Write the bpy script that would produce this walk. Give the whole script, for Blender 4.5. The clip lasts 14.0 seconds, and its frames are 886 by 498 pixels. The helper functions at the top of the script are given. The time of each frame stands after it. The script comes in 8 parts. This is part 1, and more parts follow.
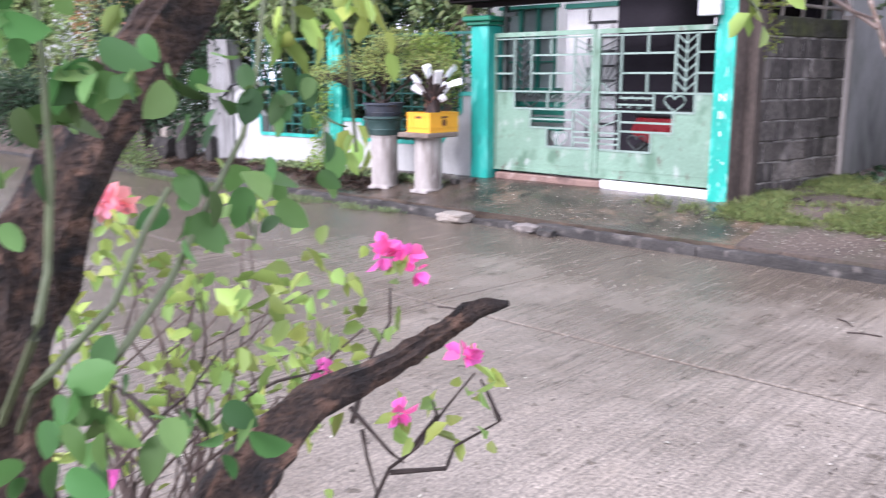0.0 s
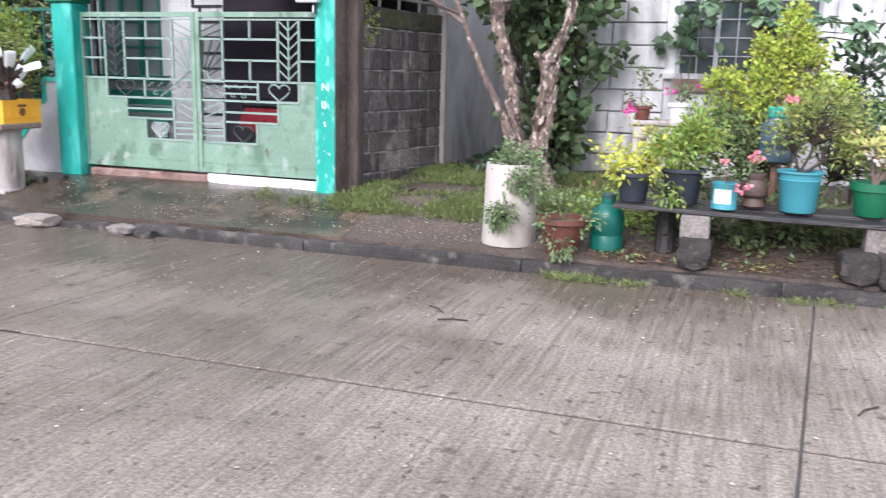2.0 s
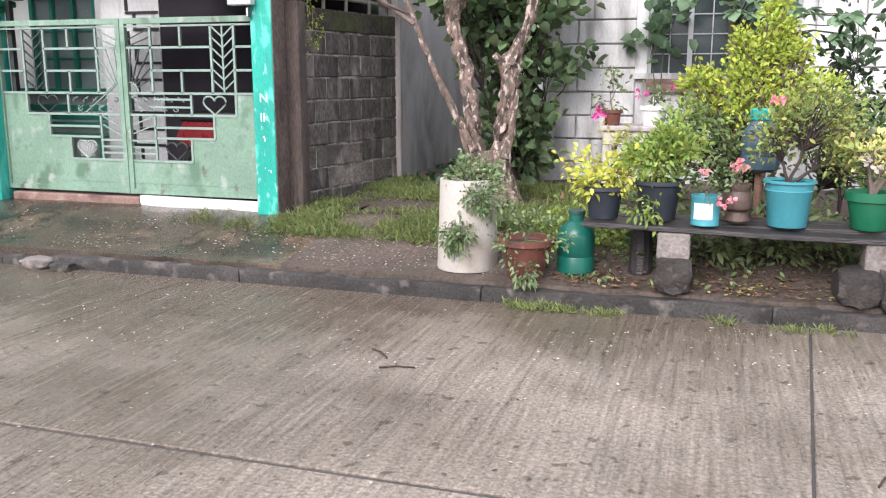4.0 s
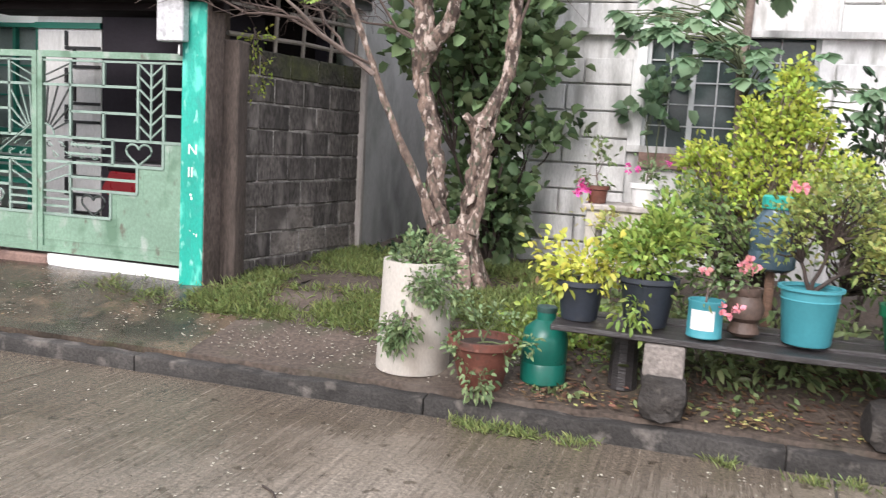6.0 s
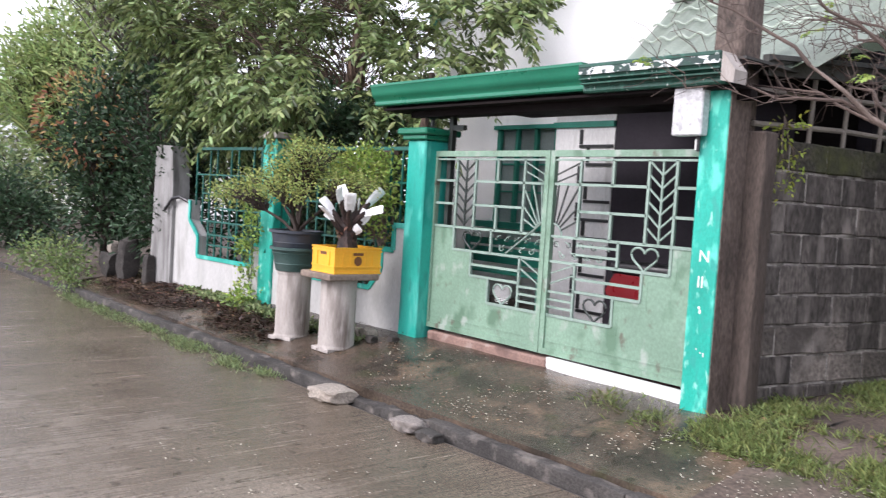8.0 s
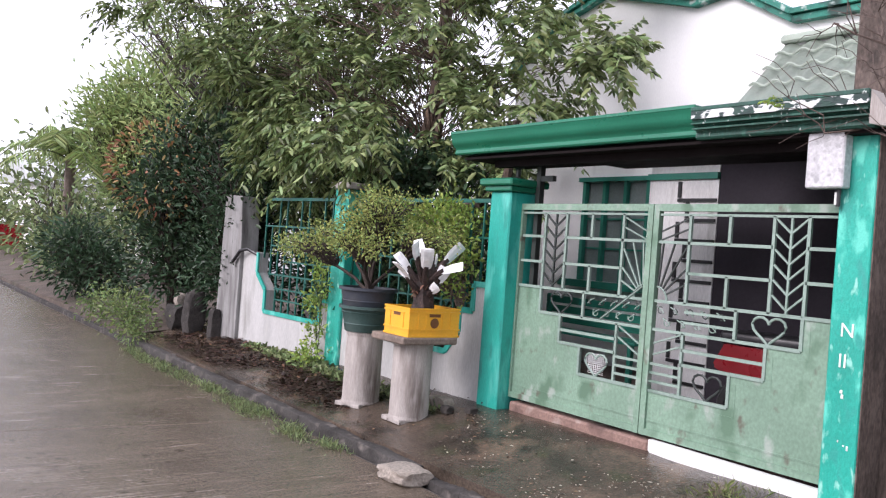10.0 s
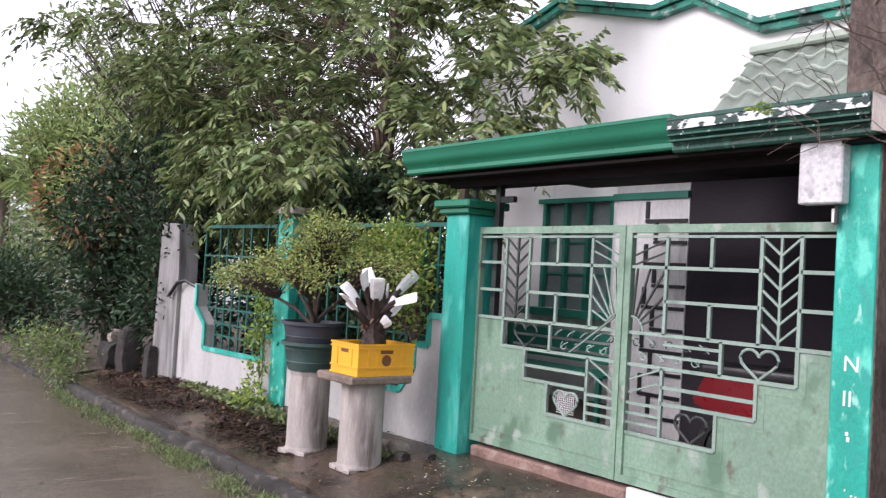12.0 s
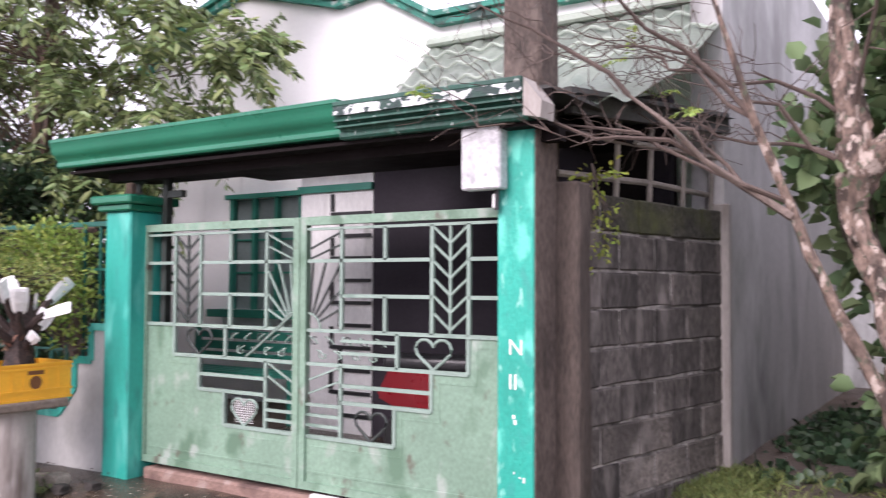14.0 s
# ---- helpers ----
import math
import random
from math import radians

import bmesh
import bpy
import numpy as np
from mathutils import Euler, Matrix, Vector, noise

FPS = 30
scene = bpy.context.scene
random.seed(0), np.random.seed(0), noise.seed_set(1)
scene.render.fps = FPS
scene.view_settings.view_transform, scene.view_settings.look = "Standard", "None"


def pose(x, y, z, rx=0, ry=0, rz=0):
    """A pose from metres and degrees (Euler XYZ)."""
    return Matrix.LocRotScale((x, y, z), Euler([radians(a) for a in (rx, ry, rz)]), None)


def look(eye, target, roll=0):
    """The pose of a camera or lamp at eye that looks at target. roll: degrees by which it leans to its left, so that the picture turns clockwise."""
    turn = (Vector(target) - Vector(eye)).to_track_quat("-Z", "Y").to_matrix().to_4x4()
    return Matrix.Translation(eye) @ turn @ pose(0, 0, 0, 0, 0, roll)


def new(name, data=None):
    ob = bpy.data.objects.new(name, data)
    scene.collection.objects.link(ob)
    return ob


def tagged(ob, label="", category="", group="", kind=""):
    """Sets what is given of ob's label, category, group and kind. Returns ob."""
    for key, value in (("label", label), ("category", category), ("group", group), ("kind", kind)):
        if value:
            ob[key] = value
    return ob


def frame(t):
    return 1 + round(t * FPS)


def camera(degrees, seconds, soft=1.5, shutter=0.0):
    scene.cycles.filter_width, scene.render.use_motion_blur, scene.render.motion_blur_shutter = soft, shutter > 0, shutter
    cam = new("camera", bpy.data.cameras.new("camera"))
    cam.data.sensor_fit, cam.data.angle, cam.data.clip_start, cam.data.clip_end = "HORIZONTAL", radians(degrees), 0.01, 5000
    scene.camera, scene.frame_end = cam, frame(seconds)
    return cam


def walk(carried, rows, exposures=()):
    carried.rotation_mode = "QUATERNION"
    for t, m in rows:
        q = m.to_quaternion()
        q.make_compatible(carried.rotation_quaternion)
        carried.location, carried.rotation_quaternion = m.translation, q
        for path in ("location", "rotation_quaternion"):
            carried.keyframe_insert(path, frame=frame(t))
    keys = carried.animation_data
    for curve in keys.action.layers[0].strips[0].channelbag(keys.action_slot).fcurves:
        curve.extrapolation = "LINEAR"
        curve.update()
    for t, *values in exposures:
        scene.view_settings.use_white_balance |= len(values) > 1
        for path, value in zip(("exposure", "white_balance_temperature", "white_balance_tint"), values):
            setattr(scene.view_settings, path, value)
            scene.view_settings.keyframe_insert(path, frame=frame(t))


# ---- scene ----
cam = camera(54.5, 14.0, 1.2, 0.25)
PATH = [
    (0, (0.157, 0.135, 1.537), (-1.167, 1.581, 1.144), 0.0),
    (0.5, (0.118, 0.236, 1.511), (-0.864, 1.944, 1.167), -1.9),
    (1, (0.156, 0.373, 1.493), (-0.635, 2.176, 1.142), -2.4),
    (1.5, (0.226, 0.57, 1.492), (-0.497, 2.398, 1.123), 1.1),
    (2, (0.247, 0.697, 1.489), (-0.389, 2.551, 1.09), 1.4),
    (2.2, (0.225, 0.756, 1.495), (-0.321, 2.638, 1.094), 1.6),
    (4.3, (0.182, 1.666, 1.509), (-0.41, 3.537, 1.121), -0.1),
    (4.5, (0.157, 1.801, 1.481), (-0.322, 3.71, 1.124), 0.5),
    (5, (0.121, 2.123, 1.502), (-0.132, 4.087, 1.222), 1.0),
    (5.5, (0.14, 2.441, 1.512), (-0.258, 4.381, 1.232), 1.2),
    (6, (0.122, 2.655, 1.513), (-0.458, 4.552, 1.261), 3.2),
    (6.5, (-0.067, 2.802, 1.542), (-0.822, 4.642, 1.329), 4.4),
    (7, (-0.255, 2.935, 1.579), (-1.307, 4.627, 1.404), 3.1),
    (7.5, (-0.356, 3.139, 1.589), (-1.695, 4.62, 1.476), 2.8),
    (8, (-0.404, 3.343, 1.597), (-1.929, 4.631, 1.484), 3.5),
    (8.5, (-0.548, 3.423, 1.599), (-2.15, 4.618, 1.529), 3.1),
    (9, (-0.78, 3.503, 1.627), (-2.387, 4.693, 1.607), 4.0),
    (9.2, (-0.83, 3.526, 1.619), (-2.443, 4.709, 1.61), 3.6),
    (11.3, (-1.434, 3.965, 1.637), (-3.091, 5.086, 1.641), 5.7),
    (11.5, (-1.492, 3.989, 1.642), (-3.115, 5.158, 1.67), 5.0),
    (12, (-1.534, 4.077, 1.645), (-3.104, 5.314, 1.71), 3.3),
    (12.5, (-1.521, 4.254, 1.672), (-3.016, 5.575, 1.811), 2.9),
    (13, (-1.528, 4.362, 1.652), (-3.017, 5.691, 1.782), 2.9),
    (13.5, (-1.553, 4.428, 1.645), (-2.918, 5.886, 1.74), 1.4),
    (14, (-1.581, 4.5, 1.642), (-2.666, 6.178, 1.725), 0.3),
]
walk(cam, [(t, look(eye, target, roll)) for t, eye, target, roll in PATH],
     exposures=[(0.0, 0.78, 5800, 26), (0.5, 0.66, 5850, 23), (2.2, 0.58, 5950, 20), (4.5, 0.54, 6350, 18), (6.0, 0.45, 6400, 16), (7.2, 0.58, 6250, 18), (9.0, 0.28, 6200, 23), (12.0, 0.18, 6300, 25), (13.0, 0.16, 6300, 27), (14.0, 0.46, 6350, 30)])

# ---- daylight: bright overcast ----
world = bpy.data.worlds.new("overcast")
scene.world = world
world.use_nodes = True
wn = world.node_tree
wbg = wn.nodes["Background"]
sky = wn.nodes.new("ShaderNodeTexSky")
sky.sky_type, sky.sun_disc = "NISHITA", False
sky.sun_elevation, sky.sun_rotation = radians(33), radians(190)
sky.dust_density, sky.air_density = 4.0, 1.0
cloud = wn.nodes.new("ShaderNodeMixRGB")
cloud.inputs[0].default_value = 0.88
cloud.inputs[2].default_value = (10.6, 10.9, 11.4, 1)
wn.links.new(sky.outputs[0], cloud.inputs[1])
wn.links.new(cloud.outputs[0], wbg.inputs[0])
wbg.inputs[1].default_value = 0.138
sun = new("sun", bpy.data.lights.new("sun", "SUN"))
sun.data.energy, sun.data.angle, sun.data.color = 2.5, radians(28), (1, 0.97, 0.92)
sun.matrix_world = look((0, 0, 0), (0.14, 0.83, -0.54))


# ---- materials ----
def mat(name, base, rough=0.7, var=0.18, scale=3.0, grain=0.12, grain_scale=45.0, bump=0.25, metal=0.0,
        stain=None, stain_at=0.55, stain_scale=2.0, stain_soft=0.12, stretch=(1, 1, 1), piece=0.0, island=0.0, gloss_var=0.1, world_space=False):
    m = bpy.data.materials.new(name)
    m.use_nodes = True
    t, l = m.node_tree, m.node_tree.links
    p = t.nodes["Principled BSDF"]
    co = t.nodes.new("ShaderNodeTexCoord")
    mp = t.nodes.new("ShaderNodeMapping")
    mp.inputs["Scale"].default_value = stretch
    if world_space:
        geo = t.nodes.new("ShaderNodeNewGeometry")
        l.new(geo.outputs["Position"], mp.inputs[0])
    else:
        l.new(co.outputs["Object"], mp.inputs[0])

    def noisy(s, detail=4.0):
        n = t.nodes.new("ShaderNodeTexNoise")
        n.inputs["Scale"].default_value, n.inputs["Detail"].default_value = s, detail
        l.new(mp.outputs[0], n.inputs["Vector"])
        return n.outputs["Fac"]

    def ramp(src, a, b, lo, hi):
        r = t.nodes.new("ShaderNodeMapRange")
        r.inputs[1].default_value, r.inputs[2].default_value, r.inputs[3].default_value, r.inputs[4].default_value = a, b, lo, hi
        l.new(src, r.inputs[0])
        return r.outputs[0]

    def times(a, b):
        n = t.nodes.new("ShaderNodeMath")
        n.operation = "MULTIPLY"
        l.new(a, n.inputs[0])
        l.new(b, n.inputs[1])
        return n.outputs[0]

    big, fine = noisy(scale), noisy(grain_scale, 6.0)
    value = times(ramp(big, 0.3, 0.7, 1 - var, 1 + var), ramp(fine, 0.3, 0.7, 1 - grain, 1 + grain))
    if piece:
        oi = t.nodes.new("ShaderNodeObjectInfo")
        value = times(value, ramp(oi.outputs["Random"], 0, 1, 1 - piece, 1 + piece))
    if island:
        gi = t.nodes.new("ShaderNodeNewGeometry")
        value = times(value, ramp(gi.outputs["Random Per Island"], 0, 1, 1 - island, 1 + island))
    hsv = t.nodes.new("ShaderNodeHueSaturation")
    hsv.inputs["Color"].default_value = (*base, 1)
    l.new(value, hsv.inputs["Value"])
    colour = hsv.outputs[0]
    if stain:
        stains = stain if isinstance(stain[0], tuple) else (stain,)
        for k, s in enumerate(stains):
            mx = t.nodes.new("ShaderNodeMixRGB")
            mx.inputs[2].default_value = (*s, 1)
            l.new(ramp(noisy(stain_scale * (1 + 0.7 * k), 8.0), stain_at + 0.03 * k, stain_at + 0.03 * k + stain_soft, 0, 1), mx.inputs[0])
            l.new(colour, mx.inputs[1])
            colour = mx.outputs[0]
    l.new(colour, p.inputs["Base Color"])
    p.inputs["Metallic"].default_value = metal
    l.new(ramp(noisy(scale * 2.3), 0.3, 0.7, max(0.03, rough - gloss_var), min(1, rough + gloss_var)), p.inputs["Roughness"])
    if bump:
        b = t.nodes.new("ShaderNodeBump")
        b.inputs["Strength"].default_value, b.inputs["Distance"].default_value = bump, 0.012
        l.new(fine, b.inputs["Height"])
        l.new(b.outputs[0], p.inputs["Normal"])
    return m


def leaf_mat(name, base, spread=0.35, hue=0.02, rough=0.5, clear=0.3):
    m = bpy.data.materials.new(name)
    m.use_nodes = True
    t, l = m.node_tree, m.node_tree.links
    p = t.nodes["Principled BSDF"]
    g = t.nodes.new("ShaderNodeNewGeometry")
    hsv = t.nodes.new("ShaderNodeHueSaturation")
    hsv.inputs["Color"].default_value = (*base, 1)
    r = t.nodes.new("ShaderNodeMapRange")
    r.inputs[3].default_value, r.inputs[4].default_value = 1 - spread, 1 + spread
    l.new(g.outputs["Random Per Island"], r.inputs[0])
    l.new(r.outputs[0], hsv.inputs["Value"])
    w = t.nodes.new("ShaderNodeTexWhiteNoise")
    w.noise_dimensions = "1D"
    l.new(g.outputs["Random Per Island"], w.inputs["W"])
    h = t.nodes.new("ShaderNodeMapRange")
    h.inputs[3].default_value, h.inputs[4].default_value = 0.5 - hue, 0.5 + hue
    l.new(w.outputs["Value"], h.inputs[0])
    l.new(h.outputs[0], hsv.inputs["Hue"])
    l.new(hsv.outputs[0], p.inputs["Base Color"])
    p.inputs["Roughness"].default_value = rough
    p.inputs["Specular IOR Level"].default_value = 0.32
    tr = t.nodes.new("ShaderNodeBsdfTranslucent")
    l.new(hsv.outputs[0], tr.inputs[0])
    mx = t.nodes.new("ShaderNodeMixShader")
    mx.inputs[0].default_value = clear
    l.new(p.outputs[0], mx.inputs[1])
    l.new(tr.outputs[0], mx.inputs[2])
    l.new(mx.outputs[0], t.nodes["Material Output"].inputs[0])
    return m


def wet_concrete(name, base, broom=True, wet_bias=0.5, dark=0.62, shine=0.16, soiled=None):
    m = mat(name, base, rough=0.5, var=0.14, scale=0.9, grain=0.32, grain_scale=70, bump=0.5, world_space=True,
            stain=((base[0] * 0.76, base[1] * 0.73, base[2] * 0.69), (base[0] * 1.18, base[1] * 1.17, base[2] * 1.15)) if not soiled else soiled, stain_at=0.55 if not soiled else 0.5, stain_scale=1.7, stain_soft=0.22 if not soiled else 0.12)
    t, l = m.node_tree, m.node_tree.links
    p = t.nodes["Principled BSDF"]
    geo = t.nodes.new("ShaderNodeNewGeometry")
    n = t.nodes.new("ShaderNodeTexNoise")
    n.inputs["Scale"].default_value, n.inputs["Detail"].default_value, n.inputs["Roughness"].default_value = 0.55, 7, 0.6
    l.new(geo.outputs["Position"], n.inputs["Vector"])
    # wetter towards the far gutter and down the street
    sep = t.nodes.new("ShaderNodeSeparateXYZ")
    l.new(geo.outputs["Position"], sep.inputs[0])
    lean = t.nodes.new("ShaderNodeMath")
    lean.operation = "MULTIPLY_ADD"
    l.new(sep.outputs["X"], lean.inputs[0])
    lean.inputs[1].default_value, lean.inputs[2].default_value = -0.034, wet_bias - 0.5
    add = t.nodes.new("ShaderNodeMath")
    l.new(n.outputs["Fac"], add.inputs[0])
    l.new(lean.outputs[0], add.inputs[1])
    gut = t.nodes.new("ShaderNodeMapRange")
    gut.inputs[1].default_value, gut.inputs[2].default_value, gut.inputs[3].default_value, gut.inputs[4].default_value = 5.6, 6.95, 0.0, 0.2
    l.new(sep.outputs["Y"], gut.inputs[0])
    add2 = t.nodes.new("ShaderNodeMath")
    l.new(add.outputs[0], add2.inputs[0])
    l.new(gut.outputs[0], add2.inputs[1])
    add = add2
    wet = t.nodes.new("ShaderNodeMapRange")
    wet.inputs[1].default_value, wet.inputs[2].default_value = 0.42, 0.72
    l.new(add.outputs[0], wet.inputs[0])
    rr = t.nodes.new("ShaderNodeMapRange")
    rr.inputs[3].default_value, rr.inputs[4].default_value = 0.6, shine
    p.inputs["Specular IOR Level"].default_value = 0.34
    l.new(wet.outputs[0], rr.inputs[0])
    l.new(rr.outputs[0], p.inputs["Roughness"])
    src = p.inputs["Base Color"].links[0].from_socket
    mul = t.nodes.new("ShaderNodeMixRGB")
    mul.blend_type = "MULTIPLY"
    mul.inputs[2].default_value = (dark, dark * 0.94, dark * 0.88, 1)
    l.new(wet.outputs[0], mul.inputs[0])
    l.new(src, mul.inputs[1])
    out = mul.outputs[0]
    # small dark pits and light specks
    v = t.nodes.new("ShaderNodeTexNoise")
    v.inputs["Scale"].default_value, v.inputs["Detail"].default_value = 11.0, 6
    l.new(geo.outputs["Position"], v.inputs["Vector"])
    pit = t.nodes.new("ShaderNodeMapRange")
    pit.inputs[1].default_value, pit.inputs[2].default_value = 0.635, 0.665
    l.new(v.outputs["Fac"], pit.inputs[0])
    mp = t.nodes.new("ShaderNodeMixRGB")
    mp.blend_type = "MULTIPLY"
    mp.inputs[2].default_value = (0.5, 0.48, 0.45, 1)
    l.new(pit.outputs[0], mp.inputs[0])
    l.new(out, mp.inputs[1])
    out = mp.outputs[0]
    # fine pitting of the worn surface
    v2 = t.nodes.new("ShaderNodeTexNoise")
    v2.inputs["Scale"].default_value, v2.inputs["Detail"].default_value = 42.0, 4
    l.new(geo.outputs["Position"], v2.inputs["Vector"])
    pit2 = t.nodes.new("ShaderNodeMapRange")
    pit2.inputs[1].default_value, pit2.inputs[2].default_value, pit2.inputs[3].default_value, pit2.inputs[4].default_value = 0.36, 0.66, 1.2, 0.74
    l.new(v2.outputs["Fac"], pit2.inputs[0])
    mp2 = t.nodes.new("ShaderNodeMixRGB")
    mp2.blend_type, mp2.inputs[0].default_value = "MULTIPLY", 1.0
    l.new(out, mp2.inputs[1])
    l.new(pit2.outputs[0], mp2.inputs[2])
    out = mp2.outputs[0]
    l.new(out, p.inputs["Base Color"])
    if broom:
        bmp = t.nodes.new("ShaderNodeMapping")
        bmp.inputs["Scale"].default_value = (1, 0.035, 1)
        bmp.inputs["Rotation"].default_value = (0, 0, radians(5))
        l.new(geo.outputs["Position"], bmp.inputs[0])
        w = t.nodes.new("ShaderNodeTexNoise")
        w.inputs["Scale"].default_value, w.inputs["Detail"].default_value, w.inputs["Roughness"].default_value = 36, 5, 0.7
        l.new(bmp.outputs[0], w.inputs["Vector"])
        nn = t.nodes.new("ShaderNodeTexNoise")
        nn.inputs["Scale"].default_value = 1.3
        l.new(geo.outputs["Position"], nn.inputs["Vector"])
        hm = t.nodes.new("ShaderNodeMath")
        hm.operation = "MULTIPLY"
        l.new(w.outputs["Fac"], hm.inputs[0])
        l.new(nn.outputs["Fac"], hm.inputs[1])
        rs = t.nodes.new("ShaderNodeMath")
        rs.operation, rs.use_clamp = "MULTIPLY_ADD", True
        l.new(w.outputs["Fac"], rs.inputs[0])
        rs.inputs[1].default_value = 0.7
        sh = t.nodes.new("ShaderNodeMath")
        sh.operation, sh.inputs[1].default_value = "SUBTRACT", 0.34
        l.new(rr.outputs[0], sh.inputs[0])
        l.new(sh.outputs[0], rs.inputs[2])
        lo = t.nodes.new("ShaderNodeMath")
        lo.operation, lo.inputs[1].default_value = "MAXIMUM", 0.1
        l.new(rs.outputs[0], lo.inputs[0])
        l.new(lo.outputs[0], p.inputs["Roughness"])
        b = t.nodes.new("ShaderNodeBump")
        b.inputs["Strength"].default_value, b.inputs["Distance"].default_value = 0.5, 0.01
        l.new(hm.outputs[0], b.inputs["Height"])
        l.new(p.inputs["Normal"].links[0].from_socket, b.inputs["Normal"])
        l.new(b.outputs[0], p.inputs["Normal"])
        gr = t.nodes.new("ShaderNodeMapRange")
        gr.inputs[1].default_value, gr.inputs[2].default_value, gr.inputs[3].default_value, gr.inputs[4].default_value = 0.34, 0.66, 0.68, 1.19
        l.new(w.outputs["Fac"], gr.inputs[0])
        g2 = t.nodes.new("ShaderNodeMixRGB")
        g2.blend_type, g2.inputs[0].default_value = "MULTIPLY", 1
        l.new(out, g2.inputs[1])
        l.new(gr.outputs[0], g2.inputs[2])
        l.new(g2.outputs[0], p.inputs["Base Color"])
    return m


def glass_mat(name, tint=(0.05, 0.07, 0.068), rough=0.12):
    m = mat(name, tint, rough=rough, bump=0, gloss_var=0.03)
    return m


M_ROAD = wet_concrete("street_concrete", (0.252, 0.217, 0.176), dark=0.53)
M_PAVE = wet_concrete("pavement_concrete", (0.128, 0.104, 0.084), broom=False, wet_bias=0.55, dark=0.6, shine=0.2, soiled=((0.06, 0.05, 0.041), (0.225, 0.17, 0.128), (0.09, 0.092, 0.055)))
M_PAVE.node_tree.nodes["Principled BSDF"].inputs["Specular IOR Level"].default_value = 0.36
M_KERB = mat("kerb_concrete", (0.045, 0.041, 0.037), 0.85, 0.35, 2.0, 0.4, 60, 0.8, stain=((0.02, 0.018, 0.016), (0.16, 0.142, 0.125)), stain_at=0.53, stain_scale=4.5, stain_soft=0.16)
M_JOINT = mat("joint_dirt", (0.06, 0.055, 0.05), 0.8, bump=0.3)
M_DIRT = mat("yard_soil", (0.085, 0.064, 0.05), 0.85, 0.3, 1.5, 0.45, 40, 0.8, stain=((0.05, 0.055, 0.03), (0.14, 0.115, 0.095)), stain_scale=1.6, stain_soft=0.2)
M_FARGROUND = mat("far_ground", (0.10, 0.105, 0.07), 0.9, 0.3, 0.2, 0.3, 3, 0.2)
M_WHITE = mat("whitewashed_plaster", (0.9, 0.9, 0.89), 0.75, 0.04, 1.2, 0.04, 50, 0.15, stain=((0.6, 0.6, 0.59), (0.74, 0.75, 0.72)), stain_at=0.7, stain_scale=1.4, stretch=(2.2, 2.2, 0.5))
# grime on the old house; on the carport pier it stands for shade
M_OLDWHITE = mat("grimy_shaded_white_wall", (0.74, 0.74, 0.73), 0.8, 0.08, 1.5, 0.1, 40, 0.3, stain=((0.3, 0.3, 0.28), (0.55, 0.55, 0.53)), stain_at=0.58, stain_scale=2.2, stain_soft=0.18, stretch=(2.4, 2.4, 0.6))
M_STAINED = mat("weathered_white_wall", (0.66, 0.655, 0.64), 0.8, 0.1, 1.5, 0.12, 40, 0.35, stain=((0.16, 0.16, 0.15), (0.34, 0.33, 0.31)), stain_at=0.5, stain_scale=1.9, stain_soft=0.25, stretch=(2.6, 2.6, 0.6))
M_PIER = mat("streaked_dirty_pier", (0.27, 0.268, 0.26), 0.85, 0.15, 1.5, 0.15, 40, 0.4, stain=((0.10, 0.095, 0.09), (0.24, 0.23, 0.22)), stain_at=0.47, stain_scale=2.2, stain_soft=0.2, stretch=(3.4, 3.4, 0.35))
M_FENCEWALL = mat("dirty_white_plinth", (0.45, 0.45, 0.435), 0.85, 0.1, 2, 0.12, 40, 0.35, stain=((0.22, 0.215, 0.19), (0.46, 0.46, 0.43)), stain_at=0.57, stain_scale=1.7, stain_soft=0.2, stretch=(2.6, 2.6, 0.5))
M_TEAL = mat("teal_paint", (0.011, 0.34, 0.27), 0.5, 0.2, 2.2, 0.1, 60, 0.25, stain=((0.09, 0.50, 0.42), (0.02, 0.24, 0.20)), stain_at=0.54, stain_scale=3.6, stretch=(2, 2, 0.5))
M_TEALWORN = mat("peeling_teal_paint", (0.009, 0.36, 0.275), 0.5, 0.16, 2.2, 0.1, 60, 0.3, stain=((0.09, 0.56, 0.44), (0.02, 0.31, 0.25), (0.24, 0.60, 0.5)), stain_at=0.55, stain_scale=4.5, stain_soft=0.07, stretch=(1.6, 1.6, 0.7))
M_GREEN = mat("gutter_green_paint", (0.010, 0.16, 0.09), 0.33, 0.12, 1.5, 0.05, 50, 0.1)
M_GREENOLD = mat("flaking_green_gutter", (0.012, 0.07, 0.048), 0.5, 0.3, 2, 0.3, 50, 0.35, stain=((0.03, 0.12, 0.085), (0.55, 0.6, 0.57)), stain_at=0.6, stain_scale=9, stain_soft=0.05, stretch=(1.8, 1, 0.7))
M_COPING = mat("weathered_green_coping", (0.02, 0.21, 0.155), 0.6, 0.25, 2, 0.2, 50, 0.3, stain=((0.02, 0.06, 0.05), (0.42, 0.52, 0.48)), stain_at=0.56, stain_scale=5, stain_soft=0.08)
M_FLAKES = mat("flaking_white_paint", (0.70, 0.73, 0.72), 0.6, 0.1, 3, 0.1, 50, 0.4, stain=((0.02, 0.06, 0.045), (0.02, 0.045, 0.04)), stain_at=0.5, stain_scale=13, stain_soft=0.03, stretch=(0.7, 1, 1.2))
M_GRILLE = mat("grille_green_paint", (0.008, 0.105, 0.08), 0.45, 0.2, 4, 0.1, 60, 0.15)
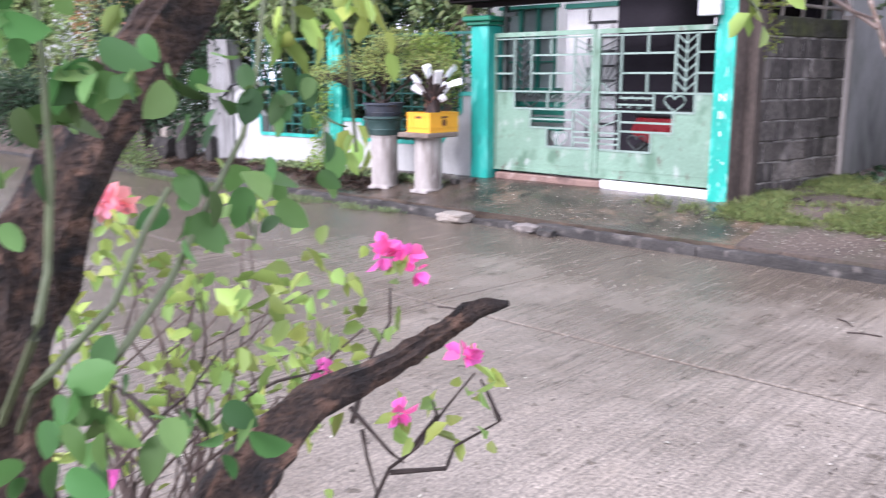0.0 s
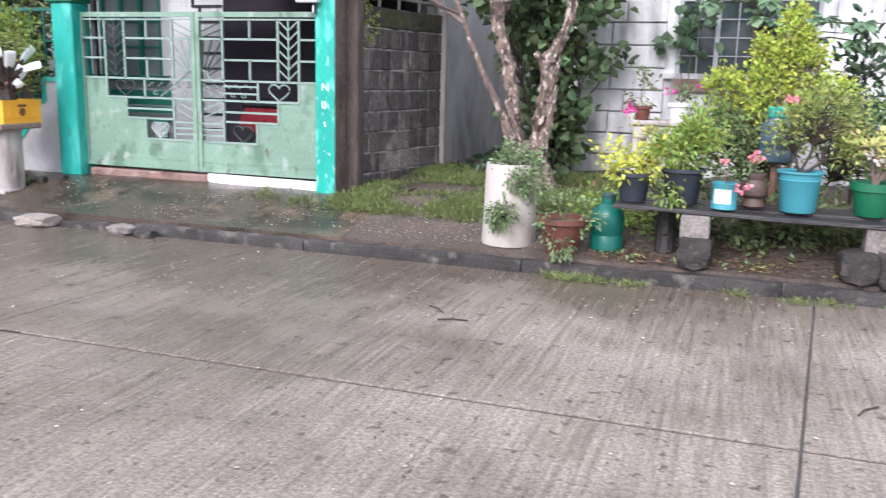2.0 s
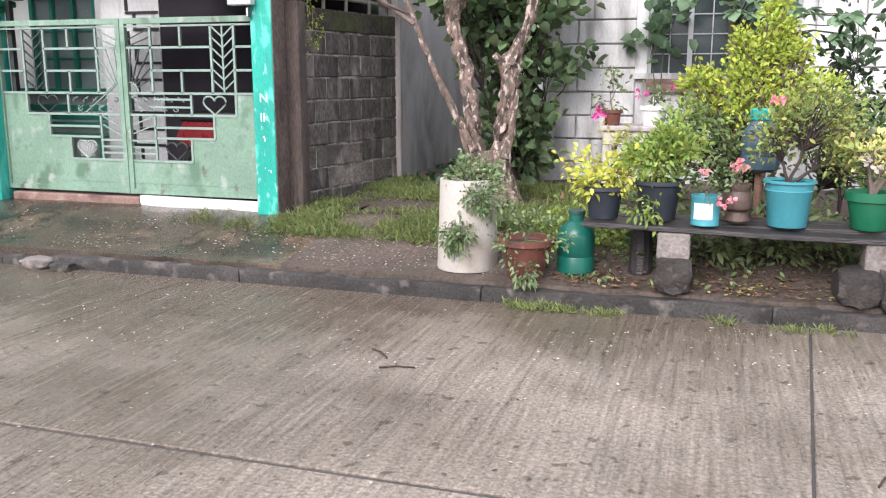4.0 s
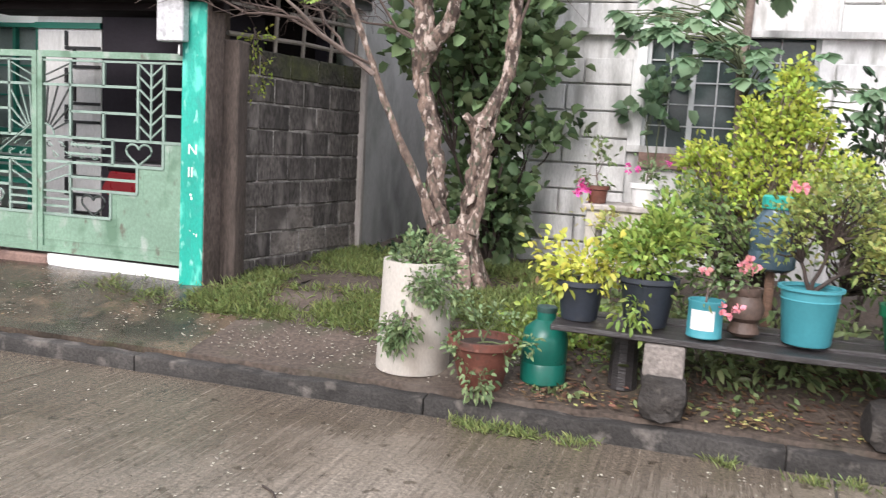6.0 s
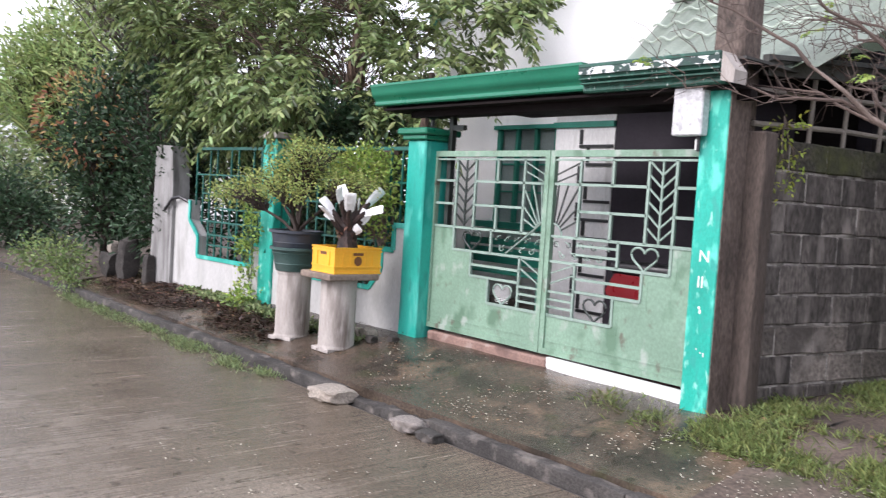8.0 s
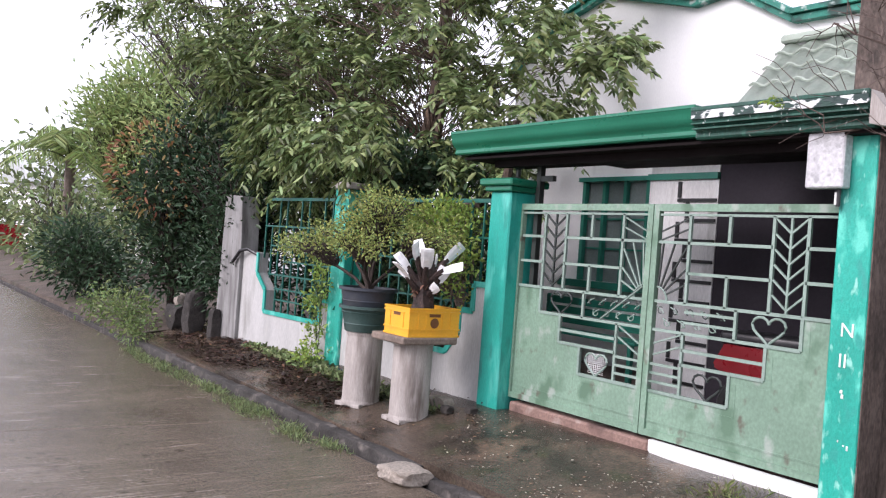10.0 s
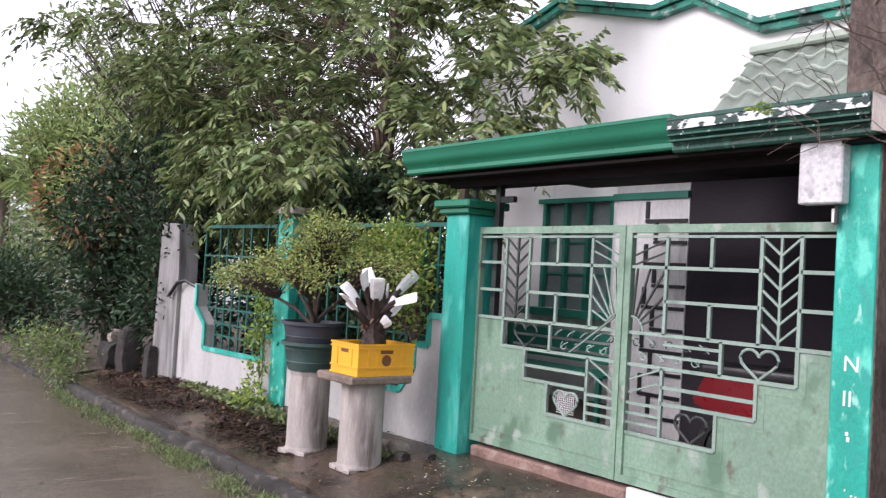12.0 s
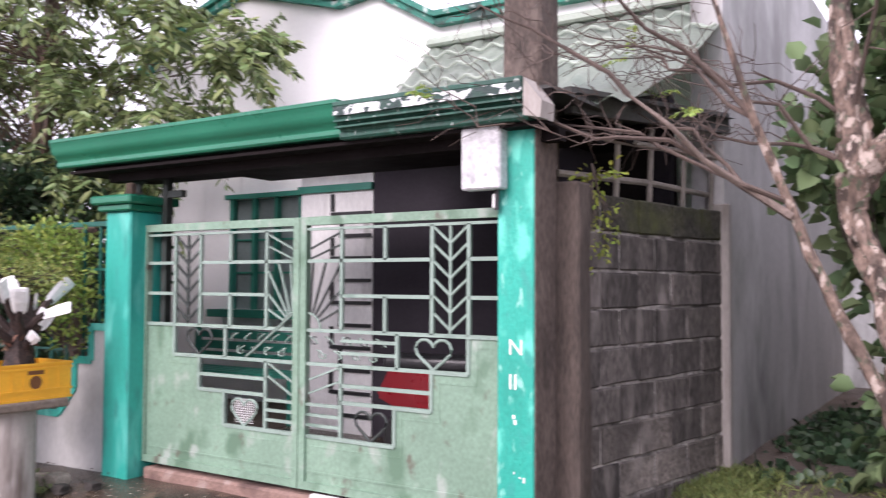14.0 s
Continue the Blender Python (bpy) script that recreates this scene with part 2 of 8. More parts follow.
M_GATE = mat("pale_green_gate_paint", (0.185, 0.295, 0.215), 0.5, 0.14, 2.0, 0.14, 60, 0.15, stain=((0.105, 0.19, 0.125), (0.32, 0.38, 0.33), (0.12, 0.12, 0.09)), stain_at=0.56, stain_scale=3.6, stain_soft=0.1, stretch=(1, 1, 0.75))
M_GATEBAR = mat("gate_bar_paint", (0.24, 0.325, 0.275), 0.5, 0.14, 3, 0.1, 60, 0.1, stain=((0.12, 0.19, 0.15),), stain_at=0.6, stain_scale=4)
M_IRON = mat("dark_iron", (0.05, 0.06, 0.055), 0.5, 0.2, 6, 0.1, 80, 0.2, metal=0.4)
M_DARKWALL = mat("near_black_interior", (0.042, 0.037, 0.045), 0.8, 0.15, 1.5, 0.08, 40, 0.1)
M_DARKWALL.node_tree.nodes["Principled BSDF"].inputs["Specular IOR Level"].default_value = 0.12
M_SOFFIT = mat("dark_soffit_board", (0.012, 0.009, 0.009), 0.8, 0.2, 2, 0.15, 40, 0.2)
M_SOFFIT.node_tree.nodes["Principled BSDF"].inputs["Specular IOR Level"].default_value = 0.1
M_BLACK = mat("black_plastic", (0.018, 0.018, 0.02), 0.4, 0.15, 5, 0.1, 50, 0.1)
M_BLOCK = mat("grey_concrete_block", (0.1, 0.088, 0.08), 0.9, 0.4, 2.2, 0.6, 32, 1.0, stretch=(1.4, 1.4, 0.55), stain=((0.028, 0.025, 0.023), (0.27, 0.24, 0.22)), stain_at=0.52, stain_scale=2.3, stain_soft=0.2, piece=0.3, world_space=True)
M_BLOCKMOSS = mat("mossy_concrete_block", (0.06, 0.056, 0.042), 0.95, 0.4, 2.2, 0.6, 32, 1.0, stain=((0.075, 0.085, 0.028), (0.028, 0.026, 0.02)), stain_at=0.46, stain_scale=2.4, stain_soft=0.2, piece=0.2, world_space=True)
M_BLOCKPALE = mat("salt_stained_concrete_block", (0.20, 0.175, 0.155), 0.9, 0.4, 2.2, 0.5, 32, 1.0, stain=((0.08, 0.07, 0.063), (0.30, 0.27, 0.245)), stain_at=0.5, stain_scale=1.8, stain_soft=0.2, piece=0.25, world_space=True)
M_MORTAR = mat("block_mortar", (0.36, 0.335, 0.31), 0.9, 0.3, 4, 0.4, 60, 0.8, stain=((0.10, 0.09, 0.082), (0.07, 0.063, 0.057)), stain_at=0.5, stain_soft=0.15, stain_scale=4.5, world_space=True)
M_PLASTER = mat("grey_cement_plaster", (0.47, 0.465, 0.455), 0.85, 0.2, 0.8, 0.1, 50, 0.25, stain=((0.14, 0.14, 0.13), (0.62, 0.62, 0.61), (0.25, 0.26, 0.23)), stain_at=0.5, stain_scale=1.4, stain_soft=0.28, stretch=(0.8, 0.8, 0.42))
M_POLE = mat("weathered_pole_concrete", (0.105, 0.08, 0.067), 0.95, 0.4, 2.6, 0.45, 45, 1.0, stain=((0.03, 0.024, 0.02), (0.17, 0.135, 0.115)), stain_at=0.54, stain_scale=4.5, stain_soft=0.18, stretch=(1.3, 1.3, 0.55))
M_POSTDARK = mat("dark_damp_post", (0.078, 0.06, 0.05), 0.9, 0.35, 3, 0.45, 50, 1.0, stain=((0.028, 0.022, 0.019), (0.15, 0.118, 0.1)), stretch=(2.5, 2.5, 0.4))
M_WOODDARK = mat("dark_wet_wood", (0.038, 0.034, 0.034), 0.42, 0.3, 2, 0.35, 40, 0.6, stain=((0.11, 0.095, 0.085),), stretch=(0.3, 3, 3))
M_WOODBROWN = mat("brown_wood", (0.19, 0.11, 0.075), 0.7, 0.25, 3, 0.3, 40, 0.5, stretch=(0.4, 3, 3))
M_STONE = mat("cut_stone", (0.04, 0.035, 0.031), 0.85, 0.3, 4, 0.35, 50, 0.9, stain=((0.022, 0.02, 0.018), (0.085, 0.075, 0.065)), stain_scale=7)
M_CONC = mat("cast_concrete", (0.40, 0.365, 0.335), 0.85, 0.15, 2.5, 0.15, 60, 0.4, stain=((0.15, 0.122, 0.105), (0.50, 0.46, 0.43)), stain_at=0.52, stain_scale=3, stain_soft=0.2, stretch=(3, 3, 0.45))
M_SLAB = mat("brown_stained_slab", (0.20, 0.155, 0.125), 0.85, 0.25, 3, 0.25, 50, 0.5, stain=((0.09, 0.07, 0.055), (0.34, 0.29, 0.25)), stain_scale=5, stain_soft=0.2)
M_WHITECYL = mat("white_painted_concrete", (0.49, 0.455, 0.405), 0.75, 0.08, 2.0, 0.1, 50, 0.3, stain=((0.34, 0.28, 0.225), (0.46, 0.42, 0.37)), stain_at=0.56, stain_scale=1.6, stain_soft=0.2, stretch=(2, 2, 0.8))
M_TERRA = mat("terracotta", (0.14, 0.048, 0.032), 0.7, 0.2, 5, 0.15, 60, 0.3, stain=((0.08, 0.04, 0.03), (0.27, 0.12, 0.085)), stain_scale=7)
M_OLDCONC = mat("greenish_old_concrete", (0.30, 0.29, 0.23), 0.85, 0.2, 3, 0.2, 50, 0.5, stain=((0.16, 0.16, 0.11), (0.42, 0.39, 0.34)), stain_scale=4, stain_soft=0.2)
M_DULLBLOCK = mat("dull_concrete_block", (0.22, 0.195, 0.175), 0.9, 0.25, 4, 0.3, 50, 0.7, stain=((0.10, 0.09, 0.08),), stain_scale=6)
M_YELLOW = mat("yellow_plastic", (0.80, 0.40, 0.025), 0.4, 0.08, 4, 0.05, 60, 0.06, stain=((0.55, 0.27, 0.03),), stain_at=0.62, stain_scale=4)
M_POTGREY = mat("dark_slate_plastic", (0.035, 0.042, 0.055), 0.45, 0.15, 5, 0.1, 50, 0.1, stain=((0.08, 0.08, 0.08),), stain_at=0.6)
M_POTGREENGREY = mat("faded_green_plastic", (0.035, 0.075, 0.068), 0.5, 0.15, 4, 0.12, 50, 0.12, stain=((0.08, 0.12, 0.11),), stain_at=0.58)
M_POTTEAL = mat("turquoise_plastic", (0.055, 0.275, 0.32), 0.42, 0.08, 4, 0.05, 50, 0.06, stain=((0.05, 0.22, 0.25),), stain_at=0.62)
M_POTGREEN = mat("green_plastic", (0.008, 0.13, 0.06), 0.4, 0.1, 4, 0.05, 50, 0.06)
M_BOTTLE = mat("green_jerrican_plastic", (0.006, 0.125, 0.092), 0.35, 0.12, 4, 0.06, 50, 0.06, stain=((0.03, 0.10, 0.07),), stain_at=0.6)
M_POTWHITE = mat("white_plastic", (0.75, 0.75, 0.73), 0.45, 0.06, 5, 0.05, 50, 0.06, stain=((0.5, 0.48, 0.42),), stain_at=0.62)
M_CLAY = mat("dark_clay", (0.10, 0.065, 0.05), 0.55, 0.25, 6, 0.2, 50, 0.3)
M_SOIL = mat("potting_soil", (0.045, 0.032, 0.025), 0.95, 0.3, 10, 0.4, 80, 1.0)
M_RED = mat("red_vehicle_paint", (0.24, 0.008, 0.014), 0.3, 0.08, 3, 0.03, 50, 0.02)
M_RUBBER = mat("tyre_rubber", (0.02, 0.02, 0.02), 0.75, 0.1, 8, 0.1, 60, 0.2)
M_CHROME = mat("dull_chrome", (0.5, 0.5, 0.5), 0.25, 0.1, 8, 0.05, 60, 0.02, metal=1)
M_METER = mat("grey_meter_box", (0.55, 0.55, 0.56), 0.5, 0.06, 3, 0.22, 45, 0.1, stain=((0.35, 0.35, 0.36),), stain_at=0.55, stain_scale=22)
M_ROOF = mat("pale_green_roof_sheet", (0.38, 0.44, 0.37), 0.55, 0.16, 1.3, 0.1, 40, 0.15, stain=((0.42, 0.5, 0.43), (0.24, 0.33, 0.27)), stain_at=0.56, stain_scale=1.6, stain_soft=0.2)
M_ROOFDARK = mat("rusty_dark_sheet", (0.06, 0.06, 0.055), 0.7, 0.25, 3, 0.2, 50, 0.3)
M_BAMBOO = mat("grey_bamboo", (0.25, 0.22, 0.19), 0.7, 0.25, 4, 0.2, 60, 0.3)
M_GLASS = glass_mat("window_glass")
# reflected daylight on the pane is put into this pale grey-teal colour
M_PANE = glass_mat("reflection_toned_glass", (0.20, 0.245, 0.24), 0.35)
M_SASH = mat("green_window_frame", (0.02, 0.20, 0.145), 0.45, 0.12, 4, 0.06, 60, 0.1)
M_SASHGREY = mat("grey_window_frame", (0.5, 0.52, 0.52), 0.5, 0.08, 4, 0.06, 60, 0.1)
M_BARK = mat("flaking_pale_bark", (0.17, 0.12, 0.095), 0.85, 0.35, 6, 0.5, 45, 1.0, stain=((0.06, 0.042, 0.034), (0.44, 0.36, 0.31), (0.085, 0.09, 0.06)), stain_at=0.52, stain_scale=13, stain_soft=0.06, stretch=(1, 1, 0.5))
M_BARKDARK = mat("dark_rough_bark", (0.075, 0.05, 0.035), 0.85, 0.35, 6, 0.4, 45, 1.0, stain=((0.025, 0.02, 0.016), (0.17, 0.11, 0.07)), stain_at=0.5, stain_scale=10, stain_soft=0.15, stretch=(1, 1, 0.5))
M_BARKNEAR = mat("near_rough_bark", (0.04, 0.024, 0.016), 0.95, 0.5, 20, 0.6, 160, 1.0, stain=((0.008, 0.006, 0.005), (0.15, 0.085, 0.055)), stain_at=0.52, stain_scale=24, stain_soft=0.14, stretch=(1.6, 0.8, 1))
M_TWIG = mat("grey_twig", (0.17, 0.13, 0.11), 0.85, 0.25, 8, 0.2, 60, 0.4)
M_TWIGGREEN = mat("green_stem", (0.085, 0.105, 0.045), 0.6, 0.2, 8, 0.15, 60, 0.2)
M_TWIGMID = mat("brown_twig", (0.10, 0.072, 0.06), 0.85, 0.3, 8, 0.2, 60, 0.4)
M_TWIGDARK = mat("dark_twig", (0.045, 0.032, 0.026), 0.8, 0.25, 8, 0.2, 60, 0.4)
L_TREE = leaf_mat("mid_green_leaf", (0.20, 0.255, 0.115), 0.65, 0.03, 0.42)
L_CROWN = leaf_mat("glossy_crown_leaf", (0.175, 0.23, 0.09), 0.75, 0.03, 0.36, 0.24)
L_VINE = leaf_mat("vine_leaf", (0.15, 0.22, 0.105), 0.6, 0.03)
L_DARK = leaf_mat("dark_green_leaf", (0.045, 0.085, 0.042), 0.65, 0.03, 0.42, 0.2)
L_REDTIP = leaf_mat("reddish_young_leaf", (0.32, 0.19, 0.085), 0.5, 0.05)
L_YELLOW = leaf_mat("yellow_green_leaf", (0.41, 0.49, 0.085), 0.45, 0.03)
L_LIME = leaf_mat("light_green_leaf", (0.28, 0.38, 0.09), 0.45, 0.03)
L_MID = leaf_mat("leafy_green", (0.17, 0.24, 0.085), 0.5, 0.03)
L_CREAM = leaf_mat("cream_variegated_leaf", (0.66, 0.64, 0.24), 0.35, 0.04)
L_LEMON = leaf_mat("lemon_yellow_leaf", (0.60, 0.62, 0.12), 0.4, 0.03)
L_OLIVE = leaf_mat("yellowish_olive_leaf", (0.27, 0.32, 0.095), 0.6, 0.04)
L_GREY = leaf_mat("grey_green_leaf", (0.20, 0.275, 0.13), 0.45, 0.03)
L_FRESH = leaf_mat("fresh_round_leaf", (0.085, 0.18, 0.05), 0.6, 0.03, 0.6, 0.32)
L_BONSAI = leaf_mat("olive_leaf", (0.30, 0.355, 0.11), 0.55, 0.04)
L_PAPAYA = leaf_mat("blue_green_leaf", (0.20, 0.31, 0.18), 0.4, 0.02)
L_GRASS = leaf_mat("grass_blade", (0.205, 0.255, 0.09), 0.5, 0.03)
L_PINK = leaf_mat("magenta_bract", (0.9, 0.18, 0.5), 0.35, 0.02, 0.5, 0.4)
L_SALMON = leaf_mat("salmon_bract", (0.84, 0.34, 0.36), 0.3, 0.02, 0.5, 0.4)
L_WHITEFL = leaf_mat("white_petal", (0.58, 0.55, 0.46), 0.2, 0.02)
L_DRY = leaf_mat("dry_leaf", (0.20, 0.115, 0.07), 0.5, 0.03, 0.7, 0.1)
L_DRYDARK = leaf_mat("wet_dead_leaf", (0.05, 0.03, 0.022), 0.6, 0.03, 0.5, 0.05)
L_FEATHER = leaf_mat("feathery_light_leaf", (0.30, 0.385, 0.15), 0.5, 0.03)


# ---- mesh tools ----
rng = np.random.default_rng(7)


def box(bm, x0, x1, y0, y1, z0, z1, bev=0.0, seg=1):
    made = bmesh.ops.create_cube(bm, size=1, matrix=Matrix.Translation(((x0 + x1) / 2, (y0 + y1) / 2, (z0 + z1) / 2)) @ Matrix.Diagonal((abs(x1 - x0), abs(y1 - y0), abs(z1 - z0), 1)))
    if bev:
        edges = list({e for v in made["verts"] for e in v.link_edges})
        bmesh.ops.bevel(bm, geom=edges, offset=bev, segments=seg, affect="EDGES", profile=0.5)
    return bm


def bar(bm, a, b, w, d=None):
    """A rectangular bar from a to b, w wide and d deep (along y where it can)."""
    a, b = Vector(a), Vector(b)
    d = d or w
    axis = b - a
    side = axis.cross(Vector((0, 1, 0)))
    if side.length < 1e-6:
        side = Vector((1, 0, 0))
    side.normalize()
    up = axis.cross(side).normalized()
    vs = [bm.verts.new(p + side * sx * w / 2 + up * sy * d / 2) for p in (a, b) for sx, sy in ((-1, -1), (1, -1), (1, 1), (-1, 1))]
    for f in ((0, 1, 2, 3), (7, 6, 5, 4), (0, 4, 5, 1), (1, 5, 6, 2), (2, 6, 7, 3), (3, 7, 4, 0)):
        bm.faces.new([vs[i] for i in f])
    return bm


def tube(bm, pts, radii, seg=7, rough=0.0):
    pts = [Vector(p) for p in pts]
    if not hasattr(radii, "__len__"):
        radii = [radii] * len(pts)
    rings = []
    ref = Vector((0.31, 0.17, 0.93))
    for i, p in enumerate(pts):
        d = (pts[min(i + 1, len(pts) - 1)] - pts[max(i - 1, 0)])
        d = d.normalized() if d.length > 1e-9 else Vector((0, 0, 1))
        s = d.cross(ref)
        if s.length < 0.1:
            s = d.cross(Vector((1, 0, 0)))
        s.normalize()
        u = d.cross(s)
        ring = []
        for k in range(seg):
            a = 2 * math.pi * k / seg
            r = radii[i] * (1 + rough * (noise.noise(p * 9 + Vector((k * 1.7, 0, 0)))))
            ring.append(bm.verts.new(p + (s * math.cos(a) + u * math.sin(a)) * r))
        rings.append(ring)
    for a, b in zip(rings, rings[1:]):
        for k in range(seg):
            bm.faces.new((a[k], a[(k + 1) % seg], b[(k + 1) % seg], b[k]))
    bm.faces.new(list(reversed(rings[0])))
    bm.faces.new(rings[-1])
    return bm


def lathe(bm, profile, seg=24, at=(0, 0, 0), closed=True, squash=None):
    rings = []
    for r, z in profile:
        ring = []
        for k in range(seg):
            a = 2 * math.pi * (k + 0.5) / seg
            rr = r * (squash(a) if squash else 1)
            ring.append(bm.verts.new((at[0] + rr * math.cos(a), at[1] + rr * math.sin(a), at[2] + z)))
        rings.append(ring)
    for a, b in zip(rings, rings[1:]):
        for k in range(seg):
            bm.faces.new((a[k], a[(k + 1) % seg], b[(k + 1) % seg], b[k]))
    if closed:
        bm.faces.new(list(reversed(rings[0])))
        bm.faces.new(rings[-1])
    return bm


def prism(bm, outline, y0, y1):
    """An outline in x and z, drawn through from y0 to y1."""
    a = [bm.verts.new((x, y0, z)) for x, z in outline]
    b = [bm.verts.new((x, y1, z)) for x, z in outline]
    n = len(a)
    bm.faces.new(a)
    bm.faces.new(list(reversed(b)))
    for k in range(n):
        bm.faces.new((a[k], b[k], b[(k + 1) % n], a[(k + 1) % n]))
    return bm


def finish(name, bm, material, smooth=False):
    bmesh.ops.recalc_face_normals(bm, faces=bm.faces)
    me = bpy.data.meshes.new(name)
    bm.to_mesh(me)
    bm.free()
    me.materials.append(material)
    if smooth:
        me.polygons.foreach_set("use_smooth", [True] * len(me.polygons))
        me.set_sharp_from_angle(angle=radians(38))
    return me


def part(name, bm, material, parent, label="", smooth=False):
    me = bm if isinstance(bm, bpy.types.Mesh) else finish(name, bm, material, smooth)
    ob = new(name, me)
    ob.parent = parent
    if label:
        ob["label"] = label
    return ob


def thing(name, at, label, category, group="", kind="", turn=0.0):
    ob = new(name)
    ob.matrix_basis = pose(*at, 0, 0, turn)
    ob.empty_display_size = 0.1
    return tagged(ob, label, category, group, kind)


def built(name, bm, material, label, kind="structure", category="", smooth=False):
    me = bm if isinstance(bm, bpy.types.Mesh) else finish(name, bm, material, smooth)
    return tagged(new(name, me), label, category, "", kind)


def B():
    return bmesh.new()


def unit(v):
    return v / np.maximum(np.linalg.norm(v, axis=-1, keepdims=True), 1e-9)


def leaf_mesh(name, at, way, size, wide, material, fold=0.25, droop=0.15, flat=0.0, wide_at=(0.3, 0.68)):
    """Many leaves: base points, directions, lengths; each a folded blade of two quads."""
    at, way = np.asarray(at, float), unit(np.asarray(way, float))
    n = len(at)
    size = np.broadcast_to(np.asarray(size, float), (n,))[:, None]
    rnd = rng.normal(size=(n, 3))
    rnd[:, 2] += flat
    side = unit(np.cross(way, rnd))
    up = np.cross(side, way)
    up = np.where((up[:, 2:3] < 0) & (flat > 0), -up, up)
    w = size * wide
    a, b = wide_at
    down = np.array([0, 0, -1.0])
    v = np.stack([at,
                  at + way * size * a + side * w * 0.42 + up * w * fold,
                  at + way * size * b + side * w * 0.40 + up * w * fold + down * size * droop * 0.4,
                  at + way * size + down * size * droop,
                  at + way * size * b - side * w * 0.40 + up * w * fold + down * size * droop * 0.4,
                  at + way * size * a - side * w * 0.42 + up * w * fold], axis=1).reshape(-1, 3)
    k = np.arange(n)[:, None] * 6
    f = np.concatenate([k + [0, 1, 2, 3], k + [0, 3, 4, 5]], axis=1).reshape(-1, 4)
    me = bpy.data.meshes.new(name)
    me.vertices.add(len(v))
    me.vertices.foreach_set("co", v.astype(np.float32).ravel())
    me.loops.add(f.size)
    me.loops.foreach_set("vertex_index", f.astype(np.int32).ravel())
    me.polygons.add(len(f))
    me.polygons.foreach_set("loop_start", np.arange(0, f.size, 4, dtype=np.int32))
    me.polygons.foreach_set("loop_total", np.full(len(f), 4, dtype=np.int32))
    me.update(calc_edges=True)
    me.materials.append(material)
    return me


def in_blob(n, centre, radius, hollow=0.0):
    d = unit(rng.normal(size=(n, 3)))
    r = (hollow ** 3 + (1 - hollow ** 3) * rng.random((n, 1))) ** (1 / 3)
    return np.asarray(centre) + d * r * np.asarray(radius)


def limb(bm, a, b, r0, r1, sag=0.15, seg=6, n=6, wob=0.04):
    a, b = np.asarray(a, float), np.asarray(b, float)
    length = np.linalg.norm(b - a)
    pts = []
    for i in range(n + 1):
        s = i / n
        p = a + (b - a) * s
        p[2] += math.sin(s * math.pi) * sag * length
        if 0 < i < n:
            p += rng.normal(size=3) * wob * length * 0.5
        pts.append(p)
    tube(bm, pts, [r0 + (r1 - r0) * i / n for i in range(n + 1)], seg, 0.12)
    return pts


def sprays(tips, base, count, reach, per, spacing):
    """Feathered sprays: stems that leave each tip outwards, with leaflets along both sides."""
    at, way, stems = [], [], []
    for t in tips:
        out = unit(t - base)
        for _ in range(count):
            d = unit(out * 0.8 + rng.normal(size=3) * 0.75)
            ln = reach * rng.uniform(0.6, 1.25)
            side = unit(np.cross(d, [0, 0, 1.0]) + 1e-6)
            s = np.linspace(0.12, 1, per)
            p = t + d * (s * ln)[:, None]
            p[:, 2] -= (s ** 2) * ln * rng.uniform(0.15, 0.6)
            stems.append(p)
            for sgn in (-1, 1):
                at.append(p)
                way.append(unit(side * sgn * 0.85 + d * 0.55 + np.array([0, 0, -0.45]) + rng.normal(size=(per, 3)) * 0.22))
    return np.concatenate(at), np.concatenate(way), stems


# ---- ground ----
Y_GATE = 8.42
KERB_Y = 7.06


def ground_z(x, y):
    if y < 7.2:
        return 0.11
    if y < 7.45:
        return 0.11 + (y - 7.2) * 0.1
    if y < 8.2:
        return 0.135 + (y - 7.45) / 0.75 * 0.175
    return 0.31 + min(y - 8.2, 3) * 0.035


def sheet(name, x0, x1, y0, y1, step, material, label, rough=0.01):
    bm = B()
    nx, ny = max(1, round((x1 - x0) / step)), max(1, round((y1 - y0) / step))
    grid = []
    for i in range(nx + 1):
        col = []
        for j in range(ny + 1):
            x, y = x0 + (x1 - x0) * i / nx, y0 + (y1 - y0) * j / ny
            edge = 0 if j in (0,) else 1
            col.append(bm.verts.new((x, y, ground_z(x, y) + edge * rough * noise.fractal(Vector((x * 2.2, y * 2.2, 0)), 0.7, 2, 4))))
        grid.append(col)
    for i in range(nx):
        for j in range(ny):
            bm.faces.new((grid[i][j], grid[i + 1][j], grid[i + 1][j + 1], grid[i][j + 1]))
    for i in range(nx):
        a, b = grid[i][0], grid[i + 1][0]
        lo = [bm.verts.new((q.co.x, q.co.y, -0.1)) for q in (a, b)]
        bm.faces.new((lo[0], lo[1], b, a))
    return built(name, bm, material, label, smooth=True)


bm = B()
box(bm, -260, 260, -260, 260, -0.5, -0.06)
built("ground", bm, M_FARGROUND, "earth ground spreading out under the whole street")
pavement = sheet("pavement", -13.2, -2.9, 7.19, 8.75, 0.12, M_PAVE, "wet dark concrete pavement beside the street", 0.012)
sheet("yard_floor", -6.9, -3.3, 8.75, 11.2, 0.3, M_PAVE, "damp concrete floor of the carport", 0.0)
sheet("yard_ground", -2.9, 9.0, 7.19, 16.5, 0.16, M_DIRT, "bare brown soil of the front yard", 0.035)
sheet("passage_ground", -3.3, -2.9, 8.75, 16.5, 0.2, M_DIRT, "soil strip beside the block wall", 0.02)
sheet("verge_ground", -45, -13.2, 7.19, 16, 0.5, M_DIRT, "soil verge further down the street", 0.05)
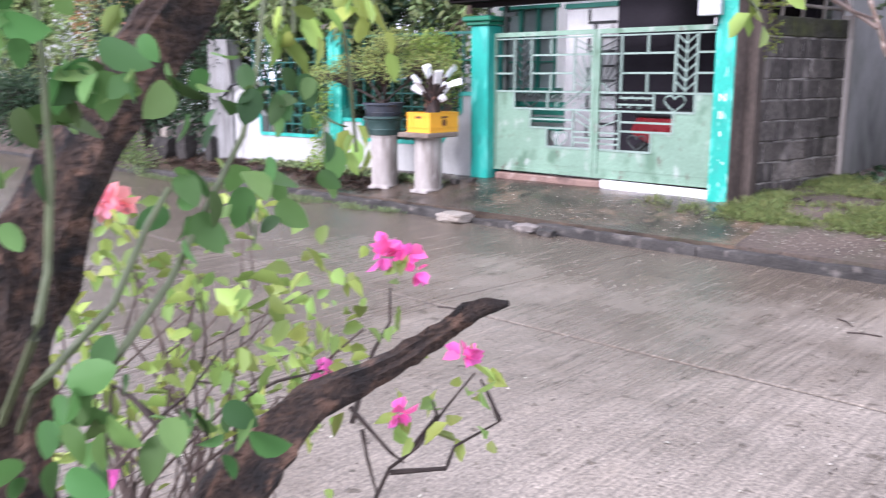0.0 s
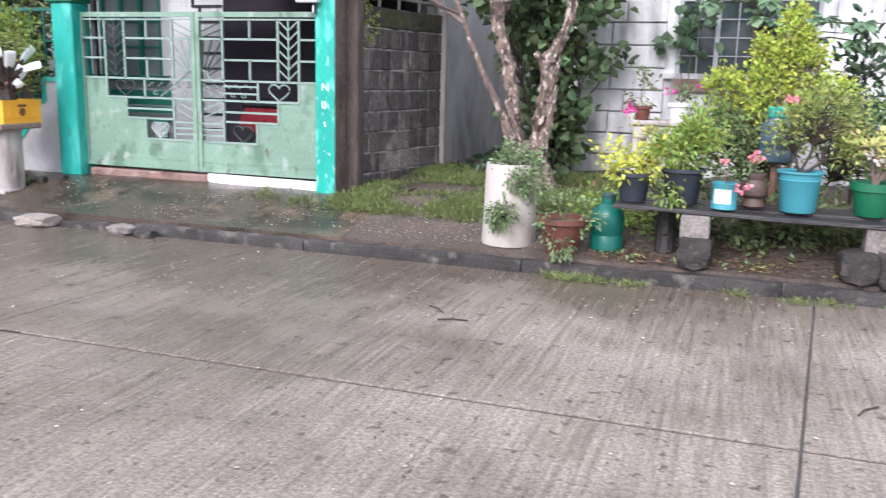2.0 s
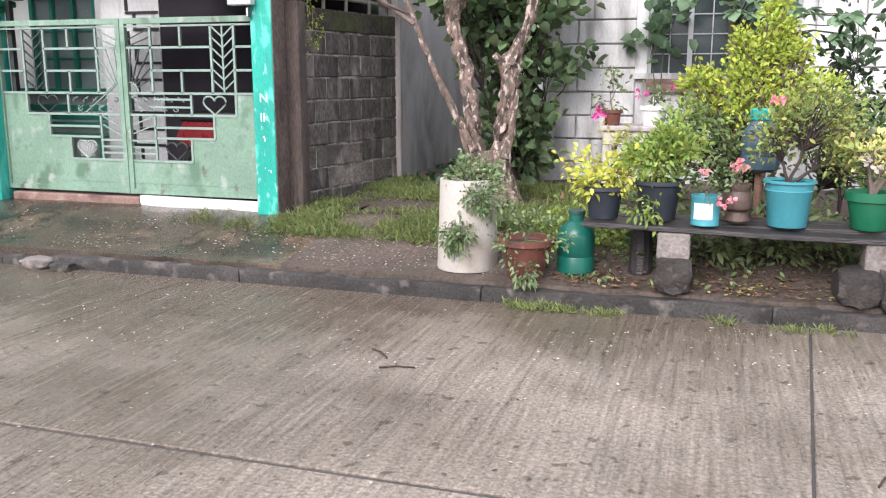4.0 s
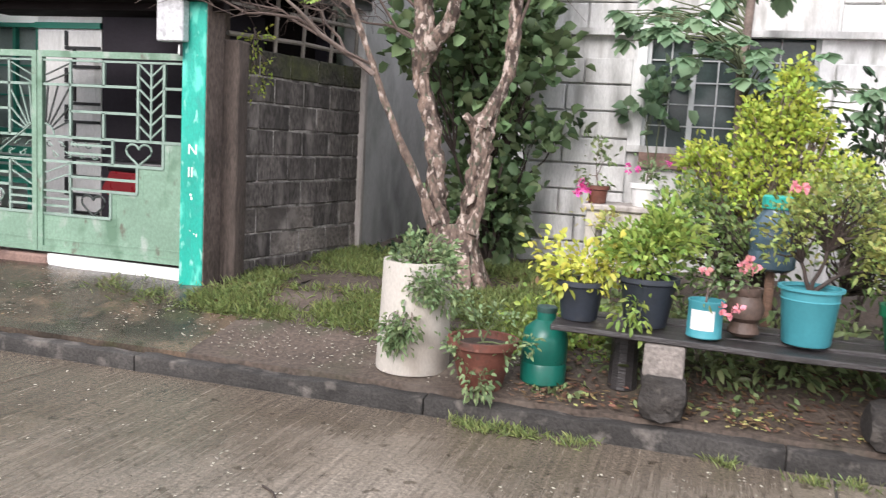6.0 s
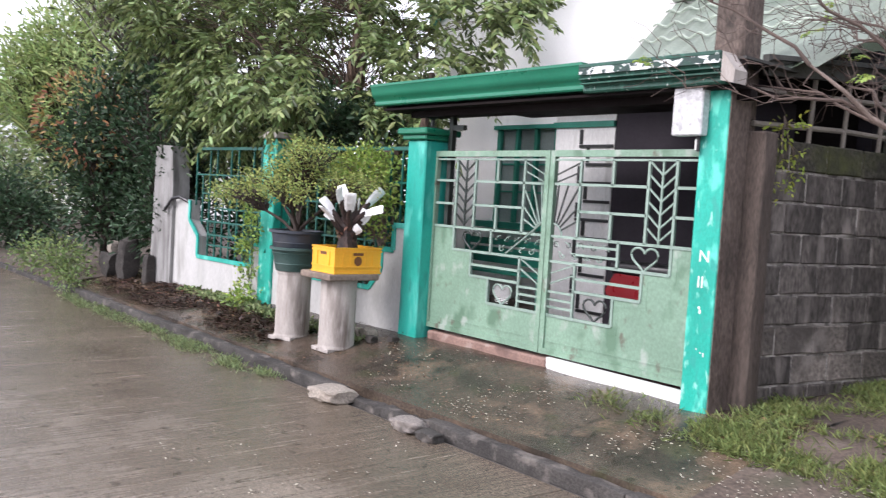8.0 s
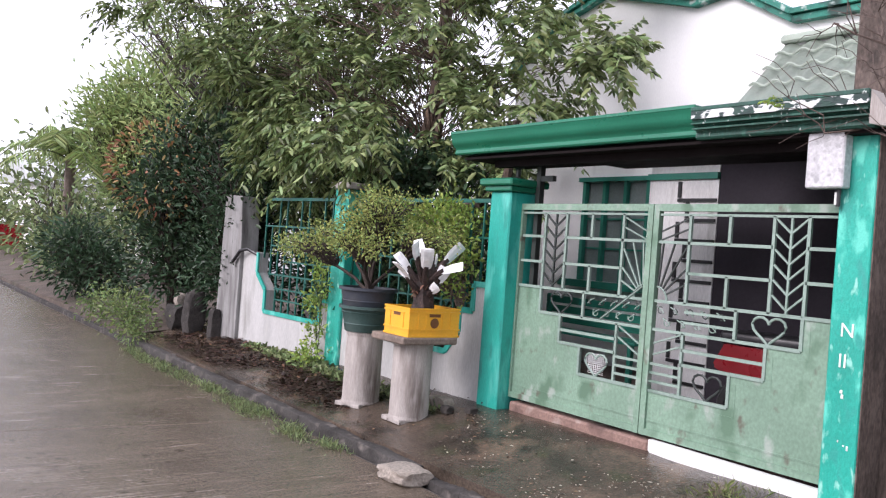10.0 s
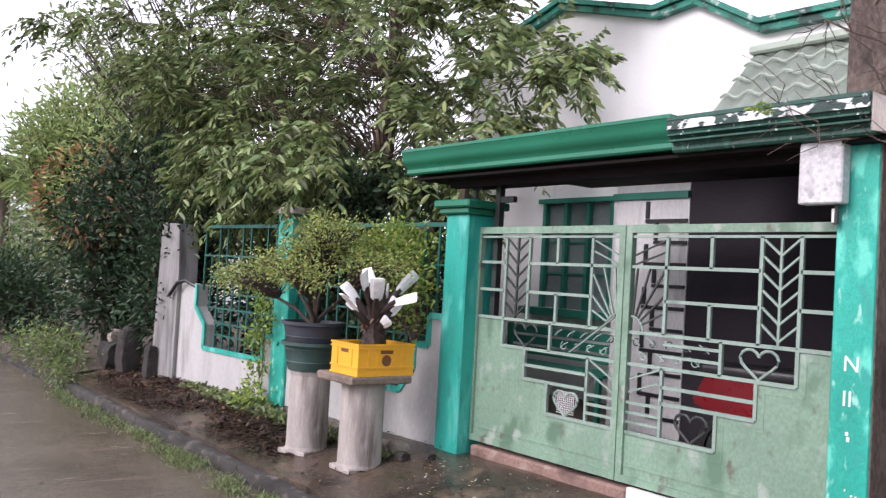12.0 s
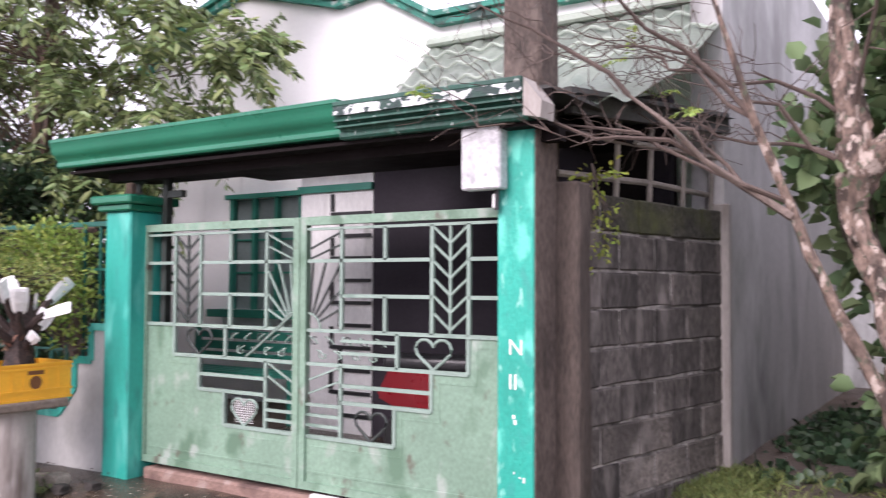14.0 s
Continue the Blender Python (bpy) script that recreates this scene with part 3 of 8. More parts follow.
sheet("garden_ground", -13.2, -6.9, 8.75, 16, 0.3, M_DIRT, "shaded garden soil behind the fence", 0.03)

road = B()
box(road, -60, 30, 0.9, KERB_Y, -0.3, -0.011)
road = built("road", road, M_JOINT, "brown-grey cast concrete street, wet after rain")
SLAB_X = [0.56 + 4.4 * k for k in range(-12, 7)]
for xa, xb in zip(SLAB_X, SLAB_X[1:]):
    for ya, yb in ((0.93, 4.33), (4.33, 7.045)):
        bm = B()
        box(bm, xa + 0.007, xb - 0.007, ya + 0.016, yb - 0.016, -0.035, 0.0, 0.005)
        for v in bm.verts:
            v.co.x += (v.co.y - 4.0) * 0.085
        part("slab", bm, M_ROAD, road)

kerb = B()
box(kerb, -45, 12, 7.11, 7.19, -0.3, 0.03)
kerb = built("kerb", kerb, M_KERB, "dark weathered concrete kerb of cast lengths")
KERB_X = [-13.2, -11.4, -9.6, -7.8, -6.0, -5.45, -4.95, -3.2, -1.3, 0.6, 2.5, 4.4, 6.3, 9]
for x, x_end in zip(KERB_X, KERB_X[1:]):
    ln = x_end - x
    h = {-6.0: 0.04, -5.45: 0.055}.get(x, 0.078)
    bm = B()
    box(bm, x + 0.002, x + ln - 0.002, 7.085 + rng.uniform(-0.006, 0.006), 7.2, -0.2, h + rng.uniform(-0.006, 0.006), 0.012, 2)
    bmesh.ops.subdivide_edges(bm, edges=[e for e in bm.edges if e.calc_length() > 0.3], cuts=22)
    for v in bm.verts:
        v.co += Vector((0, noise.fractal(v.co * 6, 0.8, 2, 4) * 0.014, noise.fractal(v.co * 7 + Vector((3, 1, 2)), 0.8, 2, 4) * 0.013))
    part("kerb_stone", bm, M_KERB, kerb, smooth=True)
south = sheet("pavement_south", -30, 12, -4.0, 0.8, 0.4, M_PAVE, "damp concrete pavement on the near side", 0.0)
bm = B()
box(bm, -30, 12, 0.78, 0.93, -0.2, 0.115, 0.015)
built("kerb_south", bm, M_KERB, "concrete kerb on the near side of the street")
bm = B()
box(bm, -14, 8, -4.3, -4.1, 0, 2.4)
built("wall_south", bm, M_STAINED, "plain weathered wall behind the near pavement")

# broken lumps where the kerb has crumbled
def lump(name, at, size, material, label, category="stone", seed=0, parent=None, flat=0.75):
    bm = B()
    bmesh.ops.create_icosphere(bm, subdivisions=3, radius=1)
    for v in bm.verts:
        n = 1 + 0.2 * noise.fractal(v.co * 1.4 + Vector((seed * 3.1, seed, 0)), 0.8, 2, 4)
        c = Vector((max(-0.66, min(0.66, v.co.x)), max(-0.66, min(0.66, v.co.y)), max(-flat, min(flat, v.co.z))))
        v.co = Vector((c.x * size[0] * n / 1.32, c.y * size[1] * n / 1.32, (c.z * n + flat) * size[2] / (2 * flat)))
    if parent:
        ob = part(name, bm, material, parent, label, smooth=True)
        ob.location = at
        return ob
    ob = built(name, bm, material, label, "", category, smooth=True)
    ob.location = at
    return ob


M_RUBBLE = mat("pale_rubble", (0.29, 0.255, 0.215), 0.9, 0.2, 5, 0.3, 50, 0.8, stain=((0.18, 0.15, 0.12),), stain_scale=6)
lump("kerb_rubble", (-5.95, 7.0, 0.0), (0.32, 0.24, 0.095), M_RUBBLE, "pale lump of broken concrete in the gutter", seed=1)
lump("kerb_rubble", (-4.98, 7.0, 0.0), (0.24, 0.17, 0.08), M_DULLBLOCK, "broken kerb fragment tilted in the gutter", seed=2)
lump("kerb_rubble", (-4.72, 6.97, 0.0), (0.17, 0.12, 0.06), M_KERB, "small dark broken kerb fragment in the gutter", seed=3)


# ---- gate, pillars and canopy ----
def pillar_left():
    p = thing("gate_pillar", (-6.70, 8.41, 0.27), "square teal-painted concrete gate pillar with a flat cap", "pillar")
    bm = B()
    box(bm, -0.135, 0.135, -0.14, 0.14, 0, 1.87, 0.012)
    part("shaft", bm, M_TEAL, p)
    bm = B()
    box(bm, -0.215, 0.215, -0.215, 0.215, 1.915, 1.975, 0.012)
    box(bm, -0.175, 0.175, -0.18, 0.18, 1.87, 1.915, 0.008)
    part("cap", bm, M_GREEN, p)
    lamp = thing("pillar_lantern", (-6.66, 8.41, 2.245), "small black iron lantern on the gate pillar cap", "lantern")
    bm = B()
    lathe(bm, [(0.06, 0), (0.06, 0.015), (0.02, 0.03), (0.02, 0.09), (0.05, 0.11)], 10)
    part("stem", bm, M_IRON, lamp)
    bm = B()
    lathe(bm, [(0.055, 0.11), (0.075, 0.2), (0.075, 0.205)], 6)
    part("lamp_glass", bm, M_BLACK, lamp)
    bm = B()
    lathe(bm, [(0.095, 0.205), (0.04, 0.25), (0.012, 0.27), (0.012, 0.29)], 6)
    part("hood", bm, M_IRON, lamp)


def text_mesh(name, body, size, material, m, parent=None, depth=0.0015):
    cu = bpy.data.curves.new(name, "FONT")
    cu.body, cu.size, cu.extrude = body, size, depth
    ob = bpy.data.objects.new(name, cu)
    me = bpy.data.meshes.new_from_object(ob)
    bpy.data.objects.remove(ob)
    me.materials.append(material)
    o = part(name, me, material, parent)
    o.matrix_basis = m
    return o


def pillar_right():
    p = thing("gate_pillar", (-3.58, 8.36, 0.27), "tall teal gate pillar with peeling paint and white lettering", "pillar")
    bm = B()
    box(bm, -0.105, 0.105, -0.11, 0.11, 0, 2.2, 0.01)
    part("shaft", bm, M_TEALWORN, p)
    part("bare_side", box(B(), 0.106, 0.114, -0.112, 0.112, 0, 2.2), M_POLE, p, "unpainted brown cement side")
    white = mat("white_lettering", (0.75, 0.8, 0.78), 0.6, bump=0)
    for body, z, s in (("N", 1.03, 0.11), ("II", 0.86, 0.11)):
        text_mesh("lettering", body, s, white, pose(-0.04, -0.1125, z, 90, 0, 0), p)
    bm = B()
    for k in range(5):
        a, zz = rng.uniform(-0.09, 0.07), rng.uniform(0.35, 0.75)
        box(bm, a, a + rng.uniform(0.008, 0.02), -0.114, -0.109, zz, zz + rng.uniform(0.01, 0.03), 0.003)
    part("paint_flake", bm, white, p, "white patches of bare undercoat")


pillar_left()
pillar_right()


def arc(cx, cz, r, a0, a1, n=12):
    return [(cx + r * math.cos(radians(a0 + (a1 - a0) * i / n)), 0, cz + r * math.sin(radians(a0 + (a1 - a0) * i / n))) for i in range(n + 1)]


def heart(cx, cz, w, h):
    pts = []
    for i in range(25):
        t = 2 * math.pi * i / 24
        pts.append((cx + w / 2 * math.sin(t) ** 3, 0, cz + h / 2 * (13 * math.cos(t) - 5 * math.cos(2 * t) - 2 * math.cos(3 * t) - math.cos(4 * t)) / 15))
    return pts


def gate_leaf(mirror):
    W, H = 1.455, 1.625
    x0 = -6.59 if not mirror else -3.677
    s = -1 if mirror else 1
    # edges of the stepped openings, and the uprights between them
    if not mirror:
        e1, e2, e3, um, us, uh, uk = 0.22, 0.39, 0.553, 0.583, 0.803, 0.555, 0.385
    else:
        e1, e2, e3, um, us, uh, uk = 0.186, 0.347, 0.517, 0.567, 0.785, 0.507, 0.342
    top, c1, c2, band, v2, v3, v4 = 0.045, 0.163, 0.29, 0.418, 0.541, 0.673, 0.806
    end = 0.965
    g = thing("gate_leaf", (x0, Y_GATE, 0.42), "closed pale green steel gate leaf with bars, hearts and rays", "gate", "leaves of the double gate")

    def P(u, v, y=0.0):
        return (s * u * W, y, (1 - v) * H)

    def bars(name, list_of, w=0.022, d=0.02, material=M_GATEBAR, y=0.0):
        for u0, v0, u1, v1 in list_of:
            bm = B()
            bar(bm, P(u0, v0, y), P(u1, v1, y), w, d)
            part(name, bm, material, g)

    bars("stile", [(0.016, 0, 0.016, 1), (0.982, 0, 0.982, 1)], 0.048, 0.045, M_GATE)
    bars("top_rail", [(0.032, 0.015, end, 0.015)], 0.05, 0.045, M_GATE)
    bars("bottom_rail", [(0.032, 0.985, end, 0.985)], 0.045, 0.045, M_GATE)
    bars("top_bead", [(0.032, top, end, top)], 0.016, 0.02)
    # stepped sheet panel
    steps = ((0.032, e1, band), (e1, e2, v2), (e2, e3, v3), (e3, end, v4))
    bm = B()
    outline = []
    for a, b, v in steps:
        outline += [(s * a * W, (1 - v) * H), (s * b * W, (1 - v) * H)]
    outline += [(s * end * W, 0.02 * H), (s * 0.032 * W, 0.02 * H)]
    prism(bm, outline, -0.004, 0.004)
    part("sheet_panel", bm, M_GATE, g, "pale green sheet with rust-worn paint")
    bars("panel_bead", [(0.05, 0.935, end, 0.935)], 0.012, 0.016, M_GATE)
    for k, (a, b, v) in enumerate(steps):
        bars("panel_bead", [(a, v, b, v)], 0.022, 0.026)
        bars("panel_bead", [(max(0.05, a - 0.035), v + 0.035, min(b - (0.0 if k == 3 else 0.035), 0.95), v + 0.035)], 0.008, 0.012, M_GATE)
        if k < 3:
            bars("panel_bead", [(b, v, b, steps[k + 1][2])], 0.022, 0.024)
            bars("panel_bead", [(b - 0.035, v + 0.035, b - 0.035, steps[k + 1][2] + 0.035)], 0.008, 0.012, M_GATE)
    bars("upright", [(e1, top, e1, band), (e2, top, e2, band), (um, top, um, c1), (um, c2, um, band), (us, top, us, band)], 0.021, 0.02)
    bars("crossbar", [(0.032, c1, e1, c1), (e2, c1, end, c1), (0.032, c2, e1, c2), (e2, c2, us, c2), (e1, band, end, band)], 0.021, 0.02)
    # lower part
    bars("upright", [(uh, band, uh, v2), (us, v2, us, v4)], 0.02, 0.02)
    bars("crossbar", [(e2, v2, end, v2), (e2, 0.612, us, 0.612), (e3, v3, us, v3)], 0.021, 0.02)
    bars("crossbar", [(us, v, end, v) for v in (0.69, 0.728, 0.765)], 0.018, 0.018)
    bars("slanted_bar", [(us + 0.012, v, 0.955, v + (0.065 if not mirror else 0.05)) for v in (0.55, 0.60)], 0.011, 0.012)
    if mirror:
        bars("crossbar", [(uh, 0.452, us, 0.452), (uh, 0.496, us, 0.496)], 0.018, 0.018)
    # herringbone strip
    mid = (e1 + e2) / 2
    iron = M_GATEBAR if mirror else M_IRON
    bars("herringbone_stem", [(mid, top, mid, band)], 0.014, 0.014, iron)
    for k in range(6):
        v = 0.055 + k * 0.058
        bars("herringbone_bar", [(e1 + 0.008, v, mid, v + 0.055), (e2 - 0.008, v, mid, v + 0.055)], 0.012, 0.012, iron)
    # half sun in the corner cell
    bars("sun_ray", [(us + 0.01, 0.06, 0.955, 0.118), (us + 0.01, 0.105, 0.955, 0.155)], 0.010, 0.011, M_IRON if mirror else M_GATEBAR)
    for a in (95, 110, 125, 140, 156):
        ca, sa = math.cos(radians(a)), math.sin(radians(a))
        r1 = min(0.245 / sa, (0.96 - us - 0.008) / max(0.02, -ca))
        bars("sun_ray", [(0.96 + 0.06 * ca, 0.412 - 0.06 * sa, 0.96 + r1 * ca, 0.412 - r1 * sa)], 0.011, 0.011, M_IRON if mirror else M_GATEBAR)

    def curl(pts, r=0.007, name="scroll", material=M_GATEBAR):
        bm = B()
        tube(bm, [(p[0] * s, p[1], p[2]) for p in pts], r, 6)
        part(name, bm, material, g, smooth=True)

    curl(arc(0.96 * W, (1 - 0.412) * H, 0.09, 90, 180, 10), 0.008, "sun_arc")
    curl(heart(uk * W, (1 - 0.478) * H, 0.235, 0.185), 0.009, "heart_outline", M_GATEBAR if mirror else M_IRON)
    uq = 0.676 if not mirror else 0.634
    curl(heart(uq * W, (1 - 0.742) * H, 0.225, 0.185), 0.009, "heart_outline", M_IRON if mirror else M_GATEBAR)
    # leaf outline across the scroll band
    if not mirror:
        for side in (-1, 1):
            curl([((0.69 + 0.27 * q + side * 0.045 * math.sin(q * math.pi)) * W, -0.012, (1 - 0.53 + 0.17 * q + side * 0.03 * math.sin(q * math.pi)) * H) for q in np.linspace(0, 1, 11)], 0.008, "leaf_outline", M_IRON if side > 0 else M_GATEBAR)
    a0, b0 = (uh + 0.03, 0.95) if not mirror else (0.56, 0.95)
    for k in range(9):
        cu = a0 + (b0 - a0) * (k + 0.5) / 9
        cv = 0.455 + 0.05 * (k % 2)
        curl(arc(cu * W, (1 - cv) * H, 0.02 + 0.006 * ((k * 5) % 3) / 2, 40 + 70 * k, 290 + 70 * k, 10), 0.0042, "scroll", M_GATEBAR if k % 2 else M_IRON)
        curl([((cu - 0.02) * W, 0, (1 - cv - 0.012) * H), (cu * W, 0, (1 - cv + 0.004) * H), ((cu + 0.028) * W, 0, (1 - cv + 0.016) * H)], 0.0042)
    if not mirror:
        bm = B()
        for k in range(-5, 6):
            bar(bm, P(uq + k * 0.013, 0.742 - 0.045 + abs(k) * 0.003), P(uq + k * 0.013, 0.742 + 0.048 - abs(k) * 0.008), 0.003, 0.003)
            bar(bm, P(uq - 0.055, 0.742 + k * 0.009), P(uq + 0.055, 0.742 + k * 0.009), 0.003, 0.003)
        part("heart_mesh", bm, M_POTWHITE, g, "white wire mesh in the heart")
    for v in (0.22, 0.8):
        bm = B()
        tube(bm, [P(-0.004, v, -0.02), P(-0.004, v + 0.05, -0.02)], 0.011, 8)
        part("hinge", bm, M_GATE, g)
    return g


gate_leaf(False)
gate_leaf(True)
bm = B()
box(bm, -6.53, -5.02, 8.38, 8.56, 0.2, 0.39, 0.015)
M_SILL = mat("reddish_concrete_sill", (0.25, 0.16, 0.13), 0.85, 0.25, 3, 0.25, 50, 0.5, stain=((0.10, 0.06, 0.05), (0.4, 0.33, 0.29)), stain_scale=3)
built("gate_sill", bm, M_SILL, "reddish stone sill under the gate", "", "sill")
bm = B()
prism(bm, [(-5.0, 0.41), (-5.0, 0.34), (-4.95, 0.28), (-4.85, 0.22), (-3.66, 0.22), (-3.66, 0.40)], 8.36, 8.40)
built("threshold_board", bm, M_POTWHITE, "white board leaning under the gate leaf", "", "board")

# canopy with two lengths of gutter
can = thing("gate_canopy", (-5.3, 8.6, 2.42), "flat carport canopy over the gate with dark soffit", "canopy")
prof = [(0.0, 0.19), (-0.02, 0.19), (-0.03, 0.168), (-0.022, 0.15), (-0.016, 0.135), (-0.013, 0.115), (-0.004, 0.092), (0.014, 0.072), (0.034, 0.056), (0.04, 0.04), (0.034, 0.026), (0.034, 0.012), (0.045, 0.0), (0.13, 0.0), (0.13, 0.19)]


def gutter(x0, x1, y, z, material, label):
    bm = B()
    a = [bm.verts.new((x0, y + p, z + q)) for p, q in prof]
    b = [bm.verts.new((x1, y + p, z + q)) for p, q in prof]
    n = len(a)
    for k in range(n):
        bm.faces.new((a[k], b[k], b[(k + 1) % n], a[(k + 1) % n]))
    bm.faces.new(a)
    bm.faces.new(list(reversed(b)))
    ob = built("gutter", bm, material, label, "", "gutter", smooth=True)
    bm = B()
    box(bm, x0, x1, y - 0.034, y - 0.021, z + 0.168, z + 0.194, 0.004)
    part("rim", bm, material, ob)
    return ob


gutter(-7.2, -4.57, 8.09, 2.452, M_GREEN, "glossy green sheet-metal gutter along the canopy edge")
g2 = gutter(-4.59, -3.44, 8.075, 2.43, M_GREENOLD, "old dark green gutter with flaking white paint")
bm = B()
box(bm, -4.585, -3.445, 8.0435, 8.0535, 2.548, 2.598)
part("paint_band", bm, M_FLAKES, g2, "strip of flaking white paint")
for z_, y_ in ((2.515, 8.052), (2.485, 8.068)):
    part("bead", box(B(), -4.585, -3.445, y_ - 0.004, y_ + 0.06, z_, z_ + 0.01), M_GREENOLD, g2)
bm = B()
prism(bm, [(-3.44, 2.44), (-3.35, 2.42), (-3.345, 2.50), (-3.44, 2.62)], 8.06, 8.2)
part("end_cap", bm, M_CONC, g2, "grey cement end")
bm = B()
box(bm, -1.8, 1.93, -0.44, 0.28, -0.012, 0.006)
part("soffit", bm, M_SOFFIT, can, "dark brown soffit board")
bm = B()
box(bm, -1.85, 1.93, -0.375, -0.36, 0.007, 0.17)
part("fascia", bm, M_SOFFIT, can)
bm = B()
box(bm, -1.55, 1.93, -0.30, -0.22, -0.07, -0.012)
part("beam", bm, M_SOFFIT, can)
# two unseen boards added above the sight lines to keep daylight off the carport
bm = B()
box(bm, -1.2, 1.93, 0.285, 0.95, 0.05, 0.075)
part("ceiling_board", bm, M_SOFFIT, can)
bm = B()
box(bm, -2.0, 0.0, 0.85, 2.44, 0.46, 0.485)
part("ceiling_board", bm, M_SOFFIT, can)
bm = B()
box(bm, -1.82, 1.93, -0.38, 0.28, 0.172, 0.19)
part("roof_sheet", bm, M_ROOFDARK, can)
post = thing("canopy_post", (-6.47, 8.5, 0.31), "thin dark steel post behind the gate with short arms", "post")
bm = B()
box(bm, -0.025, 0.025, -0.025, 0.025, 0, 2.1)
part("shaft", bm, M_IRON, post)
for z in (1.93,):
    bm = B()
    box(bm, 0.025, 0.17, -0.02, 0.02, z, z + 0.045)
    part("arm", bm, M_IRON, post)
meter = thing("meter_box", (-3.71, 8.24, 2.115), "speckled grey electricity meter box hung on the pillar", "meter box")
bm = B()
box(bm, -0.135, 0.09, -0.08, 0.005, 0.0, 0.315, 0.008)
part("case", bm, M_METER, meter)
bm = B()
tube(bm, [(0.04, -0.02, 0.0), (0.04, -0.02, -0.1)], 0.012, 8)
part("conduit", bm, M_BLACK, meter)
bm = B()
box(bm, 0.02, 0.035, -0.03, -0.015, -0.09, -0.02, 0.002)
part("seal_tag", bm, M_POTWHITE, meter)

# concrete pole behind the pillar
pole = thing("utility_pole", (-3.68, 8.61, 0.3), "tall square weathered concrete utility pole", "pole")
bm = B()
bmesh.ops.create_cube(bm, size=1, matrix=Matrix.Translation((0, 0, 3.1)) @ Matrix.Diagonal((0.25, 0.25, 6.2, 1)))
for v in bm.verts:
    if v.co.z > 3:
        v.co.x *= 0.8
        v.co.y *= 0.8
bmesh.ops.bevel(bm, geom=bm.edges, offset=0.018, segments=1, affect="EDGES")
part("shaft", bm, M_POLE, pole)
stub = thing("short_post", (-3.44, 8.56, 0.27), "short dark damp post beside the gate pillar", "post")
bm = B()
box(bm, -0.112, 0.1, -0.085, 0.08, 0, 1.9, 0.015, 2)
bmesh.ops.subdivide_edges(bm, edges=[e for e in bm.edges if e.calc_length() > 0.6], cuts=8)
for v in bm.verts:
    v.co += Vector((noise.noise(v.co * 6), noise.noise(v.co * 6 + Vector((4, 4, 4))), 0)) * 0.012
part("shaft", bm, M_POSTDARK, stub)


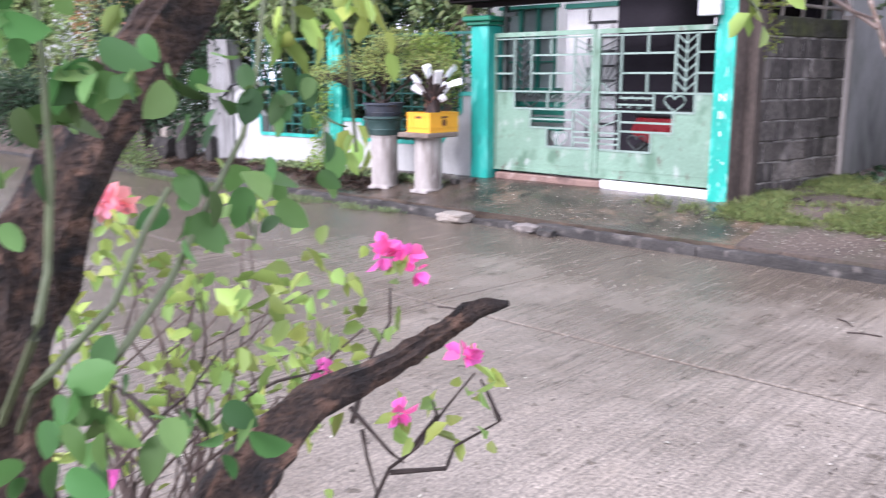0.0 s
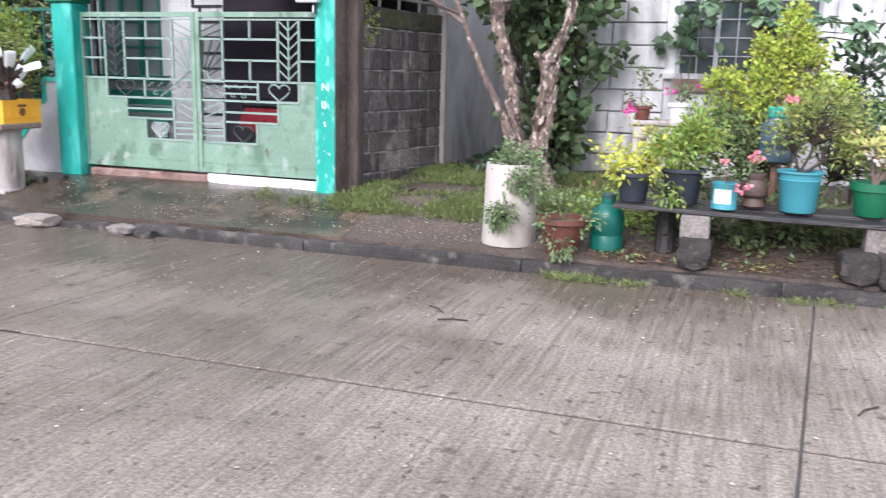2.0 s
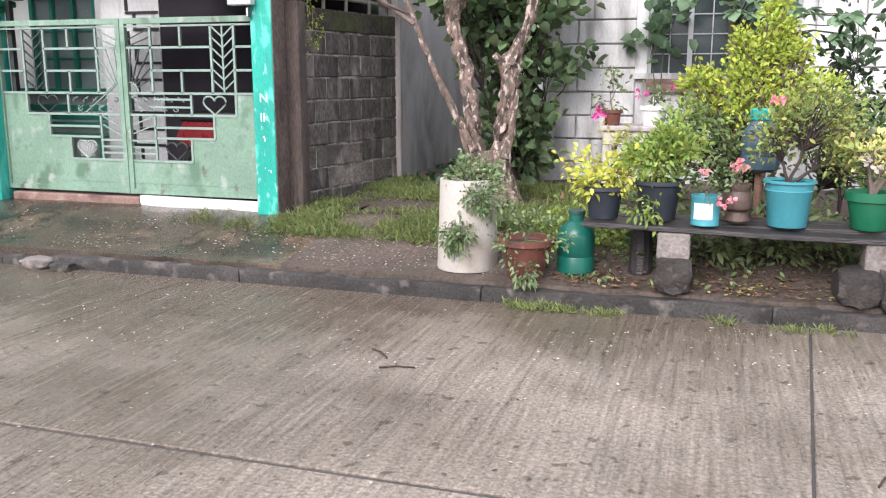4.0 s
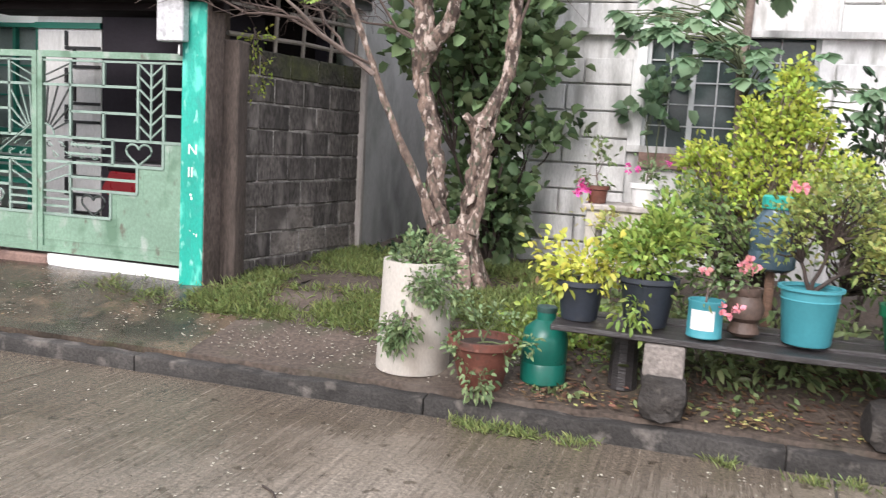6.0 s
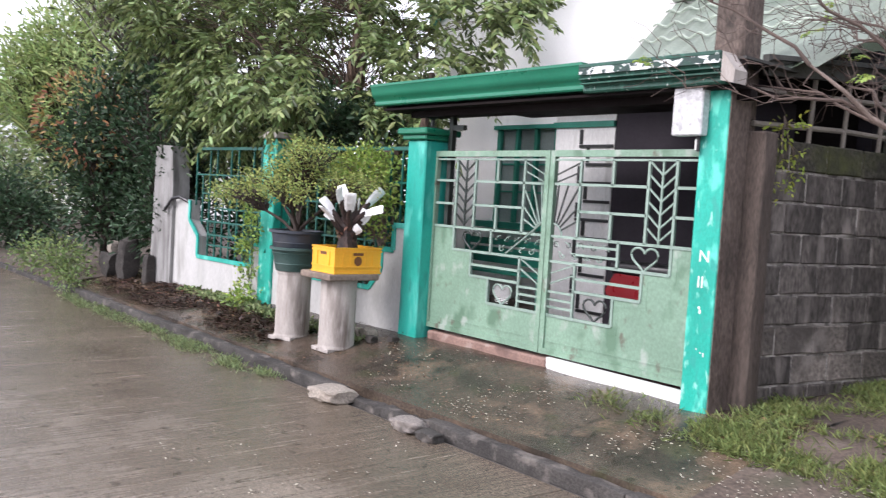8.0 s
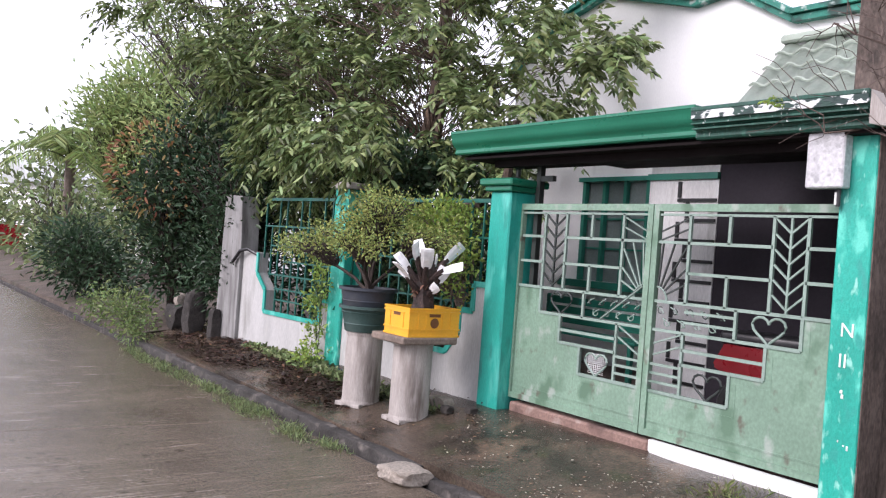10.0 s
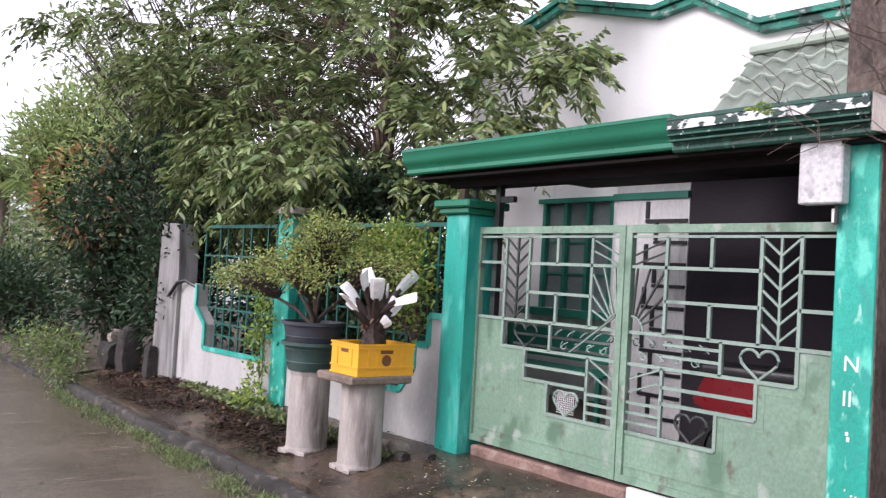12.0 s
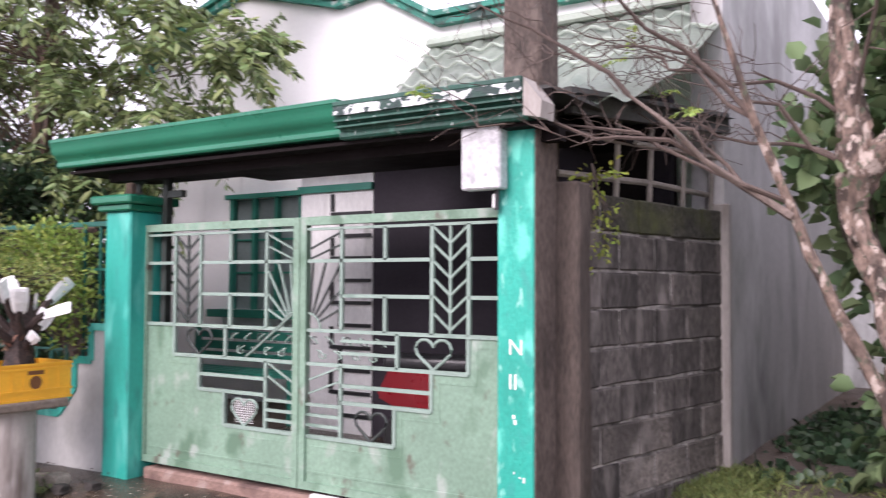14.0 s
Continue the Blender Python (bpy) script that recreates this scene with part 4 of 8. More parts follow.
# ---- green-roofed house behind the gate ----
def house_one():
    h = thing("house", (-6.6, 11.07, 0.36), "white plastered bungalow with stepped parapet and green coping", "house")
    ox, oy, oz = -6.6, 11.07, 0.36
    top = [(-10.0, 4.1), (-9.42, 4.52), (-8.40, 4.82), (-7.06, 4.45), (-6.6, 4.5), (-5.87, 4.08), (-3.3, 4.06)]
    wx0, wx1, wz0, wz1 = -8.59, -7.54, 1.37, 2.55
    bm = B()
    prism(bm, [(wx0 - ox, 0), (wx0 - ox, wz1 - oz), (wx0 - ox, 4.75 - oz)] + [(x - ox, z - oz) for x, z in reversed(top[:2])] + [(-10.0 - ox, 0)], 0, 0.18)
    part("wall", bm, M_WHITE, h)
    bm = B()
    prism(bm, [(wx1 - ox, 0), (-3.3 - ox, 0)] + [(x - ox, z - oz) for x, z in reversed(top[3:])] + [(wx1 - ox, 4.575 - oz)], 0, 0.18)
    part("wall", bm, M_WHITE, h)
    bm = B()
    prism(bm, [(wx0 - ox, 0), (wx1 - ox, 0), (wx1 - ox, wz0 - oz), (wx0 - ox, wz0 - oz)], 0, 0.18)
    part("wall", bm, M_WHITE, h)
    bm = B()
    prism(bm, [(wx0 - ox, wz1 - oz), (wx1 - ox, wz1 - oz), (wx1 - ox, 4.575 - oz), (-8.40 - ox, 4.82 - oz), (wx0 - ox, 4.75 - oz)], 0, 0.18)
    part("wall", bm, M_WHITE, h)
    bm = B()
    box(bm, -10.0 - ox, -9.82 - ox, 0.18, 5, 0, 3.6)
    part("side_wall", bm, M_WHITE, h)
    for (xa, za), (xb, zb) in zip(top, top[1:]):
        bm = B()
        bar(bm, (xa - ox, 0.04, za - oz + 0.03), (xb - ox, 0.04, zb - oz + 0.03), 0.05, 0.36)
        c = part("coping", bm, M_COPING, h, "mouldy dark green coping")
        bm = B()
        bar(bm, (xa - ox, -0.05, za - oz - 0.037), (xb - ox, -0.05, zb - oz - 0.037), 0.06, 0.1)
        part("moulding", bm, M_COPING, c)
    w = part("window", box(B(), wx0 - ox - 0.05, wx1 - ox + 0.05, -0.03, 0.02, wz1 - oz, wz1 - oz + 0.05), M_SASH, h)
    for xa, xb, za, zb in ((wx0, wx0 + 0.05, wz0, wz1), (wx1 - 0.05, wx1, wz0, wz1), (wx0 + 0.33, wx0 + 0.375, wz0, wz1), (wx0 + 0.66, wx0 + 0.705, wz0, wz1)):
        part("window_frame", box(B(), xa - ox, xb - ox, 0.0, 0.06, za - oz, zb - oz), M_SASH, w)
    for z in (1.75, 2.1):
        part("glazing_bar", box(B(), wx0 - ox + 0.05, wx1 - ox - 0.05, 0.045, 0.065, z - oz, z - oz + 0.02), M_SASH, w)
    part("pane", box(B(), wx0 - ox, wx1 - ox, 0.07, 0.08, wz0 - oz, wz1 - oz), M_PANE, w, "grey-teal glass with its reflection put into the colour")
    part("window_sill", box(B(), wx0 - ox - 0.12, wx1 - ox + 0.12, -0.2, 0.0, wz0 - oz - 0.08, wz0 - oz), M_SASH, w, "dark green sill")
    # white pier with dark tile joints; canopy shade is put into its greyer white
    pier = part("pier", box(B(), -6.78 - ox, -5.98 - ox, -0.85, 0, 0, 2.08), M_OLDWHITE, h, "white pier with dark tile joints")
    for k, z in enumerate((0.16, 0.35, 0.54, 0.73, 0.92, 1.11, 1.30, 1.49, 1.68, 1.87)):
        off = 0.1 if k % 2 else 0.0
        part("joint", box(B(), -6.33 - ox - off, -5.99 - ox, -0.868, -0.851, z, z + 0.03), M_BLACK, pier)
        part("joint", box(B(), -6.33 - ox - off, -6.295 - ox - off, -0.868, -0.851, z + 0.037, z + 0.189), M_BLACK, pier)
    part("pier_band", box(B(), -6.8 - ox, -5.98 - ox, -0.88, 0, 2.08, 2.14), M_SASH, pier, "dark green band")
    part("pier_top", box(B(), -6.78 - ox, -5.98 - ox, -0.85, 0, 2.14, 2.6), M_OLDWHITE, pier)
    part("carport_wall", box(B(), -5.978 - ox, -3.45 - ox, -0.84, -0.74, 0, 2.6), M_DARKWALL, h, "plain near-black carport wall")
    # flat black sheet on the wall stands in for the doorway's inner shade
    part("doorway", box(B(), -4.6 - ox, -3.79 - ox, -0.86, -0.842, 0, 2.02), M_BLACK, h, "black sheet standing in for the shade of an open doorway")
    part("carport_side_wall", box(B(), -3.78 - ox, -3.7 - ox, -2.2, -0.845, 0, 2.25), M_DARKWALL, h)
    # corrugated green side roof
    bm = B()
    n, xa, xb = 90, -5.35, -3.15
    rows = [(8.75, 2.62), (9.5, 2.93), (9.9, 3.15), (10.3, 3.38), (10.7, 3.61), (11.05, 3.82)]
    grid = []
    for j, (yy, zz) in enumerate(rows):
        ring = []
        for i in range(n + 1):
            u = i / n
            left = xa - (yy - 9.5) * 0.4 if yy > 9.5 else xa
            xx = left + (xb - left) * u
            ring.append(bm.verts.new((xx - ox, yy - oy, zz - oz + 0.022 * math.sin(u * 2 * math.pi * 12) )))
        grid.append(ring)
    for a, b in zip(grid, grid[1:]):
        for i in range(n):
            bm.faces.new((a[i], a[i + 1], b[i + 1], b[i]))
    bmesh.ops.solidify(bm, geom=bm.faces, thickness=0.02)
    roof = part("side_roof", bm, M_ROOF, h, "pale green corrugated roof", smooth=True)
    for (yy, zz) in rows[2:5]:
        bm = B()
        left = xa - (yy - 9.5) * 0.4
        tube(bm, [(left + (xb - left) * i / 60 - ox, yy - oy - 0.005, zz - oz + 0.03 + 0.022 * math.sin(i / 60 * 2 * math.pi * 12)) for i in range(61)], 0.012, 5)
        part("sheet_lap", bm, M_ROOF, roof)
    part("ridge_cap", box(B(), -5.98 - ox, -3.15 - ox, -0.1, -0.003, 3.82 - oz, 3.9 - oz, 0.02), M_ROOF, roof)


house_one()

# ---- fence with green grilles ----
def fence():
    f = thing("garden_fence", (-9.2, 8.235, 0.25), "low white fence wall with green steel grilles", "fence", turn=4.06)
    ox, oz = -9.2, 0.25

    def wall(outline):
        bm = B()
        prism(bm, [(x - ox, z - oz) for x, z in outline], -0.07, 0.07)
        part("plinth", bm, M_FENCEWALL, f, "whitewashed low wall with a stepped niche")

    wall(((-11.5, 0.1), (-9.36, 0.1), (-9.36, 0.95), (-9.56, 0.95), (-9.56, 0.69), (-10.86, 0.69), (-10.86, 0.95), (-11.1, 1.15), (-11.1, 1.4), (-11.5, 1.4)))
    wall(((-9.1, 0.1), (-6.86, 0.1), (-6.86, 1.33), (-7.03, 1.33), (-7.03, 1.09), (-7.2, 1.09), (-7.2, 0.89), (-7.37, 0.69), (-8.72, 0.69), (-8.72, 0.95), (-9.1, 0.95)))
    bm = B()
    prism(bm, [(x - ox, z - oz) for x, z in ((-12.1, 0.1), (-11.5, 0.1), (-11.5, 1.55), (-11.56, 2.1), (-12.02, 2.12))], -0.12, 0.12)
    part("end_pier", bm, M_PIER, f, "tall stained white end pier")
    part("post", box(B(), -9.36 - ox, -9.1 - ox, -0.11, 0.11, -0.1, 1.93, 0.012), M_TEALWORN, f, "teal post with flaking paint")
    part("post_cap", box(B(), -9.41 - ox, -9.05 - ox, -0.15, 0.15, 1.93, 2.0, 0.01), M_CONC, f, "grey cement cap")
    trims = [(-11.1, 1.4, -11.1, 1.15), (-11.1, 1.15, -10.86, 0.95), (-10.86, 0.95, -10.86, 0.69), (-10.86, 0.69, -9.56, 0.69), (-9.56, 0.69, -9.56, 0.95), (-9.56, 0.95, -9.36, 0.95),
             (-9.1, 0.95, -8.72, 0.95), (-8.72, 0.95, -8.72, 0.69), (-8.72, 0.69, -7.37, 0.69), (-7.37, 0.69, -7.2, 0.89), (-7.2, 0.89, -7.2, 1.09), (-7.2, 1.09, -7.03, 1.09), (-7.03, 1.09, -7.03, 1.33), (-7.03, 1.33, -6.86, 1.33)]
    for xa, za, xb, zb in trims:
        bm = B()
        bar(bm, (xa - ox, -0.075, za - oz), (xb - ox, -0.075, zb - oz), 0.05, 0.02)
        part("niche_trim", bm, M_TEAL, f)
    for x0, x1, lo, na, nb in ((-11.08, -9.37, 0.7, -10.86, -9.56), (-9.09, -6.87, 0.7, -8.72, -7.3)):
        g = part("grille", bar(B(), (x0 - ox, 0, 2.07 - oz), (x1 - ox, 0, 2.07 - oz), 0.035, 0.03), M_GRILLE, f)
        n = round((x1 - x0) / 0.17)
        for k in range(n + 1):
            xx = x0 + (x1 - x0) * k / n
            low = lo if na < xx < nb else (1.34 if xx < -11.0 or xx > -7.05 else 1.1)
            z1 = 2.07 if k % 3 != 1 else 1.74
            part("grille_bar", bar(B(), (xx - ox, 0, low - oz), (xx - ox, 0, z1 - oz), 0.018, 0.018), M_GRILLE, g)
        for zz, a, b in ((1.74, 0, 1), (1.5, 0.1, 0.55), (1.32, 0.3, 0.95), (1.15, 0.08, 0.88), (0.98, 0.18, 0.84), (0.85, 0.2, 0.82)):
            part("grille_bar", bar(B(), (x0 + (x1 - x0) * a - ox, 0, zz - oz), (x0 + (x1 - x0) * b - ox, 0, zz - oz), 0.018, 0.018), M_GRILLE, g)
        mid = (x0 + x1) / 2 - ox
        for dx in (-0.45, 0.1, 0.5):
            bm = B()
            tube(bm, heart(mid + dx, 1.06 - oz, 0.2, 0.22), 0.008, 6)
            part("heart_outline", bm, M_GRILLE, g, smooth=True)
    # black pipe bent over the wall beside the pier
    bm = B()
    tube(bm, [(-11.62 - ox, -0.16, 1.25 - oz), (-11.45 - ox, -0.15, 1.4 - oz), (-11.3 - ox, -0.12, 1.43 - oz), (-11.12 - ox, -0.05, 1.36 - oz)], 0.022, 8)
    part("drain_pipe", bm, M_BLACK, f, "short bent black pipe", smooth=True)


fence()


# ---- block wall, lean-to frame and plaster wall ----
WALL_AT, WALL_TURN = (-3.46, 8.74), math.degrees(math.atan2(-0.3, 1.68))
bm = B()
box(bm, -0.13, 0.003, 0.0, 1.7, -0.2, 1.765)
bw = built("wall_block", bm, M_MORTAR, "bare grey concrete block wall, mossy and stained")
bw.matrix_basis = pose(WALL_AT[0], WALL_AT[1], 0.36, 0, 0, -WALL_TURN * -1)
lean = thing("lean_to_frame", (-3.36, 9.58, 2.1), "lean-to of rough bamboo poles under a dark sheet", "lean-to", turn=WALL_TURN)
for z0, z1, x in ((0.14, 0.16, -0.02), (0.36, 0.42, 0.01)):
    bm = B()
    tube(bm, [(x, -0.95, z0), (x + 0.01, 0, z0 + 0.03), (x, 0.92, z1)], 0.02, 7)
    part("rail", bm, M_BAMBOO, lean, smooth=True)
for y in (-0.4, -0.02, 0.4, 0.8):
    bm = B()
    tube(bm, [(0, y, 0.0), (0.01, y + 0.02, 0.5)], 0.018, 7)
    part("stud", bm, M_BAMBOO, lean, smooth=True)
bm = B()
bar(bm, (0.05, -0.95, 0.52), (0.05, 0.95, 0.66), 0.05, 0.14)
part("edge_beam", bm, M_ROOFDARK, lean)
# near-black backing added for the deep shade under the lean-to
part("back_sheet", box(B(), -0.34, -0.32, -0.95, 0.95, -0.2, 0.6), M_SOFFIT, lean, "near-black backing for the shaded space behind the poles")
bm = B()
vs = [bm.verts.new(p) for p in ((0.12, -0.95, 0.55), (0.12, 0.95, 0.69), (-1.4, 0.95, 0.69), (-1.4, -0.95, 0.55))]
bm.faces.new(vs)
bmesh.ops.solidify(bm, geom=bm.faces, thickness=0.02)
part("roof_sheet", bm, M_ROOFDARK, lean)
bm = B()
prism(bm, [(-3.36, 0.0), (-3.14, 0.0), (-3.14, 4.6), (-3.36, 4.6)], 10.42, 15.6)
built("wall_plaster", bm, M_PLASTER, "tall grey cement-rendered wall with damp streaks")
bm = B()
box(bm, -3.22, -3.1, 10.38, 10.46, 0.2, 2.2, 0.01)
built("wall_post", bm, M_CONC, "narrow pale cement post at the wall's end")
bm = B()
box(bm, -3.3, -1.3, 16.2, 16.4, 0, 3.5)
built("wall_back", bm, M_STAINED, "weathered white wall at the end of the passage")


# ---- white house with rusticated piers ----
def house_two():
    h = thing("house", (0.955, 10.95, 0.36), "old white house with rusticated piers and dark windows", "house")
    ox, oy, oz = 1.0, 10.95, 0.36

    def bx(name, x0, x1, y0, y1, z0, z1, material=M_STAINED, parent=None, label="", bev=0.0):
        return part(name, box(B(), x0 - ox, x1 - ox, y0 - oy, y1 - oy, z0 - oz, z1 - oz, bev), material, parent or h, label)

    bx("side_wall", -1.6, -1.42, 11.0, 16.2, 0.2, 3.6)
    bx("wall", -1.6, -0.62, 10.97, 11.15, 0.2, 3.6)
    bx("wall", -0.62, 1.1, 10.97, 11.15, 0.2, 1.55)
    bx("wall", -0.62, 1.1, 10.97, 11.15, 2.62, 3.6)
    bx("wall", 1.1, 1.96, 10.97, 11.15, 0.2, 3.6, M_OLDWHITE)
    bx("wall", 1.96, 2.66, 11.0, 11.18, 2.42, 3.6, M_OLDWHITE)
    bx("wall", 2.66, 3.05, 11.0, 11.18, 0.2, 3.6, M_OLDWHITE)
    bx("wall", 3.05, 4.3, 11.0, 11.18, 0.2, 1.25, M_OLDWHITE)
    bx("wall", 3.05, 4.3, 11.0, 11.18, 2.45, 3.6, M_OLDWHITE)
    bx("wall", 4.3, 8.0, 11.0, 11.18, 0.2, 3.6, M_OLDWHITE)
    bx("roof", -1.9, 8.2, 10.4, 16.4, 3.6, 3.7, M_ROOFDARK)
    # made-up room within; its indoor shade is put into the near-black colour
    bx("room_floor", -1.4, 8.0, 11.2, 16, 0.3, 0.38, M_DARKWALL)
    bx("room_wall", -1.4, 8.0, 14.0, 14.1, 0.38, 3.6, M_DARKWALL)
    bx("lintel_ledge", -1.62, 1.95, 10.86, 10.968, 2.56, 2.62, M_STAINED)
    # rustication blocks
    zc = [0.36 + 0.25 * k for k in range(13)]
    for x0, x1, material in ((-1.6, -0.62, M_STAINED), (1.12, 1.92, M_OLDWHITE)):
        for k, (za, zb) in enumerate(zip(zc, zc[1:])):
            if za < 2.6 and zb > 2.5:
                continue
            cut = x0 + (x1 - x0) * (0.55 if k % 2 else 0.38)
            bx("quoin", x0, cut - 0.008, 10.915, 10.969, za + 0.008, zb - 0.008, material, bev=0.008)
            bx("quoin", cut + 0.008, x1, 10.915, 10.969, za + 0.008, zb - 0.008, material, bev=0.008)
    # window one
    win = bx("window", -0.62, 1.1, 10.9, 10.968, 1.5, 1.56, M_STAINED, label="wooden casement window with grille bars")
    for xa, xb in ((-0.62, -0.5), (0.98, 1.1)):
        bx("window_frame", xa, xb, 10.93, 11.02, 1.56, 2.56, M_OLDWHITE, win)
    for xa, xb in ((-0.5, -0.46), (-0.1, -0.05), (0.33, 0.38), (0.94, 0.98)):
        bx("window_frame", xa, xb, 10.97, 11.02, 1.56, 2.56, M_SASHGREY, win)
    for xc in (-0.28, 0.14, 0.66):
        for z in (1.75, 1.95, 2.15, 2.35):
            bx("grille_bar", xc - 0.19, xc + 0.19, 11.005, 11.017, z, z + 0.012, M_SASHGREY, win)
        bx("grille_bar", xc - 0.006, xc + 0.006, 11.005, 11.018, 1.56, 2.56, M_SASHGREY, win)
    bx("pane", -0.5, 0.98, 11.03, 11.04, 1.56, 2.56, M_GLASS, win)
    bx("window_sill_panel", -0.5, 0.9, 10.9, 10.968, 1.36, 1.5, M_SILL, win, "brown worn panel under the sill")
    # door and second window
    d = bx("door_frame", 1.9, 1.96, 10.98, 11.2, 0.36, 2.46, M_SASHGREY, label="grey frame round a black sheet standing in for the shade of an open doorway")
    bx("door_jamb", 2.66, 2.71, 10.98, 11.2, 0.36, 2.46, M_SASHGREY, d)
    bx("door_head", 1.96, 2.66, 10.98, 11.2, 2.42, 2.46, M_SASHGREY, d)
    w2 = bx("window", 3.0, 4.35, 10.97, 10.999, 1.2, 1.25, M_OLDWHITE, label="louvred window in the white wall")
    for k in range(9):
        bx("louvre", 3.05, 4.3, 11.02, 11.08, 1.28 + k * 0.13, 1.30 + k * 0.13, M_SASHGREY, w2)
    bx("pane", 3.05, 4.3, 11.1, 11.11, 1.25, 2.45, M_GLASS, w2)
    bx("vent_plate", 2.15, 2.45, 10.985, 11.0, 2.62, 2.72, M_SASHGREY, label="small wall vent")


house_two()


# ---- plants: shared builders ----
def foliage_thing(name, at, label, category, blobs, leaf, stem=M_TWIG, root=None, stem_r=0.012, group="", flowers=()):
    """blobs: (centre, radius, leaves, size, wide); flowers: (blob index, number of clusters, material, label). Places are relative to at."""
    p = thing(name, at, label, category, group)
    grow(p, blobs, leaf, stem, root, stem_r, flowers)
    return p


def grow(p, blobs, leaf, stem=M_TWIG, root=None, stem_r=0.012, flowers=(), part_name="foliage", flat=0.5):
    root = np.array(root if root is not None else (0, 0, 0), float)
    bm = B()
    ats, ways, sizes = [], [], []
    wide = 0.5
    for centre, radius, n, size, wide in blobs:
        centre, radius = np.array(centre, float), np.array(radius, float) * np.ones(3)
        twigs = max(4, n // 22)
        ends = in_blob(twigs, centre, radius * 0.86, 0.35)
        hub = root + (centre - root) * 0.55
        limb(bm, root, hub, stem_r, stem_r * 0.7, 0.04, 6, 4)
        per = max(1, n // twigs)
        for e in ends:
            limb(bm, hub, e, stem_r * 0.6, stem_r * 0.15, 0.08, 4, 4, 0.1)
            spread = float(radius.mean()) * 0.24 + size * 0.8
            a = e + rng.normal(size=(per, 3)) * spread * 0.55
            out = unit(e - hub) * 0.6 + unit(a - e) * 0.7 + rng.normal(size=(per, 3)) * 0.45
            ats.append(a)
            ways.append(out)
            sizes.append(size * rng.uniform(0.6, 1.25, per))
    part("stem", bm, stem, p, smooth=True)["kind"] = "stuff"
    part(part_name, leaf_mesh(part_name, np.concatenate(ats), np.concatenate(ways), np.concatenate(sizes), wide, leaf, flat=flat), leaf, p)["kind"] = "stuff"
    for index, n, material, size, label in flowers:
        centre, radius = np.array(blobs[index][0], float), np.array(blobs[index][1], float) * np.ones(3)
        c = in_blob(n, centre, radius * 1.02, 0.8)
        flower_heads(p, c, material, size, label)


def flower_heads(p, centres, material, size, label="", petals=9, name="blossom"):
    centres = np.asarray(centres, float)
    groups = [centres] if len(centres) > 16 else [centres[k:k + 1] for k in range(len(centres))]
    for g in groups:
        c = np.repeat(g, petals, axis=0)
        d = unit(rng.normal(size=c.shape))
        me = leaf_mesh(name, c + d * size * 0.18, d + rng.normal(size=d.shape) * 0.35, size * rng.uniform(0.8, 1.3, len(c)), 0.85, material, fold=0.22, droop=0.05)
        ob = part(name, me, material, p, label)
        if len(g) > 1:
            ob["kind"] = "stuff"


def pot(name, at, r_top, r_bot, h, material, label, rim=0.012, seg=28, category="plant pot", soil=True, lip=0.03, group="", bands=()):
    p = thing(name, at, label, category, group)
    t = 0.006
    bm = B()
    prof = [(r_bot, 0), (r_bot + 0.004, 0.006)]
    for b in bands:
        rb = r_bot + (r_top - r_bot) * b
        prof += [(rb, h * b - 0.006), (rb + 0.005, h * b), (rb, h * b + 0.006)]
    prof += [(r_top - 0.002, h - lip), (r_top + rim, h - lip + 0.004), (r_top + rim, h), (r_top - t, h), (r_top - t - 0.004, h - lip), (r_bot + (r_top - r_bot) * 0.8 - t, h * 0.8)]
    lathe(bm, prof, seg)
    part("vessel", bm, material, p, smooth=True)
    if soil:
        bm = B()
        rs = r_bot + (r_top - r_bot) * 0.85 - t - 0.002
        lathe(bm, [(rs * 0.98, h * 0.82), (rs, h * 0.86), (rs * 0.6, h * 0.89), (0.01, h * 0.9)], 16)
        part("soil", bm, M_SOIL, p, smooth=True)
    return p


# ---- pedestals, crate and shrubs in front of the fence ----
def pedestal(at, slab, label, turn=0):
    p = thing("pedestal", at, label, "pedestal", "concrete pedestals", turn=turn)
    bm = B()
    # ten flat facets, hollowed a little along the joints between them
    n, rows = 40, ((0.0, 0.18), (0.012, 0.18), (0.03, 0.174), (0.3, 0.172), (0.6, 0.172), (0.62, 0.178), (0.64, 0.178))
    rings = []
    for z, r in rows:
        ring = []
        for k in range(n):
            q = (k % 4) / 4
            a = 2 * math.pi * k / n
            flat = math.cos(math.pi / 10) / math.cos((q - 0.5) * 2 * math.pi / 10)
            ring.append(bm.verts.new((r * flat * math.cos(a) * (0.965 if q == 0 else 1), r * flat * math.sin(a) * (0.965 if q == 0 else 1), z)))
        rings.append(ring)
    for lo, hi in zip(rings, rings[1:]):
        for k in range(n):
            bm.faces.new((lo[k], lo[(k + 1) % n], hi[(k + 1) % n], hi[k]))
    bm.faces.new(rings[-1])
    part("shaft", bm, M_CONC, p)
    part("foot", box(B(), -0.155, 0.125, -0.17, 0.125, -0.03, 0.006, 0.004), M_CONC, p, "thin cement bed")
    if slab:
        bm = B()
        box(bm, -0.25, 0.25, -0.27, 0.27, 0.64, 0.70, 0.014, 2)
        part("slab", bm, M_SLAB, p, "brown-stained concrete top slab")
    return p


pedestal((-7.02, 7.71, 0.185), True, "fluted grey concrete pedestal with a square top slab")
pedestal((-7.73, 7.655, 0.185), False, "fluted pale concrete pedestal holding a large pot", 20)


